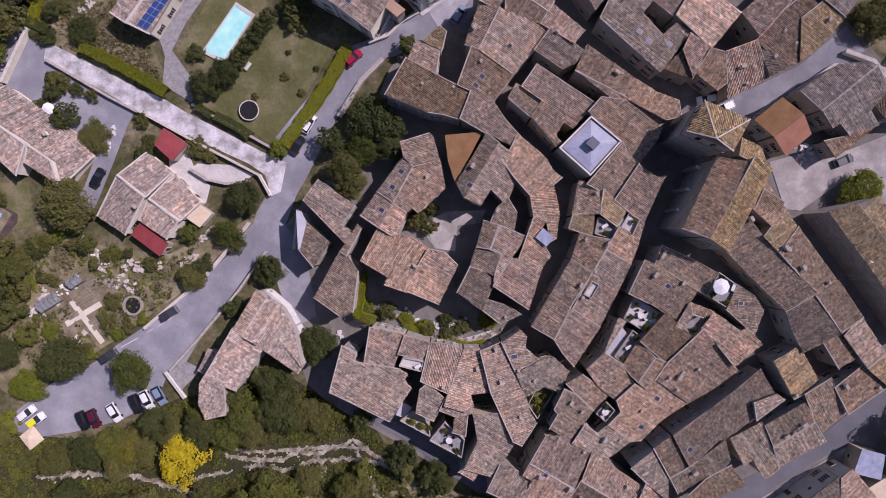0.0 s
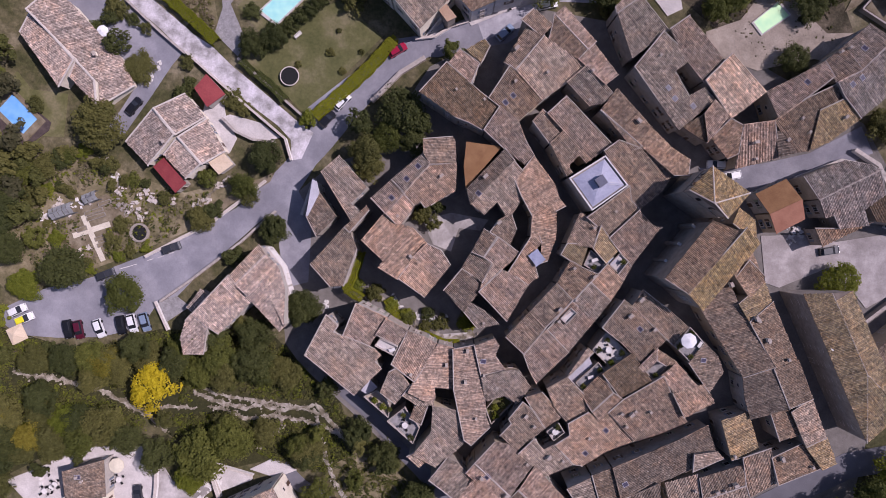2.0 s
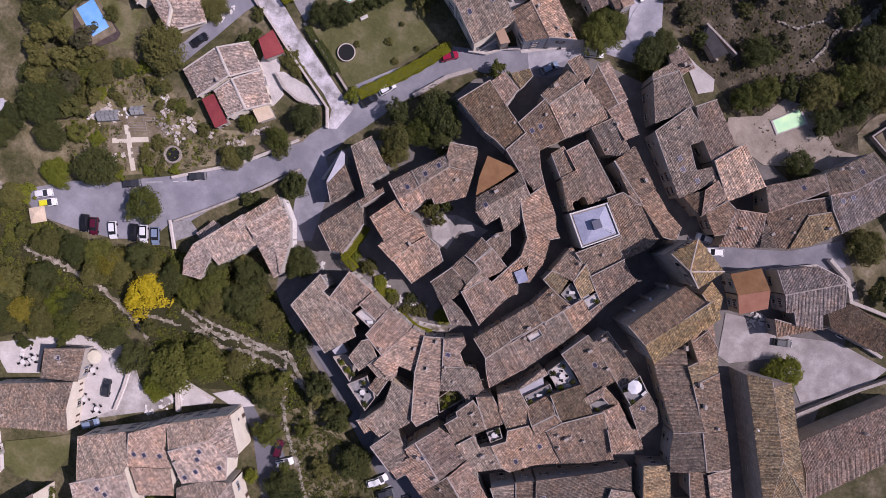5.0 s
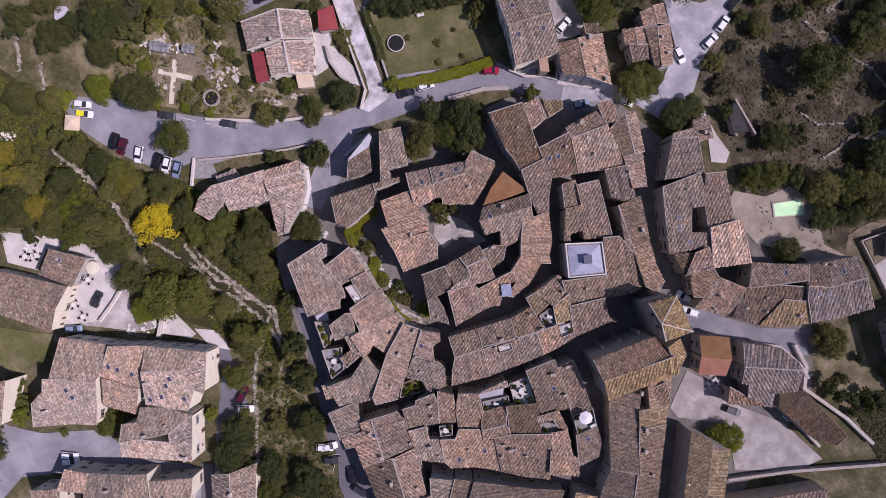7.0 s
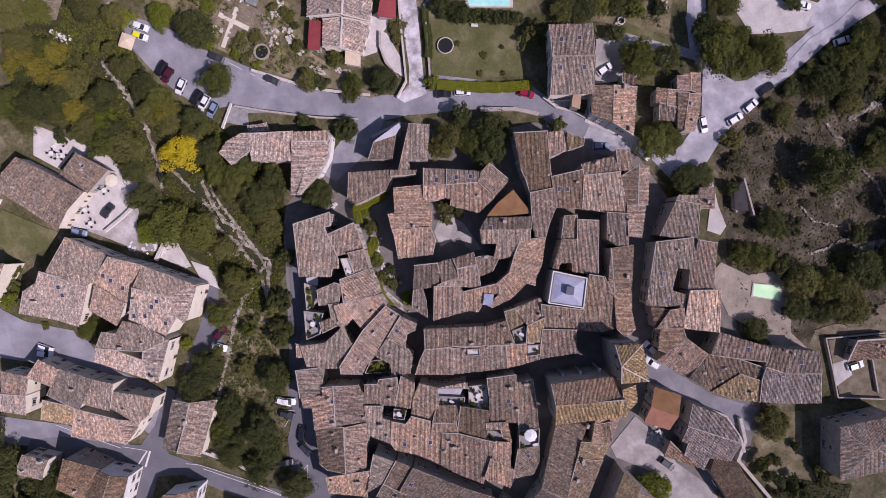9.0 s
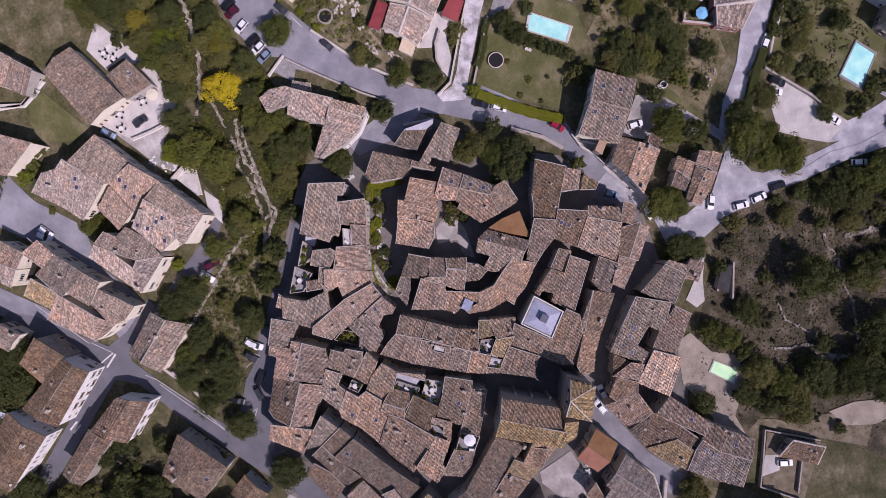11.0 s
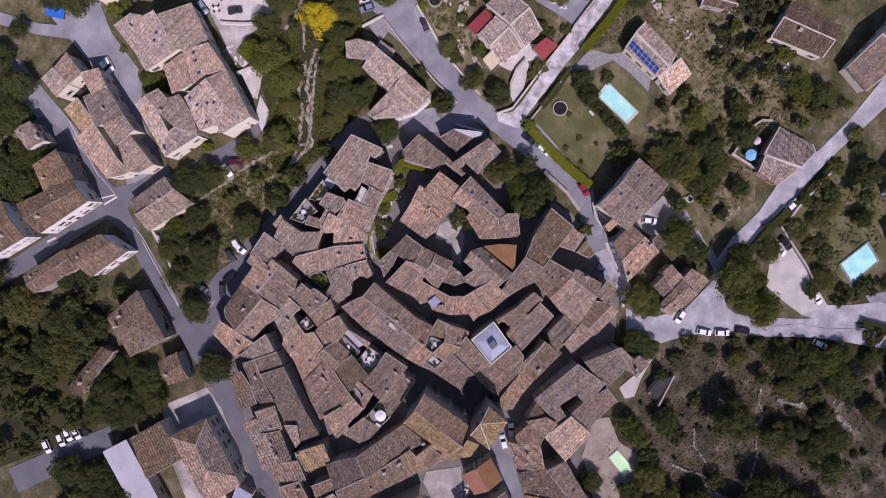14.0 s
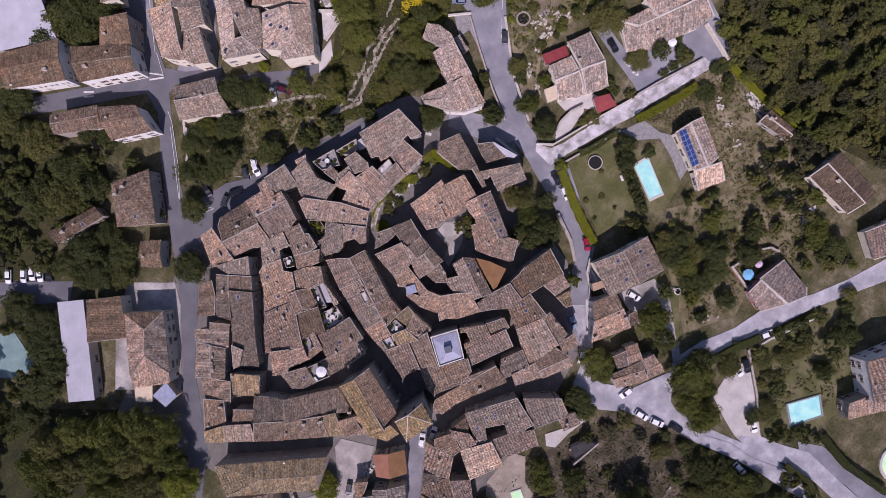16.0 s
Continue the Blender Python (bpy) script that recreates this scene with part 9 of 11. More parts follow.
def garden_bench(x, y, turn):
    """A pale slatted bench with a low back."""
    root = tagged(new("garden_bench"), "pale painted garden bench on a dry lawn", "bench")
    root.matrix_basis = Matrix.Translation((x, y, 0.24)) @ Matrix.Rotation(turn, 4, "Z")
    for k in range(3):
        bm = bmesh.new()
        box(bm, (0, -0.2 + k * 0.2, 0.45), (1.8, 0.17, 0.04), 0, 0.01)
        part("slat", bm, WHITE, root)
    bm = bmesh.new()
    box(bm, (0, 0.33, 0.72), (1.8, 0.05, 0.3), 0, 0.01)
    part("backrest", bm, WHITE, root)
    for k in (-0.75, 0.75):
        bm = bmesh.new()
        box(bm, (k, 0.02, 0.21), (0.08, 0.56, 0.43), 0, 0.01)
        part("leg", bm, TIMBER, root)


garden_tent(-87.3, -41.7, 0.66, 3.6)
garden_bench(-42.2, 34.9, 0.93)
garden_table(-75.7, -70.4, 1.1, 0.25)
garden_table(-74.9, -74.5, 0.9, 0.25)
garden_table(-73.0, -72.6, 1.1, 0.25)
garden_table(0.7, 51.2, 0.3, 0.31)

# ---- roof terraces ----
def roof_terrace(points, z, mat, parapet, label):
    """A paved terrace at roof height on its own masonry, with a low wall round it."""
    root = tagged(new("roof_terrace"), label, "terrace")
    mx, my = (sum(p[k] for p in points) / len(points) for k in (0, 1))
    root.location = (mx, my, 0)
    loc = [(x - mx, y - my) for x, y in points]
    inner, left = inset(loc, 0.06)
    n = len(inner)
    bm = bmesh.new()
    low, high = [bm.verts.new((x, y, -0.3)) for x, y in inner], [bm.verts.new((x, y, z - 0.08)) for x, y in inner]
    for i in range(n):
        bm.faces.new((low[i], low[(i + 1) % n], high[(i + 1) % n], high[i]))
    bm.faces.new(high)
    part("masonry", bm, STONE, root)
    bm = bmesh.new()
    low, high = [bm.verts.new((x, y, z - 0.08)) for x, y in loc], [bm.verts.new((x, y, z)) for x, y in loc]
    for i in range(n):
        bm.faces.new((low[i], low[(i + 1) % n], high[(i + 1) % n], high[i]))
    bm.faces.new(high)
    part("paving", bm, mat, root)
    for i in range(n):
        p, q = Vector((*inner[i], 0)), Vector((*inner[(i + 1) % n], 0))
        d = q - p
        if d.length < 0.5:
            continue
        bm = bmesh.new()
        box(bm, (p + q) / 2 + Vector((0, 0, z + parapet / 2 + i * 0.004)), (d.length, 0.2, parapet), math.atan2(d.y, d.x), 0.02)
        part("parapet", bm, BEDDING if i % 2 else STONE, root)


POT_CLAY = plain("terracotta_pot", (0.36, 0.17, 0.10), 0.85)


def potted_plant(x, y, z, kind, size):
    """A leafy plant in a tapered clay pot with a thick rim."""
    root = tagged(new("potted_plant"), f"leafy {'yellow-green' if kind == 'bright' else kind + ('' if kind == 'green' else ' green')} plant in a terracotta pot on a terrace", "plant", "potted plants")
    root.location = (x, y, z)
    bm = bmesh.new()
    rings = [[bm.verts.new((r * math.cos(k * 0.5236), r * math.sin(k * 0.5236), h)) for k in range(12)] for r, h in ((0.16, 0.0), (0.23, 0.36), (0.27, 0.36), (0.27, 0.44), (0.21, 0.44), (0.20, 0.38))]
    for r0, r1 in zip(rings, rings[1:]):
        for k in range(12):
            bm.faces.new((r0[k], r0[(k + 1) % 12], r1[(k + 1) % 12], r1[k]))
    bm.faces.new(rings[0])
    bm.faces.new(rings[-1])
    part("pot", bm, POT_CLAY, root)
    c = child("crown", SMALL_CROWNS[kind][int(abs(x * 7 + y * 3)) % 3], root)
    c.location, c.scale = (0, 0, 0.5 + size * 0.4), (size * 0.75, size * 0.75, size * 0.8)


def storage_chest(x, y, z):
    """A pale garden chest with an overhanging lid and two handles."""
    root = tagged(new("storage_chest"), "pale plastic garden chest on a roof terrace", "chest", "garden chests")
    root.matrix_basis = Matrix.Translation((x, y, z)) @ Matrix.Rotation(x * 1.3, 4, "Z")
    bm = bmesh.new()
    box(bm, (0, 0, 0.28), (1.25, 0.58, 0.56), 0, 0.03, taper=1.04)
    part("body", bm, TIMBER, root)
    bm = bmesh.new()
    box(bm, (0, 0, 0.61), (1.34, 0.66, 0.09), 0, 0.03)
    part("lid", bm, WHITE, root)
    for k in (-0.66, 0.66):
        bm = bmesh.new()
        box(bm, (k, 0, 0.4), (0.06, 0.22, 0.05), 0, 0.01)
        part("handle", bm, STEEL, root)


roof_terrace([(31.4, -23.5), (35.0, -18.3), (36.6, -19.6), (33.2, -24.8)], 6.1, GROUND_MATS["flags"], 0.5, "tiled roof terrace behind a low parapet between houses")
potted_plant(33.1, -23.8, 6.10, "green", 0.8)
storage_chest(34.2, -21.7, 6.10)
potted_plant(35.6, -19.8, 6.10, "green", 0.8)
roof_terrace([(33.2, -16.1), (35.2, -11.9), (41.1, -15.3), (37.9, -19.0)], 6.0, GROUND_MATS["pale"], 0.6, "pale paved roof terrace with a table and pots")
garden_table(36.5, -15.4, 0.5, 6.00)
potted_plant(34.5, -15.8, 6.00, "dark", 1.0)
potted_plant(35.7, -13.4, 6.00, "green", 0.8)
potted_plant(39.2, -15.4, 6.00, "dark", 1.0)
potted_plant(37.5, -17.7, 6.00, "bright", 1.1)
storage_chest(38.9, -16.6, 6.00)
roof_terrace([(49.0, -11.4), (51.3, -6.9), (54.9, -9.5), (53.1, -14.0)], 6.7, GROUND_MATS["flags"], 0.7, "roof terrace under a white parasol")
potted_plant(50.1, -11.2, 6.70, "dark", 1.0)
potted_plant(51.8, -8.2, 6.70, "dark", 1.0)
potted_plant(52.7, -12.8, 6.70, "green", 0.8)
storage_chest(54.1, -10.0, 6.70)
roof_terrace([(45.5, -18.3), (47.3, -15.6), (50.5, -14.6), (47.6, -19.7)], 4.7, GROUND_MATS["flags"], 0.4, "small sunken roof terrace between tiled slopes")
potted_plant(47.4, -18.4, 4.70, "green", 0.8)
roof_terrace([(27.4, 0.5), (28.1, 3.8), (31.8, 2.1), (30.7, -0.5)], 6.3, GROUND_MATS["flags"], 0.6, "small roof terrace with a grey floor")
potted_plant(29.5, 0.6, 6.30, "green", 0.8)
storage_chest(29.4, 2.0, 6.30)
roof_terrace([(32.4, 1.8), (34.0, 4.6), (36.0, 3.3), (34.6, 0.4)], 6.7, GROUND_MATS["pale"], 0.5, "small pale roof terrace beside a tiled roof")
potted_plant(34.9, 2.9, 6.70, "green", 0.8)
roof_terrace([(14.8, -33.6), (16.8, -29.4), (20.1, -30.9), (16.7, -36.5)], 4.1, GROUND_MATS["lawn"], 0.8, "small green courtyard garden behind a wall")
potted_plant(16.6, -32.7, 4.10, "bright", 1.1)
potted_plant(18.2, -32.0, 4.10, "dark", 1.0)
potted_plant(17.1, -34.4, 4.10, "bright", 1.1)
potted_plant(17.4, -30.5, 4.10, "green", 0.8)
roof_terrace([(-4.8, -40.3), (-1.8, -36.6), (2.2, -40.1), (1.6, -43.7)], 5.8, GROUND_MATS["flags"], 0.8, "walled terrace at the edge of the village")
garden_table(-0.9, -40.3, 0.5, 5.80)
potted_plant(-1.7, -38.3, 5.80, "green", 0.8)
potted_plant(0.8, -42.4, 5.80, "dark", 1.0)
roof_terrace([(-10.7, -36.5), (-8.2, -34.6), (-4.9, -37.1), (-4.6, -39.7)], 5.4, GROUND_MATS["sand"], 0.8, "walled beige terrace with plants")
potted_plant(-8.2, -36.6, 5.40, "bright", 1.1)
potted_plant(-6.3, -37.6, 5.40, "bright", 1.1)
potted_plant(-4.8, -37.9, 5.40, "green", 0.8)
roof_terrace([(27.6, -34.4), (29.7, -32.1), (31.3, -33.8), (29.5, -36.0)], 7.2, GROUND_MATS["pale"], 0.7, "white walled roof terrace with a table")
garden_table(29.4, -34.1, 0.5, 7.20)
potted_plant(29.6, -33.0, 7.20, "dark", 1.0)
roof_terrace([(-10.6, -25.1), (-9.8, -23.4), (-5.8, -24.2), (-6.3, -26.2)], 8.3, GROUND_MATS["pale"], 0.5, "pink-white roof terrace cut into a tiled slope")
storage_chest(-6.9, -25.1, 8.30)
roof_terrace([(-18.7, -23.7), (-19.3, -24.9), (-13.4, -26.5), (-12.2, -26.2), (-12.0, -24.9)], 4.8, GROUND_MATS["flags"], 0.3, "dark paved yard between two houses")
roof_terrace([(24.8, -11.1), (26.4, -8.5), (27.9, -9.3), (26.4, -11.9)], 8.6, GROUND_MATS["pale"], 0.5, "white walled terrace cut into a tiled roof")

# ---- hedges ----
hedge([(-21.9, 37.9), (-25.6, 31.5), (-30.3, 24.6), (-34.6, 18.9)], 1.6, 2.4, "hedge_bright", 0)
hedge([(-76.2, 38.9), (-69.6, 35.6), (-63.8, 32.4), (-59.2, 29.6)], 1.8, 2.2, "hedge_bright", 1)
hedge([(-52.7, 26.7), (-49.8, 24.9)], 1.4, 1.6, "hedge_dark", 2)
hedge([(-48.7, 24.7), (-44.3, 22.4), (-42.0, 20.7)], 1.4, 1.8, "hedge_dark", 3)
hedge([(-86.8, 43.6), (-84.0, 55.6), (-81.0, 69.6)], 1.6, 1.6, "hedge_bright", 4)
hedge([(-18.3, 88.7), (-20.6, 93.0)], 1.6, 1.6, "hedge_dark", 5)
hedge([(-8.9, 125.3), (-5.5, 135.6), (-4.9, 149.3)], 1.8, 2.0, "hedge_dark", 6)
hedge([(4.1, 120.7), (4.8, 128.6), (7.3, 134.1)], 1.8, 2.0, "hedge_dark", 7)
hedge([(-24.2, 34.8), (-21.7, 38.7)], 1.2, 1.6, "hedge_bright", 8)
hedge([(-90.0, 45.6), (-83.6, 42.4)], 1.6, 2.0, "hedge_dark", 9)
hedge([(-18.5, -7.6), (-18.9, -12.9), (-19.6, -15.9)], 3.8, 1.6, "hedge_bright", 10)
hedge([(-19.6, -15.9), (-16.1, -17.1)], 3.8, 1.5, "hedge_bright", 11)
hedge([(-10.6, -16.4), (-7.5, -19.5)], 1.0, 1.8, "hedge_bright", 12)
hedge([(-2.4, -21.3), (3.2, -22.6), (6.2, -21.8)], 1.0, 1.2, "hedge_bright", 13)
hedge([(6.4, -15.9), (8.9, -17.8)], 1.2, 1.6, "hedge_bright", 14)
hedge([(-9.9, 85.3), (-17.7, 89.8), (-23.9, 94.1)], 1.8, 2.0, "hedge_dark", 15)
hedge([(-26.4, 96.4), (-32.2, 100.1), (-38.2, 104.1)], 1.3, 1.5, "hedge_dark", 16)

# ---- cars ----
car(24.2, -69.1, 26.3, -66.0, "black")
car(10.8, -60.1, 12.8, -58.3, "white")
car(22.5, -60.9, 19.9, -58.8, "black")
car(89.6, 23.1, 89.6, 26.1, "white")
car(77.8, 14.8, 80.0, 15.7, "charcoal")
car(92.7, 25.2, 95.3, 24.9, "steel")
car(-34.0, -106.6, -31.0, -103.3, "white")
car(-17.7, -64.3, -16.7, -59.8, "steel")
car(-11.7, -64.7, -12.2, -62.1, "maroon")
car(-10.2, -66.4, -8.2, -64.6, "white")
car(24.6, -71.9, 23.3, -68.3, "black")
car(-22.1, 35.0, -19.0, 37.9, "red")
car(-30.8, 21.4, -28.7, 24.9, "white")
car(-33.1, 17.0, -31.1, 20.4, "black")
car(-74.6, 10.4, -72.8, 13.9, "black")
car(-60.9, -17.2, -57.4, -14.9, "charcoal")
car(-73.5, -26.0, -70.4, -23.9, "charcoal")
car(-78.1, -36.9, -76.8, -40.1, "black")
car(-75.9, -36.3, -74.3, -39.8, "maroon")
car(-71.9, -34.9, -69.6, -38.6, "white")
car(-67.0, -33.1, -65.5, -36.8, "black")
car(-64.7, -32.5, -63.1, -35.6, "white")
car(-62.0, -31.7, -60.5, -34.5, "steel")
car(-90.8, -38.2, -87.7, -35.8, "white")
car(-88.9, -39.6, -85.8, -37.3, "yellow")
car(0.0, 43.6, 2.2, 46.7, "steel")
car(-14.7, 54.2, -14.8, 58.7, "white")
car(6.8, 52.1, 10.4, 53.7, "white")
car(8.6, 70.6, 12.8, 69.0, "white")
car(13.9, 75.0, 14.0, 79.4, "white")
car(13.6, 80.1, 13.0, 84.4, "white")
car(11.8, 85.9, 11.7, 89.7, "black")
car(-53.8, -72.7, -55.4, -68.2, "charcoal")
car(-55.5, -81.2, -52.5, -78.4, "steel")
car(-35.5, -105.6, -31.7, -102.7, "white")
car(11.5, -59.7, 13.3, -57.0, "white")
car(13.7, -61.7, 16.5, -59.1, "charcoal")
car(23.2, -61.7, 27.4, -61.0, "charcoal")
car(24.5, -71.5, 22.6, -66.7, "black")
car(83.0, 67.3, 83.9, 70.8, "white")
car(-24.1, 94.2, -27.7, 96.8, "white")
car(-13.3, 92.1, -11.6, 95.9, "white")
car(-16.2, 93.9, -13.5, 97.1, "black")
car(-2.4, 105.3, 0.5, 108.1, "white")
car(77.7, -105.9, 80.6, -104.1, "white")
car(74.9, -102.1, 78.0, -100.3, "white")
car(73.1, -100.4, 76.1, -98.4, "white")
car(72.3, -98.1, 75.0, -96.1, "white")
car(11.3, 107.5, 12.7, 112.8, "white")
car(53.3, 28.1, 49.6, 27.4, "white")
car(56.6, 26.8, 53.4, 25.4, "white")
car(71.0, -95.9, 73.4, -93.8, "black")

# ---- trees ----
# pools and paths stay free of scattered growth
CLEAR.append((-56.7, -46.7, 6.5))
CLEAR.append((-46.3, 41.9, 5.5))
CLEAR.append((-98.6, 4.9, 5.5))
CLEAR.append((55.8, 60.0, 4.5))
CLEAR.append((-12.8, 117.2, 5.5))
CLEAR.append((-14.1, 149.5, 7))
CLEAR.append((98.9, -91.5, 7))
keep_clear([(-81.0, -18.4), (-73.6, -14.0)], 1.0)
keep_clear([(-79.8, -13.5), (-73.3, -22.2)], 1.0)
keep_clear([(-46.5, -46.5), (-39.3, -47.2), (-32.2, -45.3), (-21.5, -42.8), (-16.8, -45.9), (-10.7, -49.4)], 1.7)
keep_clear([(-28.7, -45.6), (-30.1, -52.2)], 1.5)
keep_clear([(-54.1, -50.8), (-46.0, -49.1), (-42.9, -47.6), (-37.4, -48.6), (-32.3, -47.5), (-24.2, -45.8), (-17.3, -46.0)], 1.5)
keep_clear([(-44.3, -44.4), (-35.0, -44.9), (-24.3, -44.0)], 1.4)
keep_clear([(27.5, 96.1), (30.7, 95.9), (34.2, 98.1), (41.8, 97.3), (46.9, 98.5), (57.8, 96.9)], 0.9)
keep_clear([(29.7, 101.2), (30.0, 106.7), (30.3, 112.1)], 1.0)
keep_clear([(25.5, 118.4), (29.3, 116.2), (32.5, 119.2), (34.5, 122.5)], 0.9)
keep_clear([(53.5, 75.1), (54.7, 82.7), (56.6, 88.7)], 0.9)
keep_clear([(58.7, 85.1), (60.4, 90.6), (62.6, 100.1)], 1.5)
keep_clear([(42.0, 79.4), (46.8, 80.2), (52.3, 85.8)], 0.9)
keep_clear([(11.7, 124.1), (14.8, 127.4), (19.0, 130.7), (20.8, 130.3), (24.6, 135.0), (28.9, 141.4)], 1.0)
keep_clear([(29.8, 117.5), (32.3, 121.0), (35.3, 124.4)], 1.0)
keep_clear([(23.5, 123.2), (29.8, 117.5)], 1.0)
keep_clear([(29.9, 102.6), (30.6, 111.0)], 1.0)
keep_clear([(-78.4, -14.9), (-72.3, -11.4)], 2.0)
keep_clear([(-87.0, -15.1), (-77.3, -8.3)], 2.4)
keep_clear([(-117.8, -45.6), (-105.3, -56.2)], 4.0)
keep_clear([(-113.1, -35.9), (-106.1, -42.4)], 1.2)
keep_clear([(-104.0, -36.9), (-96.9, -41.7)], 1.2)
keep_clear([(-75.4, -18.5), (-71.2, -16.7)], 1.8)
keep_clear([(-87.6, -50.6), (-83.4, -50.5), (-77.4, -49.8), (-70.5, -50.1), (-66.3, -50.4), (-57.9, -52.6), (-50.9, -55.7)], 1.7)
tree(-15.8, 22.9, 5.3, 10.0, "dark")
tree(-21.3, 13.2, 3.9, 9.0, "olive")
tree(-18.2, 17.5, 3.4, 8.0, "green")
tree(-24.5, 19.0, 2.9, 7.0, "dark")
tree(-20.1, 10.6, 3.2, 7.0, "olive")
tree(-12.6, 17.5, 3.1, 8.0, "dark")
tree(-11.5, 21.7, 2.8, 8.0, "dark")
tree(-36.8, -6.1, 2.7, 6.0, "dark")
tree(-27.6, -22.3, 3.4, 7.0, "dark")
tree(-40.0, -28.6, 2.5, 5.0, "olive")
tree(-65.9, -27.5, 4.5, 7.0, "green")
tree(-78.8, -25.1, 5.1, 9.0, "dark")
tree(-87.8, -30.9, 3.4, 5.0, "bright")
tree(-79.5, 24.5, 2.9, 5.0, "dark")
tree(-74.4, 20.5, 3.6, 2.6, "olive")
tree(-78.3, 6.1, 5.8, 8.0, "olive")
tree(-78.9, 10.2, 2.3, 4.0, "green")
tree(-42.7, 7.6, 3.9, 6.0, "dark")
tree(-46.2, 0.8, 3.0, 5.0, "green")
tree(-54.2, 0.4, 2.3, 3.0, "green")
tree(-54.0, -8.5, 3.0, 4.0, "olive")
tree(-76.1, -2.5, 1.4, 3.0, "dark")
tree(-85.9, -1.3, 2.5, 3.0, "olive")
tree(-58.5, 10.3, 0.9, 2.0, "green")
tree(-64.4, 2.2, 2.1, 2.0, "olive")
tree(-84.2, -19.9, 1.8, 2.0, "bright")
tree(-88.4, -9.5, 1.3, 1.6, "bright")
tree(-83.1, -9.5, 1.2, 1.4, "olive")
tree(-71.1, -14.0, 1.7, 1.4, "olive")
tree(-64.4, -17.3, 1.4, 1.4, "bright")
tree(-70.0, -20.3, 1.6, 1.4, "bright")
tree(-67.8, -18.9, 1.4, 1.4, "olive")
tree(-75.2, -24.6, 1.4, 1.6, "bright")
tree(-76.5, -23.1, 1.2, 1.4, "olive")
tree(-89.5, -12.7, 1.0, 1.4, "olive")
tree(-86.1, -8.4, 1.0, 1.4, "dark")
tree(-72.3, -3.9, 1.4, 1.6, "olive")
tree(-67.6, -3.7, 1.4, 1.5, "dark")
tree(-92.4, -11.3, 1.6, 2.0, "olive")
tree(-82.6, 32.2, 1.7, 2.0, "olive")
tree(-80.3, 31.2, 1.5, 2.0, "olive")
tree(-77.6, 30.3, 1.6, 2.0, "dark")
tree(-74.7, 29.1, 1.4, 2.0, "olive")
tree(-85.5, 26.6, 2.1, 2.0, "dark")
tree(-47.1, 31.9, 1.9, 4.0, "dark")
tree(-45.6, 34.2, 1.9, 4.0, "dark")
tree(-43.8, 36.5, 1.9, 4.0, "dark")
tree(-42.1, 38.5, 1.9, 4.0, "dark")
tree(-40.4, 40.6, 1.9, 4.0, "dark")
tree(-39.1, 42.6, 1.9, 4.0, "dark")
tree(-37.7, 44.6, 1.8, 4.0, "dark")
tree(-49.3, 29.8, 1.8, 3.0, "dark")
tree(-8.8, 38.3, 2.5, 5.0, "green")
tree(-32.3, 44.3, 2.7, 4.0, "olive")
tree(-82.3, 46.0, 2.3, 3.0, "dark")
tree(-4.9, 2.1, 1.9, 3.6, "olive")
tree(-7.2, 3.9, 2.1, 3.0, "olive")
tree(-4.7, 5.8, 1.6, 3.0, "dark")
tree(-7.8, 2.7, 1.6, 3.0, "olive")
tree(-14.2, -15.8, 1.4, 3.0, "olive")
tree(-6.1, -18.2, 1.4, 2.0, "bright")
tree(-1.5, -19.9, 1.4, 2.0, "olive")
tree(-17.7, -14.7, 1.6, 2.0, "bright")
tree(6.6, -17.5, 1.8, 2.0, "bright")
tree(2.0, -18.5, 1.6, 2.0, "olive")
tree(-64.2, 24.2, 1.8, 2.0, "olive")
tree(-53.1, 18.4, 2.5, 2.0, "olive")
tree(-50.2, 16.7, 1.8, 2.0, "olive")
tree(-62.5, 19.6, 1.8, 2.0, "dark")
tree(-36.0, 17.7, 2.1, 3.0, "bright")
tree(-62.8, -6.0, 1.6, 2.0, "olive")
tree(-51.9, -6.0, 2.5, 3.0, "dark")
tree(-45.6, -14.7, 2.5, 3.0, "dark")
tree(-44.9, -1.3, 2.1, 3.0, "olive")
tree(7.2, 56.3, 4.8, 7.0, "green")
tree(-12.9, 64.3, 4.2, 8.0, "green")
tree(-8.5, 70.0, 3.7, 7.0, "dark")
tree(-3.5, 81.2, 5.9, 10.0, "green")
tree(3.1, 85.4, 4.5, 8.0, "green")
tree(3.8, 91.1, 4.5, 9.0, "green")
tree(-9.2, 81.4, 4.0, 8.0, "dark")
tree(-20.4, 62.8, 2.9, 5.0, "dark")
tree(-30.3, 58.9, 4.3, 6.0, "dark")
tree(-32.7, 55.6, 3.7, 5.0, "olive")
tree(-31.9, 46.7, 2.9, 5.0, "olive")
tree(19.4, 57.9, 4.3, 6.0, "dark")
tree(20.8, 61.4, 3.4, 5.0, "dark")
tree(21.6, 56.2, 2.9, 4.0, "olive")
tree(-27.4, -21.6, 4.0, 6.0, "dark")
tree(-37.8, -6.9, 3.4, 5.0, "dark")
tree(-31.3, -89.8, 3.7, 5.0, "green")
tree(-21.8, -51.1, 3.1, 6.0, "green")
tree(-15.8, -60.3, 3.4, 6.0, "green")
tree(61.4, 52.3, 3.4, 5.0, "dark")
tree(83.9, 42.6, 4.3, 6.0, "olive")
tree(81.6, 8.9, 4.3, 6.0, "bright")
tree(83.6, 43.6, 3.4, 4.0, "dark")
tree(54.2, -77.9, 4.6, 7.0, "dark")
tree(51.6, -84.8, 4.0, 6.0, "dark")
tree(65.6, -83.7, 4.3, 7.0, "dark")
tree(53.5, -108.2, 5.6, 8.0, "dark")
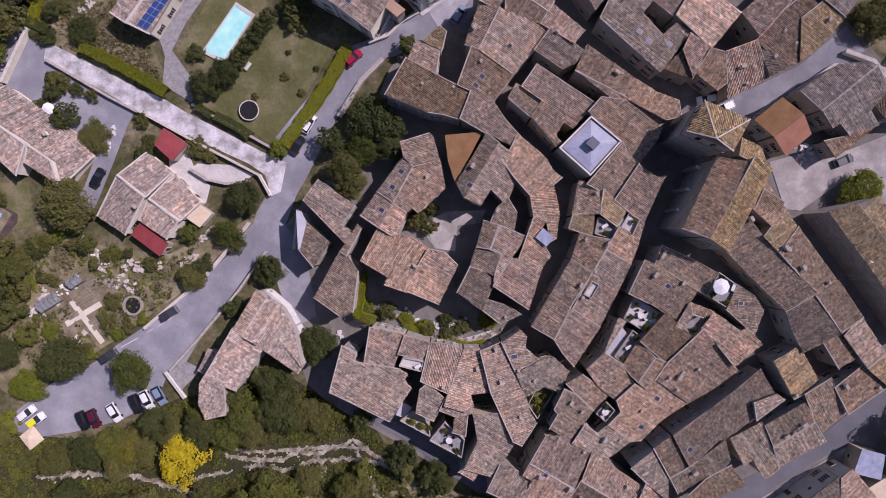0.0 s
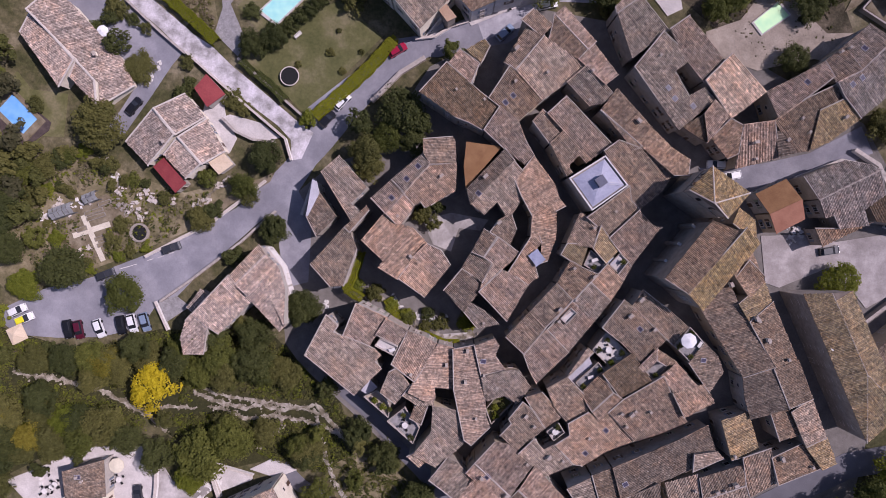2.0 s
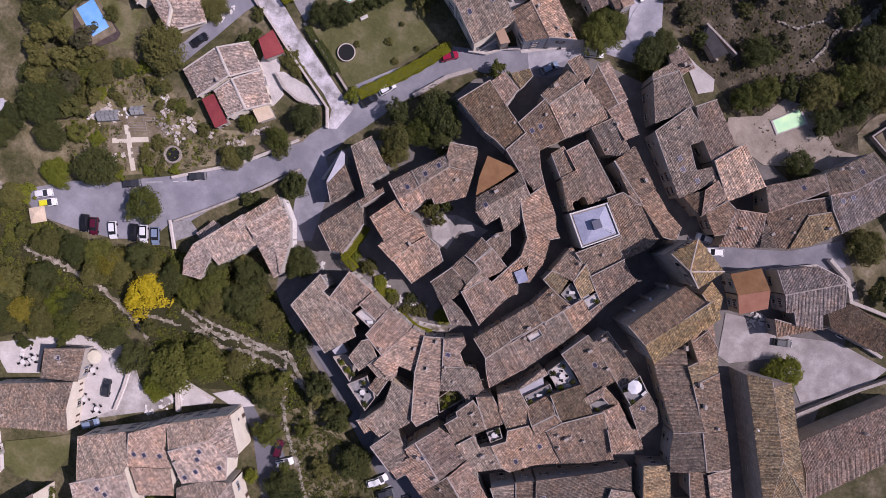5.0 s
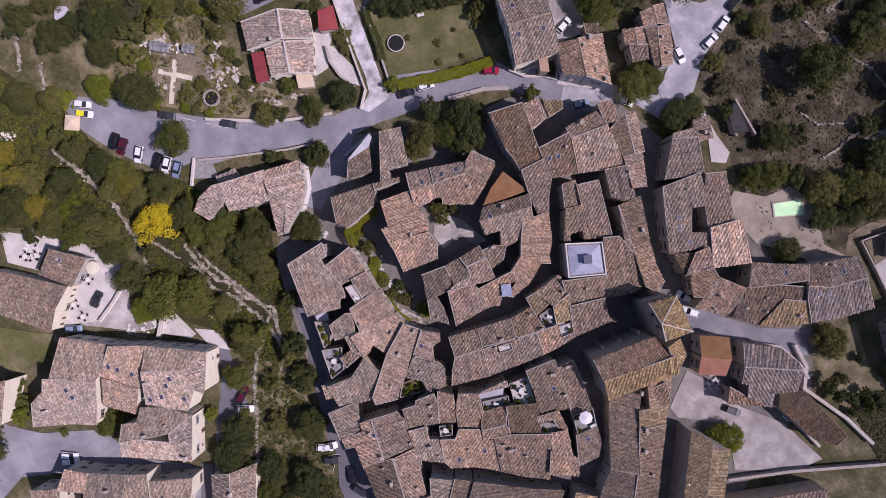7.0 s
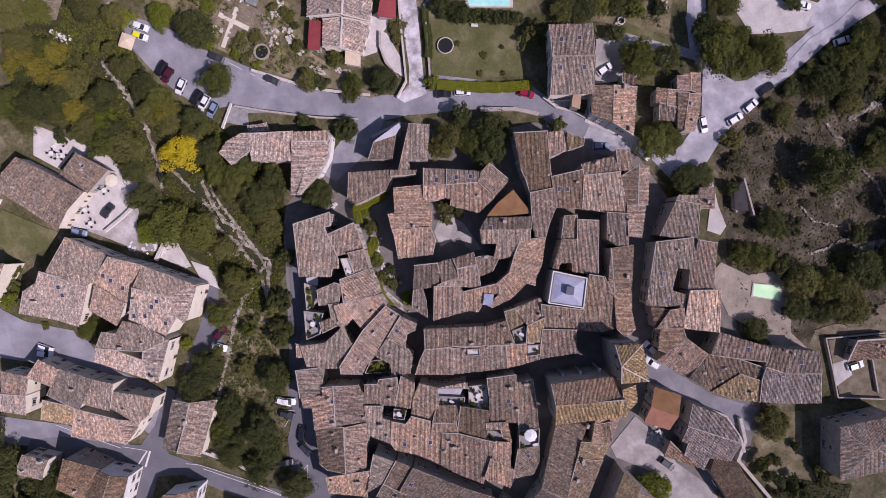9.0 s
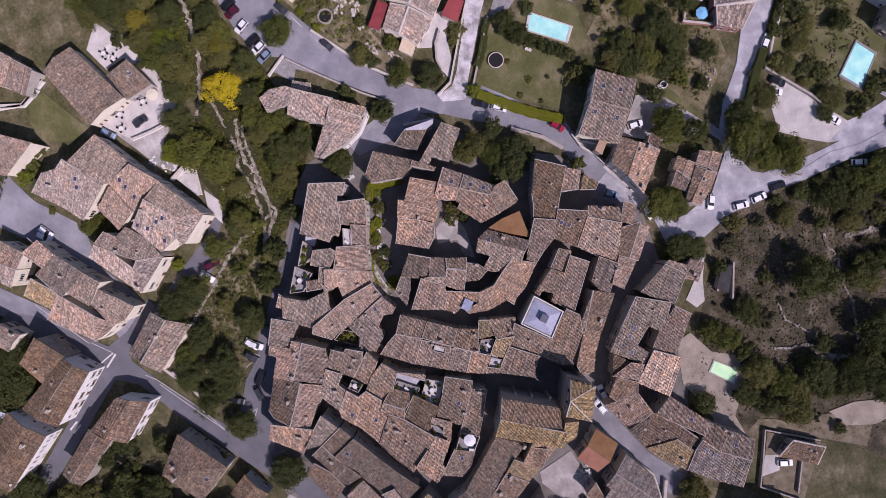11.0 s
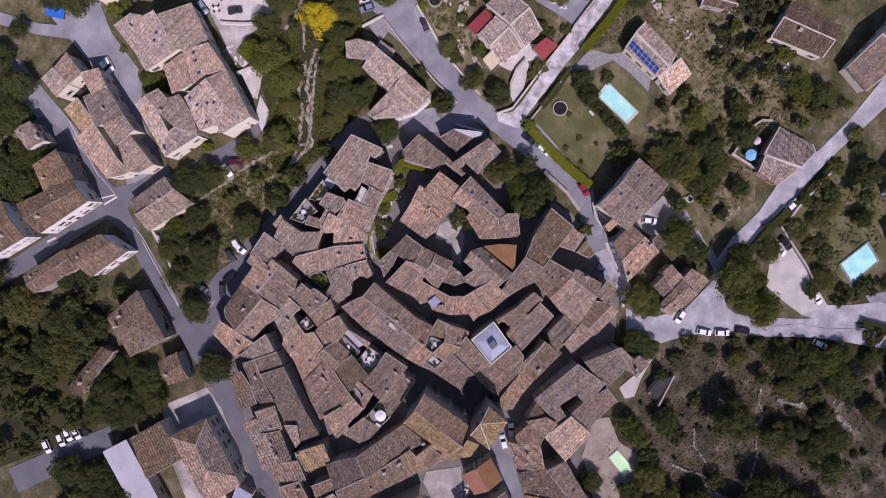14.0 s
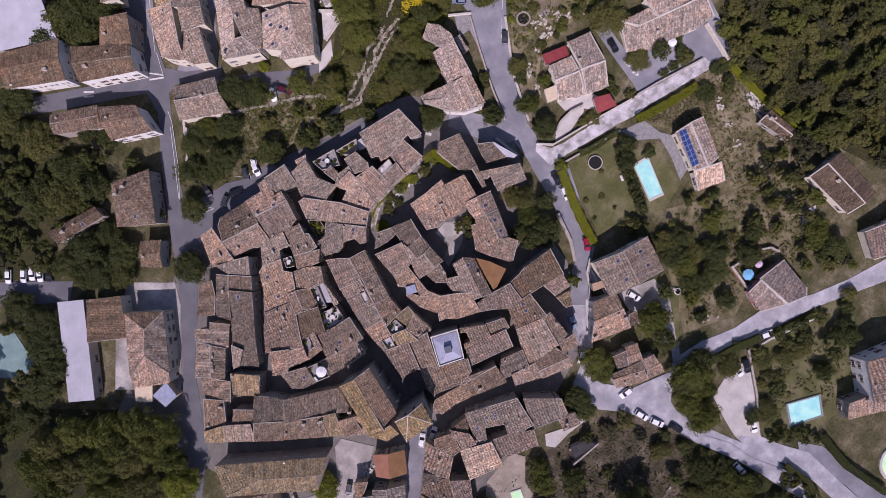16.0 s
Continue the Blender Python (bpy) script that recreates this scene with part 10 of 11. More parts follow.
tree(41.2, -103.9, 5.6, 8.0, "dark")
tree(41.9, -95.7, 5.2, 8.0, "dark")
tree(50.0, -102.5, 4.9, 8.0, "olive")
tree(-80.6, -62.4, 2.7, 3.0, "bright", "at the edge of the ravine wood")
tree(-87.1, -60.8, 1.9, 2.5, "bright", "at the edge of the ravine wood")
tree(-73.3, -62.0, 1.9, 2.5, "bright", "at the edge of the ravine wood")
tree(-112.9, -31.2, 3.8, 7.0, "dark")
tree(-104.1, -29.7, 3.8, 7.0, "dark")
tree(-102.3, -24.1, 3.0, 6.0, "dark")
tree(-92.6, -24.0, 3.8, 6.0, "dark")
tree(-98.2, -18.3, 5.1, 8.0, "dark")
tree(-88.1, -20.4, 2.7, 4.0, "green")
tree(-87.9, -29.8, 2.7, 4.0, "bright")
tree(-84.8, -1.4, 1.9, 3.0, "green")
tree(-100.3, -46.0, 3.8, 6.0, "dark")
tree(-94.2, -40.4, 3.3, 6.0, "olive")
tree(-92.3, -38.4, 2.7, 4.0, "bright")
tree(-111.7, -35.3, 1.4, 6.0, "dark")
tree(-95.9, -13.7, 3.5, 6.0, "dark")
tree(-83.8, -19.2, 1.7, 2.0, "bright")
tree(-86.8, -17.0, 1.4, 1.0, "olive")
tree(-71.8, -17.6, 2.2, 2.0, "olive")
tree(-70.6, -13.7, 1.9, 2.0, "olive")
tree(-51.2, -60.0, 4.0, 7.0, "dark")
tree(-42.1, -56.6, 5.9, 9.0, "green")
tree(-36.7, -52.5, 4.8, 9.0, "green")
tree(-43.8, -63.0, 3.4, 5.0, "bright")
tree(-46.4, -31.5, 4.5, 8.0, "dark")
tree(-42.4, -36.2, 4.5, 8.0, "green")
tree(-35.2, -35.5, 4.5, 8.0, "dark")
tree(-36.5, -29.7, 4.0, 7.0, "dark")
tree(-29.9, -36.0, 3.4, 6.0, "olive")
tree(-51.7, -37.1, 3.1, 6.0, "green")
tree(-74.5, -61.8, 4.5, 7.0, "olive")
tree(-81.0, -65.7, 4.0, 6.0, "olive")
tree(-69.3, -56.5, 4.5, 7.0, "dark")
tree(-63.8, -56.0, 5.1, 8.0, "olive")
tree(-68.1, -60.0, 4.2, 8.0, "green")
tree(-93.3, -66.6, 5.1, 7.0, "dark")
tree(-85.4, -59.7, 5.1, 7.0, "olive")
tree(-77.9, -56.4, 4.3, 6.0, "olive")
tree(-98.4, -66.6, 4.5, 7.0, "olive")
tree(-68.5, -46.7, 4.0, 6.0, "olive")
tree(-95.6, -59.8, 4.5, 7.0, "green")
tree(-58.5, -57.7, 3.7, 7.0, "dark")
tree(-65.5, -42.1, 3.7, 6.0, "olive")
tree(-89.8, -74.2, 4.8, 7.0, "green")
tree(-11.2, -46.2, 2.5, 6.0, "dark")
tree(-2.6, -50.7, 2.5, 6.0, "dark")
tree(-18.7, -37.5, 2.5, 5.0, "dark")
tree(-27.8, -36.8, 3.4, 6.0, "olive")
tree(-32.4, -36.8, 3.6, 6.0, "green")
tree(-37.0, -36.8, 3.4, 6.0, "dark")
tree(-41.4, -39.0, 3.8, 7.0, "olive")
tree(-46.0, -40.2, 3.4, 7.0, "green")
tree(-51.8, -39.0, 3.6, 7.0, "dark")
tree(-57.9, -40.4, 3.0, 5.0, "olive")
tree(-63.7, -43.9, 3.2, 6.0, "olive")
tree(-69.2, -42.6, 3.8, 7.0, "green")
tree(-75.0, -43.8, 3.8, 7.0, "dark")
tree(-30.3, -49.8, 3.2, 5.0, "olive")
tree(-38.2, -50.7, 3.4, 6.0, "olive")
tree(-51.0, -52.0, 1.9, 6.0, "olive")
tree(112.8, -66.6, 5.8, 12.0, "olive")
tree(105.3, -61.4, 5.8, 12.0, "green")
tree(100.7, -54.1, 5.8, 12.0, "green")
tree(93.8, -47.1, 5.6, 12.0, "green")
tree(91.1, -39.4, 5.2, 11.0, "green")
tree(120.3, -66.0, 5.6, 12.0, "green")
tree(116.1, -57.8, 5.8, 12.0, "olive")
tree(109.8, -50.9, 5.8, 12.0, "green")
tree(103.1, -43.4, 5.6, 12.0, "olive")
tree(97.3, -33.7, 5.0, 11.0, "green")
tree(108.8, -36.4, 5.6, 11.0, "olive")
tree(102.2, -27.2, 5.8, 10.0, "bright")
tree(117.1, -45.0, 5.8, 11.0, "green")
tree(124.5, -58.1, 5.6, 11.0, "green")
tree(96.1, -39.9, 4.8, 12.0, "green")
tree(101.8, -49.0, 5.6, 12.0, "green")
tree(-4.5, -75.4, 4.1, 6.0, "dark")
tree(-7.5, -69.7, 3.8, 6.0, "dark")
tree(5.0, -57.4, 3.8, 5.0, "dark")
tree(9.9, -76.7, 3.2, 5.0, "green")
tree(-20.1, -52.8, 3.2, 5.0, "dark")
tree(-9.2, -45.3, 2.6, 5.0, "dark")
tree(-22.7, -128.2, 5.7, 8.0, "dark")
tree(-13.1, -127.6, 5.4, 8.0, "dark")
tree(-39.0, -130.4, 3.2, 5.0, "dark")
tree(-29.8, -134.7, 4.8, 7.0, "dark")
tree(-95.3, -41.1, 1.6, 6.0, "olive")
tree(-100.1, -44.9, 4.0, 6.0, "olive")
tree(-111.3, -23.9, 3.5, 6.0, "olive")
tree(-103.3, -26.9, 3.2, 6.0, "dark")
tree(27.1, -99.2, 3.7, 6.0, "dark")
tree(22.0, -94.4, 2.2, 4.0, "olive")
tree(30.2, -89.7, 2.8, 5.0, "dark")
tree(28.5, -105.6, 4.0, 7.0, "dark")
tree(38.9, -75.6, 2.5, 5.0, "dark")
tree(-108.8, -62.3, 4.8, 7.0, "olive")
tree(-105.9, -56.5, 4.0, 6.0, "green")
tree(-102.3, -64.9, 4.0, 6.0, "olive")
tree(-84.4, -74.8, 3.7, 6.0, "olive")
tree(31.9, -128.0, 5.6, 8.0, "dark")
tree(38.4, -126.0, 4.9, 8.0, "olive")
tree(38.8, -120.5, 4.6, 7.0, "dark")
tree(-0.7, -76.6, 4.3, 6.0, "dark")
tree(16.3, -78.2, 3.3, 5.0, "dark")
tree(22.6, -73.5, 3.6, 6.0, "dark")
tree(16.4, -67.2, 4.3, 7.0, "dark")
tree(31.7, -67.5, 4.3, 6.0, "dark")
tree(46.7, -59.0, 5.2, 7.0, "dark")
tree(20.7, -68.0, 3.6, 6.0, "dark")
tree(5.4, -56.3, 4.0, 6.0, "dark")
tree(-3.4, -48.5, 3.3, 6.0, "dark")
tree(14.2, -76.2, 4.3, 6.0, "dark")
tree(6.3, -71.3, 4.0, 6.0, "dark")
tree(-5.6, -70.8, 4.3, 6.0, "dark")
tree(-20.2, -51.7, 3.6, 6.0, "olive")
tree(-8.3, -64.7, 1.4, 6.0, "green")
tree(-30.2, 63.9, 3.6, 5.0, "green")
tree(-28.2, 70.0, 3.6, 5.0, "dark")
tree(-23.1, 70.6, 2.7, 4.0, "green")
tree(-33.2, 71.7, 4.0, 5.0, "dark")
tree(-28.0, 79.1, 3.0, 4.0, "dark")
tree(-38.3, 69.1, 4.3, 6.0, "dark")
tree(-35.1, 64.0, 3.3, 4.0, "olive")
tree(-42.8, 77.8, 4.0, 6.0, "dark")
tree(-11.1, 63.4, 4.9, 7.0, "green")
tree(-3.2, 81.3, 5.5, 9.0, "dark")
tree(-2.6, 87.9, 3.3, 6.0, "green")
tree(5.2, 90.9, 4.9, 6.0, "olive")
tree(7.3, 59.0, 4.6, 6.0, "green")
tree(10.6, -128.7, 6.5, 9.0, "dark")
tree(3.4, -126.3, 6.8, 9.0, "dark")
tree(5.0, -120.0, 5.2, 8.0, "dark")
tree(39.4, -116.7, 5.9, 8.0, "olive")
tree(6.5, -128.3, 6.5, 9.0, "wood")
tree(-3.9, -120.0, 4.9, 7.0, "dark")
tree(111.2, -77.8, 5.2, 7.0, "dark")
tree(101.3, -77.9, 5.9, 7.0, "dark")
tree(89.1, -83.8, 6.5, 8.0, "dark")
tree(84.1, -88.2, 5.6, 7.0, "dark")
tree(92.6, -76.8, 5.6, 8.0, "dark")
tree(83.7, -96.9, 4.9, 6.0, "dark")
tree(62.2, -81.5, 5.6, 8.0, "dark")
tree(60.1, -74.7, 4.3, 6.0, "olive")
tree(58.3, -87.7, 5.6, 8.0, "dark")
tree(65.9, -90.4, 4.6, 7.0, "dark")
tree(-38.0, 113.4, 4.3, 6.0, "dark")
tree(-30.9, 112.3, 2.6, 8.0, "dark")
tree(-14.0, 106.8, 2.7, 3.0, "dark")
tree(-16.8, 105.4, 2.0, 2.0, "olive")
tree(-6.5, 119.4, 2.7, 3.0, "dark")
tree(-25.0, 114.5, 3.0, 5.0, "dark")
tree(-3.5, 114.5, 2.5, 3.0, "olive")
tree(-6.6, 107.3, 3.6, 4.0, "olive")
tree(-28.0, 97.9, 2.3, 3.0, "dark")
tree(-33.4, 102.2, 2.3, 3.0, "dark")
tree(-38.3, 105.9, 2.3, 3.0, "olive")
tree(-44.5, 110.6, 2.3, 3.0, "dark")
tree(-11.7, 90.5, 3.6, 4.0, "olive")
tree(-18.4, 98.2, 3.0, 3.0, "olive")
tree(-23.3, 102.9, 3.3, 3.0, "olive")
tree(-27.3, 106.1, 3.0, 3.0, "olive")
tree(-2.6, 104.4, 2.7, 3.0, "dark")
tree(-52.8, 37.8, 2.3, 2.0, "dark")
tree(-51.0, 30.6, 3.0, 5.0, "dark")
tree(-46.8, 33.2, 3.0, 5.0, "dark")
tree(-82.6, 29.4, 2.0, 3.0, "dark")
tree(-82.0, 32.2, 2.3, 3.0, "olive")
tree(-75.8, 42.3, 3.3, 3.0, "dark")
tree(36.7, 87.3, 6.3, 12.0, "dark", "on a dry hillside")
tree(33.8, 77.9, 1.8, 2.5, "olive", "on a dry hillside")
tree(41.2, 70.1, 4.0, 6.0, "dark", "on a dry hillside")
tree(43.7, 73.8, 2.9, 5.0, "scrub", "on a dry hillside")
tree(46.4, 63.0, 4.0, 5.0, "green", "on a dry hillside")
tree(43.0, 59.2, 3.3, 5.0, "green", "on a dry hillside")
tree(23.0, 70.6, 2.6, 3.0, "scrub", "on a dry hillside")
tree(27.7, 66.7, 2.2, 4.0, "dark", "on a dry hillside")
tree(17.9, 73.8, 2.6, 4.0, "olive", "on a dry hillside")
tree(19.2, 80.1, 1.9, 2.5, "scrub", "on a dry hillside")
tree(19.7, 86.8, 3.3, 4.0, "olive", "on a dry hillside")
tree(15.1, 86.1, 2.0, 3.0, "dark", "on a dry hillside")
tree(24.0, 94.3, 2.4, 5.0, "dark", "on a dry hillside")
tree(18.4, 99.4, 4.0, 6.0, "wood", "on a dry hillside")
tree(20.7, 105.5, 4.0, 6.0, "wood", "on a dry hillside")
tree(25.9, 103.0, 3.2, 4.0, "olive", "on a dry hillside")
tree(16.3, 111.2, 4.8, 7.0, "green", "on a dry hillside")
tree(20.9, 115.8, 4.8, 7.0, "wood", "on a dry hillside")
tree(26.9, 111.1, 2.6, 3.0, "olive", "on a dry hillside")
tree(39.7, 100.6, 4.3, 6.0, "wood", "on a dry hillside")
tree(37.6, 107.7, 3.3, 5.0, "dark", "on a dry hillside")
tree(41.1, 111.6, 4.0, 7.0, "dark", "on a dry hillside")
tree(37.3, 117.1, 4.8, 7.0, "wood", "on a dry hillside")
tree(43.6, 104.5, 2.6, 3.0, "olive", "on a dry hillside")
tree(46.0, 117.8, 4.8, 7.0, "dark", "on a dry hillside")
tree(54.9, 87.1, 2.8, 4.0, "dark", "on a dry hillside")
tree(57.8, 80.9, 2.0, 2.5, "olive", "on a dry hillside")
tree(56.7, 68.8, 4.6, 7.0, "olive", "on a dry hillside")
tree(61.9, 73.8, 4.0, 6.0, "green", "on a dry hillside")
tree(50.8, 66.1, 2.7, 5.0, "dark", "on a dry hillside")
tree(68.9, 75.2, 4.6, 7.0, "olive", "on a dry hillside")
tree(65.9, 83.1, 3.5, 6.0, "dark", "on a dry hillside")
tree(66.3, 68.3, 3.3, 6.0, "dark", "on a dry hillside")
tree(55.5, 100.1, 5.5, 10.0, "dark", "on a dry hillside")
tree(57.5, 108.1, 6.0, 9.0, "wood", "on a dry hillside")
tree(62.5, 104.8, 5.3, 9.0, "wood", "on a dry hillside")
tree(60.8, 115.7, 6.0, 9.0, "wood", "on a dry hillside")
tree(65.7, 96.0, 4.9, 9.0, "dark", "on a dry hillside")
tree(66.0, 90.2, 4.2, 8.0, "wood", "on a dry hillside")
tree(68.2, 115.6, 5.5, 9.0, "wood", "on a dry hillside")
tree(68.6, 108.0, 5.5, 9.0, "dark", "on a dry hillside")
tree(28.3, 85.3, 1.4, 1.2, "scrub", "on a dry hillside")
tree(33.7, 99.3, 1.6, 1.5, "scrub", "on a dry hillside")
tree(41.8, 80.7, 1.5, 1.2, "scrub", "on a dry hillside")
tree(48.9, 94.1, 1.7, 1.4, "scrub", "on a dry hillside")
tree(-96.8, -67.1, 4.6, 8.0, "ochre", "in the ravine wood")
tree(-92.9, -64.2, 3.8, 8.0, "ochre", "in the ravine wood")
tree(-87.1, -60.3, 3.4, 7.0, "ochre", "in the ravine wood")
tree(-78.7, -61.6, 3.0, 8.0, "ochre", "in the ravine wood")
tree(-72.0, -56.5, 3.8, 7.0, "bright", "in the ravine wood")
tree(-73.1, -62.3, 3.6, 7.0, "olive", "in the ravine wood")
tree(-94.0, -57.8, 3.2, 7.0, "ochre", "in the ravine wood")
tree(-81.1, -45.9, 3.6, 7.0, "olive", "in the ravine wood")
tree(-78.0, -53.4, 3.8, 8.0, "dark", "in the ravine wood")
tree(-66.7, -43.1, 3.4, 7.0, "ochre", "in the ravine wood")
tree(-60.4, -37.9, 3.4, 8.0, "dark", "in the ravine wood")
tree(-85.9, -68.8, 5, 9.0, "dark", "in the ravine wood")
tree(-83.3, -63.6, 4.4, 9.0, "wood", "in the ravine wood")
tree(-40.9, 28.9, 0.8, 1.0, "olive", "on a dry lawn")
tree(-34.6, 32.9, 1.0, 1.0, "olive", "on a dry lawn")
tree(-31.3, 29.5, 0.9, 1.0, "olive", "on a dry lawn")
tree(-33.9, 37.8, 0.6, 1.0, "olive", "on a dry lawn")
tree(-28.2, 34.5, 0.7, 1.0, "olive", "on a dry lawn")
tree(-13.5, -15.2, 2.0, 2.2, "olive", "in a small walled garden")
tree(-9.7, -17.2, 1.7, 1.6, "bright", "in a small walled garden")
tree(-5.5, -18.8, 2.0, 2.2, "green", "in a small walled garden")
tree(-1.6, -17.1, 1.6, 2.0, "dark", "in a small walled garden")
tree(0.9, -19.1, 1.4, 1.8, "olive", "in a small walled garden")
tree(-18.0, -14.1, 1.2, 1.2, "bright", "in a small walled garden")
tree(-50.9, -114.0, 6.0, 8.0, "dark", "beside a lane of the town")
tree(-49.0, -121.5, 3.6, 6.0, "dark", "beside a lane of the town")
tree(-55.0, -117.5, 4.5, 7.0, "wood", "beside a lane of the town")
tree(-49.1, -104.7, 2.6, 3.4, "bright", "beside a lane of the town")
tree(-51.9, -101.8, 2.0, 2.5, "green", "beside a lane of the town")
tree(-55.3, -99.5, 2.6, 3.5, "green", "beside a lane of the town")
tree(-43.0, -64.6, 2.4, 3.5, "bright", "beside a lane of the town")
tree(-38.6, -100.8, 1.2, 1.2, "green", "beside a lane of the town")
tree(-106.1, -0.3, 4.4, 6.0, "dark", "in a garden beside a pool")
tree(-109.8, 5.4, 5.2, 7.0, "dark", "in a garden beside a pool")
tree(-105.1, 7.0, 4, 6.0, "wood", "in a garden beside a pool")
tree(-104.0, -13.5, 3.4, 4.0, "dark", "in a garden beside a pool")
tree(-100.2, -11.4, 3.2, 4.0, "olive", "in a garden beside a pool")
tree(-96.4, -8.8, 3.4, 4.0, "dark", "in a garden beside a pool")
tree(-92.8, -6.8, 3.0, 4.0, "green", "in a garden beside a pool")
tree(-89.3, -4.6, 3.0, 3.5, "olive", "in a garden beside a pool")
tree(-86.7, -2.3, 2.6, 3.0, "dark", "in a garden beside a pool")
tree(-82.1, 0.2, 1.8, 2.0, "bright", "in a garden beside a pool")
tree(-94.7, 8.0, 2.0, 2.0, "olive", "in a garden beside a pool")
tree(-104.4, -0.9, 2.2, 2.5, "green", "in a garden beside a pool")
tree(-96.9, -17.6, 5.4, 7.0, "dark", "in a garden beside a pool")
tree(-95.3, -12.7, 4.2, 6.0, "dark", "in a garden beside a pool")
tree(-91.4, -13.2, 1.6, 1.6, "olive", "in a garden beside a pool")
tree(-88.0, -9.8, 1.2, 1.2, "bright", "in a garden beside a pool")
tree(-76.2, -1.7, 2.2, 2.4, "olive", "in a garden beside a pool")
tree(-70.1, -3.4, 1.8, 1.8, "green", "in a garden beside a pool")
tree(-63.8, 16.8, 2.2, 3.0, "dark", "in a garden beside a pool")
tree(-80.4, 47.4, 1.8, 2.0, "olive", "in a hillside garden")
tree(-84.1, 40.9, 2.2, 1.8, "dark", "in a hillside garden")
tree(-86.2, 42.3, 1.8, 1.6, "olive", "in a hillside garden")
tree(-56.4, 96.6, 5.0, 7.0, "dark", "in a hillside garden")
tree(-58.2, 90.9, 4, 6.0, "green", "in a hillside garden")
tree(-35.9, 57.4, 3.4, 5.0, "dark", "in a hillside garden")
tree(-34.0, 63.7, 3.0, 4.0, "olive", "in a hillside garden")
tree(-44.6, 63.7, 3.0, 4.0, "green", "in a hillside garden")
tree(-26.2, 67.0, 2.6, 3.0, "dark", "in a hillside garden")
tree(-20.0, 75.8, 2.2, 3.0, "dark", "in a hillside garden")
tree(-48.9, 75.2, 3.2, 5.0, "dark", "in a hillside garden")
tree(-44.8, 71.8, 2.0, 2.5, "olive", "in a hillside garden")
tree(-35.7, 72.9, 1.8, 2.0, "green", "in a hillside garden")
tree(-29.8, 72.7, 2.2, 2.5, "dark", "in a hillside garden")
tree(-48.6, 109.0, 2.4, 3.0, "olive", "in a hillside garden")
tree(-26.5, 101.8, 2.4, 3.0, "olive", "in a hillside garden")
tree(-30.9, 105.7, 2.6, 3.0, "dark", "in a hillside garden")
tree(-20.1, 96.2, 2.4, 3.0, "olive", "in a hillside garden")
tree(-15.8, 102.2, 1.8, 2.0, "dark", "in a hillside garden")
tree(-25.1, 114.9, 2.2, 4.0, "dark", "in a hillside garden")
tree(-12.8, 102.1, 1.6, 2.0, "olive", "in a hillside garden")
tree(62.4, 63.9, 3.6, 5.0, "dark", "on a dry hillside")
tree(64.7, 76.0, 4.4, 6.0, "olive", "on a dry hillside")
tree(61.9, 83.2, 5.0, 7.0, "dark", "on a dry hillside")
tree(65.4, 88.5, 4.5, 7.0, "wood", "on a dry hillside")
tree(70.6, 98.5, 4.4, 7.0, "dark", "on a dry hillside")
tree(67.7, 104.8, 5.2, 8.0, "wood", "on a dry hillside")
tree(62.2, 94.6, 5, 8.0, "wood", "on a dry hillside")
tree(77.1, 103.7, 3.6, 5.0, "olive", "on a dry hillside")
tree(78.2, 85.2, 2.0, 3.0, "dark", "on a dry hillside")
tree(71.2, 73.8, 2.6, 3.0, "olive", "on a dry hillside")
tree(61.7, 108.2, 5, 8.0, "dark", "on a dry hillside")
tree(-6.7, -68.3, 3.2, 6.0, "dark", "on a rough bank below the village")
tree(5.3, -56.6, 4.2, 7.0, "dark", "on a rough bank below the village")
tree(14.2, -66.9, 4.6, 7.0, "dark", "on a rough bank below the village")
tree(-3.7, -50.1, 2.8, 5.0, "olive", "on a rough bank below the village")
tree(-20.6, -52.6, 3.2, 6.0, "dark", "on a rough bank below the village")
tree(10.0, -76.9, 2.8, 4.0, "olive", "on a rough bank below the village")
tree(-10.3, -44.4, 2.4, 4.0, "dark", "on a rough bank below the village")
tree(-14.3, -71.8, 1.9, 3.0, "bright", "on a rough bank below the village")
tree(-8.9, -56.0, 2.4, 4.0, "green", "on a rough bank below the village")
tree(-0.9, -62.4, 2.6, 4.0, "olive", "on a rough bank below the village")
tree(15.0, 92.7, 2.6, 3.0, "dark", "on a dry hillside")
tree(14.2, 99.1, 2.4, 3.0, "olive", "on a dry hillside")
tree(13.9, 105.3, 3.0, 4.0, "dark", "on a dry hillside")
tree(13.2, 115.4, 3.4, 5.0, "dark", "on a dry hillside")
tree(13.9, 124.1, 3.0, 4.0, "wood", "on a dry hillside")
tree(14.6, 131.9, 3.4, 5.0, "dark", "on a dry hillside")
tree(15.1, 140.1, 3.2, 5.0, "wood", "on a dry hillside")
tree(17.6, 101.1, 3.6, 5.0, "dark", "on a dry hillside")
tree(17.6, 111.8, 3.6, 5.0, "wood", "on a dry hillside")
tree(18.0, 120.3, 3.0, 4.0, "scrub", "on a dry hillside")
tree(22.6, 120.7, 3.0, 4.0, "dark", "on a dry hillside")
tree(32.2, 113.7, 3.8, 6.0, "dark", "on a dry hillside")
tree(27.8, 126.3, 3.4, 5.0, "wood", "on a dry hillside")
tree(20.4, 131.5, 3.4, 5.0, "dark", "on a dry hillside")
tree(22.4, 139.8, 3.8, 6.0, "dark", "on a dry hillside")
tree(30.5, 130.4, 3.0, 4.0, "scrub", "on a dry hillside")
tree(29.0, 137.4, 3.4, 5.0, "wood", "on a dry hillside")
tree(25.8, 107.5, 2.6, 3.0, "scrub", "on a dry hillside")
tree(38.8, 103.5, 4.0, 6.0, "dark", "on a dry hillside")
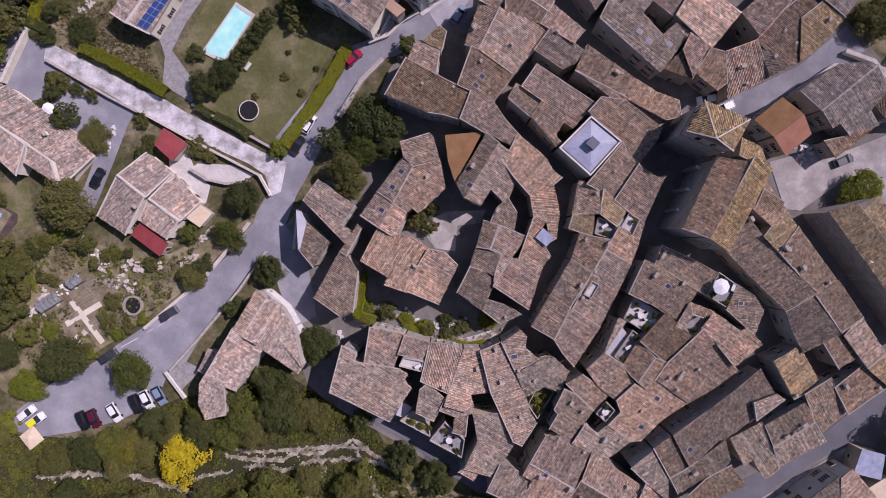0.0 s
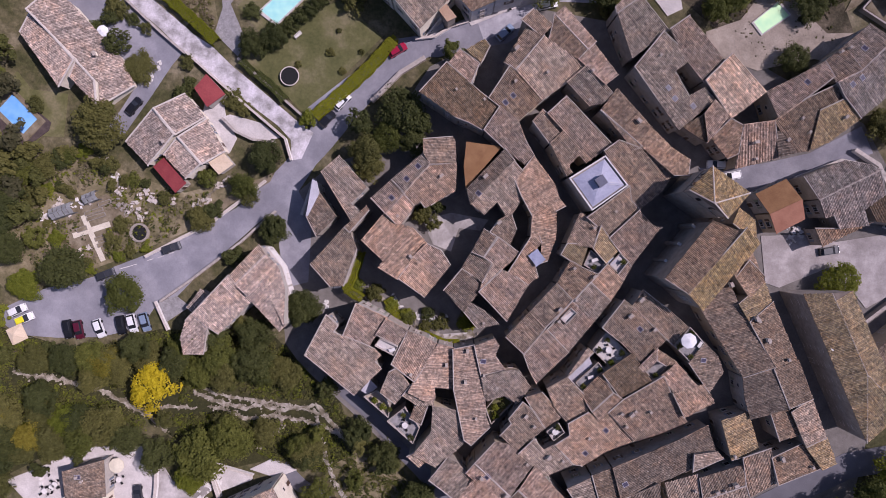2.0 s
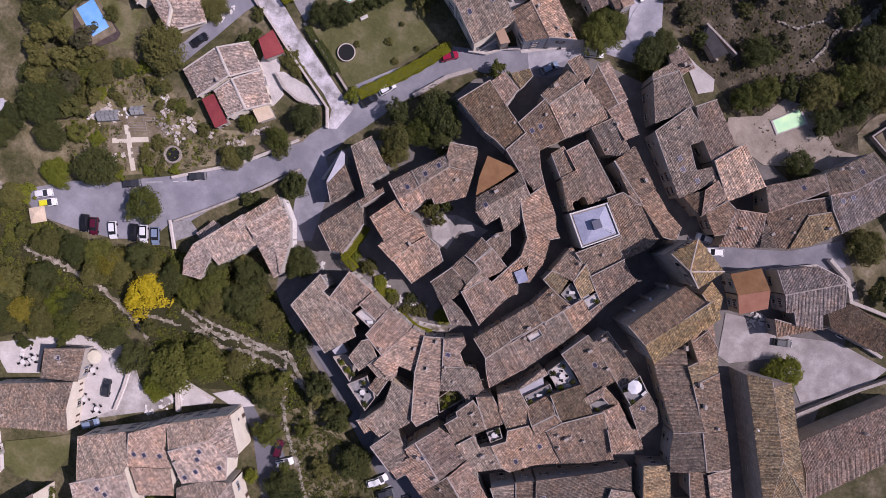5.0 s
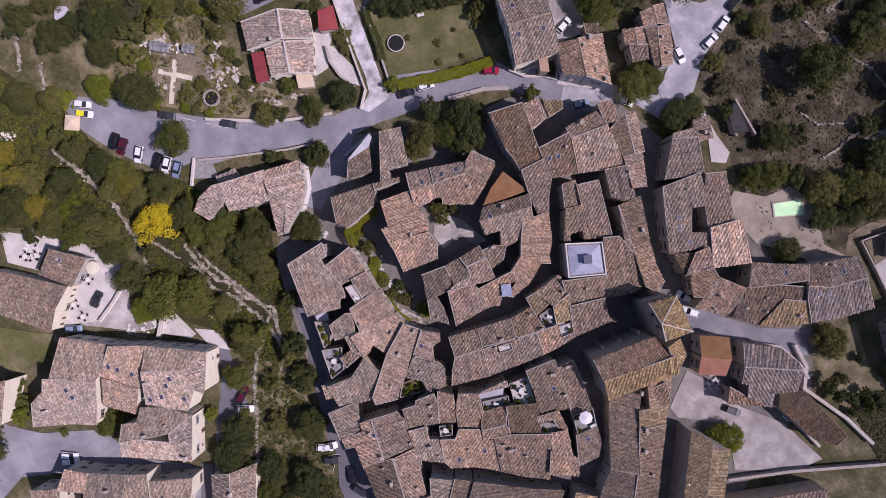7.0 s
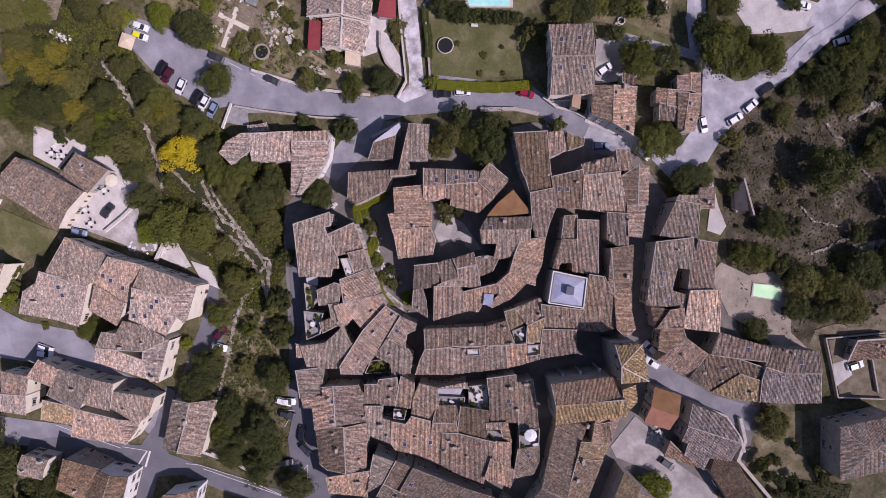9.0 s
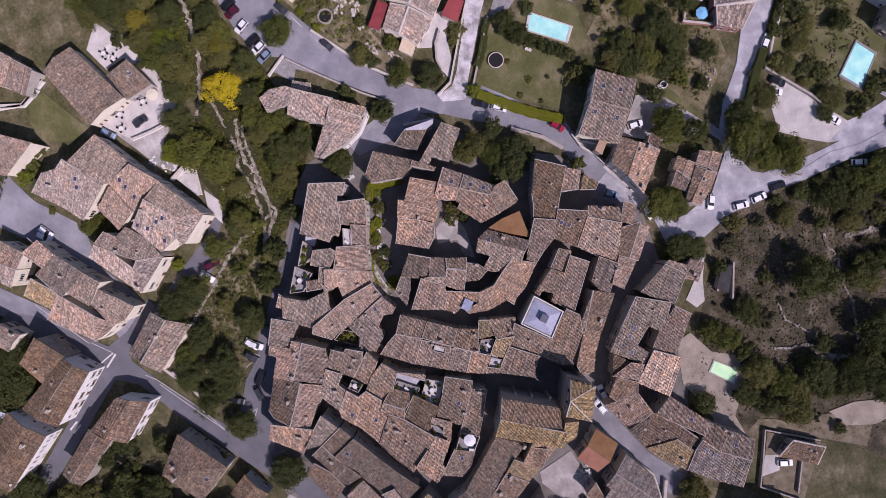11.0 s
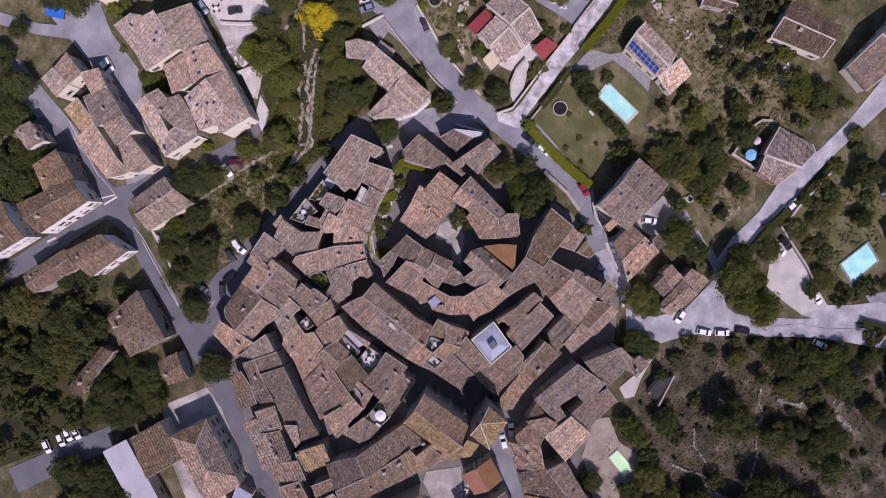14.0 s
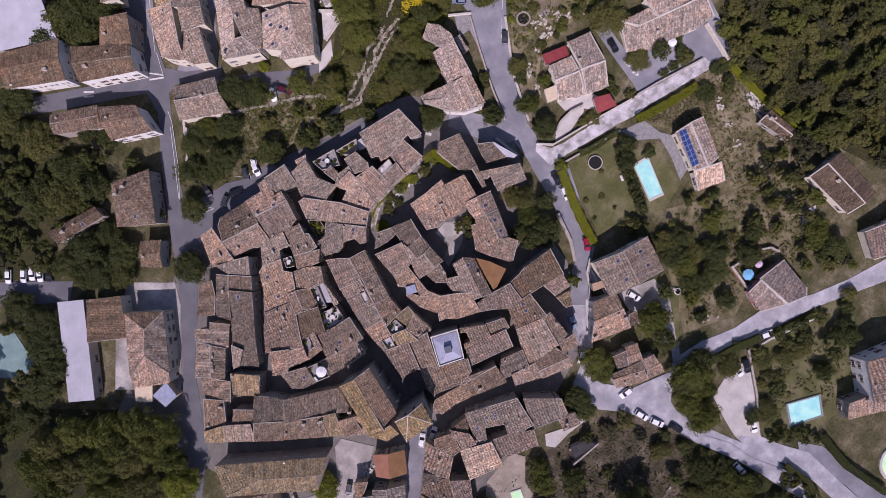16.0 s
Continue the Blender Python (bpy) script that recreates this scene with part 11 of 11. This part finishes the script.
tree(-55.8, -45.4, 5.7, 7, "yellow", "at the edge of the ravine wood")

wood([(-88.6, -43.1), (-58.1, -37.1), (-43.0, -37.6), (-27.9, -34.1), (-18.7, -39.8), (-11.8, -43.8), (-4.9, -50.8), (-11.8, -53.4), (-18.7, -48.5), (-28.0, -46.8), (-44.2, -46.4), (-58.2, -49.9), (-81.7, -53.9), (-93.5, -53.9)], 22, 1.2, 2.6, 3, 6, "mix", 40, "mixed green trees and shrubs on a rough slope")
wood([(-89.8, -41.8), (-73.9, -45.0), (-55.9, -34.0), (-32.4, -29.2), (-21.2, -37.5), (-29.1, -41.1), (-43.8, -43.4), (-58.0, -54.5), (-78.0, -65.4), (-86.0, -69.0), (-107.9, -44.4), (-104.4, -35.8)], 5, 1.2, 2.2, 3, 5, "mix", 41, "mixed green trees and shrubs on a rough slope")
wood([(-106.3, -67.6), (-99.1, -51.4), (-81.2, -42.4), (-52.3, -37.4), (-51.4, -46.6), (-55.0, -59.9), (-82.5, -73.1), (-89.7, -78.8)], 5, 1.4, 2.4, 4, 6, "mix", 42, "mixed green trees and shrubs on a rough slope")
wood([(14.0, 71.6), (14.2, 82.3), (12.3, 109.9), (10.8, 130.5), (54.8, 116.0), (81.3, 89.5), (70.9, 69.6), (58.9, 70.6), (52.9, 56.1), (37.8, 59.0), (27.0, 65.8)], 30, 0.4, 0.9, 1, 2.4, "scrub", 43, "sparse grey-green scrub on a dry hillside")
wood([(-98.6, 32.1), (-118.6, 43.2), (-138.6, 75.9), (-96.7, 102.9), (-83.1, 96.4), (-83.5, 84.7), (-75.4, 74.6), (-80.5, 67.5), (-88.4, 43.3)], 95, 2.0, 4.2, 4, 7, "oak", 44, "mixed green trees and shrubs on a rough slope")
wood([(-75.6, 66.5), (-81.6, 74.2), (-82.0, 81.3), (-71.6, 80.4), (-66.6, 86.7), (-61.3, 85.5), (-58.7, 91.0), (-59.2, 103.6), (-55.0, 105.6), (-48.2, 97.7), (-48.4, 86.5), (-49.0, 76.9), (-55.7, 70.9), (-66.0, 65.6)], 30, 1.6, 3.2, 4, 7, "oak", 45, "dense dark green woodland trees")
wood([(-52.9, 53.8), (-54.2, 71.2), (-40.5, 75.2), (-25.4, 61.9), (-35.1, 52.2)], 12, 1.2, 2.5, 2.5, 5, "mix", 46, "mixed green trees and shrubs on a rough slope")
wood([(45.7, -124.2), (32.1, -99.0), (39.2, -91.7), (53.2, -92.1), (72.7, -98.1), (76.6, -107.6)], 30, 1.5, 3.6, 5, 9, "wood", 47, "dense dark green woodland trees")
wood([(49.2, 52.7), (36.9, 64.5), (20.6, 69.9), (17.2, 91.0), (17.3, 116.4), (20.4, 135.8), (68.1, 60.6)], 22, 0.5, 1.3, 0.8, 2, "scrub", 48, "sparse grey-green scrub on a dry hillside")
wood([(29.2, -147.9), (39.8, -117.9), (78.1, -106.7), (83.5, -115.4)], 26, 2, 4, 6, 10, "wood", 49, "dense dark green woodland trees")
wood([(89.6, -99.8), (89.9, -87.7), (101.7, -74.7), (117.8, -74.9), (116.3, -91.7)], 14, 1.5, 3, 4, 7, "wood", 50, "dense dark green woodland trees")
wood([(-1.4, 108.7), (-9.7, 122.4), (-7.6, 124.1), (1.6, 110.7)], 8, 1, 1.8, 2, 4, "mix", 51, "mixed green trees and shrubs on a rough slope")
wood([(7.0, 119.5), (5.0, 125.9), (10.4, 139.1), (13.7, 127.6)], 10, 1.2, 2.4, 3, 5, "mix", 52, "mixed green trees and shrubs on a rough slope")
wood([(89.9, 34.2), (90.8, 43.7), (96.1, 52.0), (108.1, 46.1), (98.9, 31.8)], 12, 1.2, 2.4, 2, 5, "mix", 53, "mixed green trees and shrubs on a rough slope")
wood([(-16.5, -131.6), (-2.8, -121.2), (7.8, -126.5), (0.0, -149.8), (-13.9, -144.0)], 24, 1.8, 3.4, 5, 9, "wood", 54, "dense dark green woodland trees")
wood([(-92.7, -2.5), (-85.6, 2.2), (-77.5, -0.1), (-74.1, -5.9), (-78.8, -9.4), (-85.9, -21.0), (-93.0, -21.0)], 5, 1, 1.8, 2, 3, "mix", 55, "mixed green trees and shrubs on a rough slope")
wood([(-86.3, -12.8), (-110.2, 29.5), (-123.7, 20.9), (-98.5, -20.5)], 50, 2.2, 4.2, 5, 8, "oak", 56, "mixed green trees and shrubs on a rough slope")
wood([(106.6, -101.5), (102.0, -94.3), (144.2, -69.0), (154.3, -84.9)], 40, 2.4, 4.2, 7, 12, "wood", 57, "dense dark green woodland trees")
wood([(13.5, 99.6), (12.2, 128.9), (10.5, 164.6), (40.4, 176.2), (56.6, 133.6), (29.1, 100.1)], 60, 0.9, 2.2, 1.2, 3, "scrub", 58, "sparse grey-green scrub on a dry hillside")
undergrowth([(13.6, 90.2), (10.3, 117.3), (7.5, 163.4), (40.4, 176.2), (56.6, 133.6), (29.1, 100.1)], 2600, ("scrub", "olive", "dark"), 102, "dry grey-green scrub and straw on the hillside", 0.15, 0.6)
undergrowth([(-67.1, 32.1), (-83.4, 40.4), (-87.4, 45.6), (-84.0, 56.5), (-79.6, 69.7), (-75.5, 75.6), (-56.3, 63.4), (-59.2, 57.2), (-68.4, 47.5), (-61.1, 40.8)], 900, ("olive", "straw", "dark"), 90, "dry tufts of grass in a garden")
undergrowth([(26.2, -80.7), (2.9, -75.0), (-21.9, -50.6), (-43.4, -44.2), (-45.5, -37.6), (-18.4, -40.5), (7.2, -56.4), (31.2, -69.6)], 900, ("olive", "green", "dark"), 91, "weeds on a rough bank beside a street")
undergrowth([(15.9, 70.3), (15.1, 83.5), (13.1, 111.7), (12.2, 137.3), (59.7, 124.1), (84.4, 93.6), (73.5, 70.1), (50.2, 59.5), (35.7, 61.0)], 2200, ("straw", "olive", "straw"), 92, "dry grey-green scrub and straw on the hillside", 0.08, 0.3)
undergrowth([(53.3, 51.6), (37.5, 65.6), (21.0, 71.0), (16.8, 92.1), (15.0, 118.6), (19.9, 139.5), (71.1, 58.7)], 1200, ("straw", "olive", "straw"), 93, "dry grey-green scrub and straw on the hillside", 0.08, 0.3)
undergrowth([(-16.5, -56.5), (-10.3, -50.8), (-0.5, -53.3), (14.5, -74.0), (6.2, -81.8)], 450, ("olive", "green", "dark"), 94, "weeds on a rough bank beside a street")
undergrowth([(97.3, 37.0), (109.4, 52.0), (123.7, 36.9), (114.7, 30.5), (106.9, 32.7)], 600, ("olive", "dark", "straw"), 95, "rough grass and brambles on a garden slope")
undergrowth([(-116.1, -47.1), (-92.1, -42.2), (-73.8, -43.5), (-57.5, -34.2), (-32.1, -30.9), (-16.3, -41.1), (-10.3, -50.8), (-16.5, -56.5), (-24.5, -56.2), (-44.3, -55.3), (-62.2, -56.5), (-79.6, -66.8), (-91.1, -75.3)], 4600, ("olive", "green", "bright", "olive"), 96, "tangled green undergrowth in the ravine")
undergrowth([(-100.0, -21.5), (-99.8, -7.3), (-81.8, -1.3), (-71.1, -3.7), (-59.2, -4.3), (-53.8, -2.5), (-59.3, -13.1), (-71.3, -21.4), (-84.5, -29.2)], 700, ("olive", "straw", "bright", "dark"), 97, "weeds and low plants in a kitchen garden")
undergrowth([(-41.2, 53.4), (-53.3, 63.4), (-70.0, 76.2), (-67.7, 83.5), (-49.3, 93.3), (-43.1, 81.6), (-26.0, 82.7), (-15.9, 74.4)], 1000, ("olive", "straw", "dark", "green"), 98, "rough grass and brambles on a garden slope")
undergrowth([(-22.4, 95.8), (-46.3, 108.9), (-33.5, 123.0), (-22.4, 124.2), (-12.3, 120.8), (-0.8, 110.5)], 300, ("olive", "straw", "dark"), 99, "dry tufts of grass in a garden")
undergrowth([(-81.1, 46.7), (-72.2, 48.4), (-64.6, 40.8), (-60.0, 31.4), (-62.4, 32.0), (-76.5, 39.7)], 350, ("straw", "olive"), 100, "dry tufts of grass in a garden")
undergrowth([(-99.5, 33.0), (-120.6, 43.9), (-139.2, 74.4), (-92.4, 104.5), (-85.6, 85.6), (-76.6, 75.8), (-89.4, 46.3)], 3400, ("olive", "green", "scrub"), 101, "dark undergrowth between woodland trees")
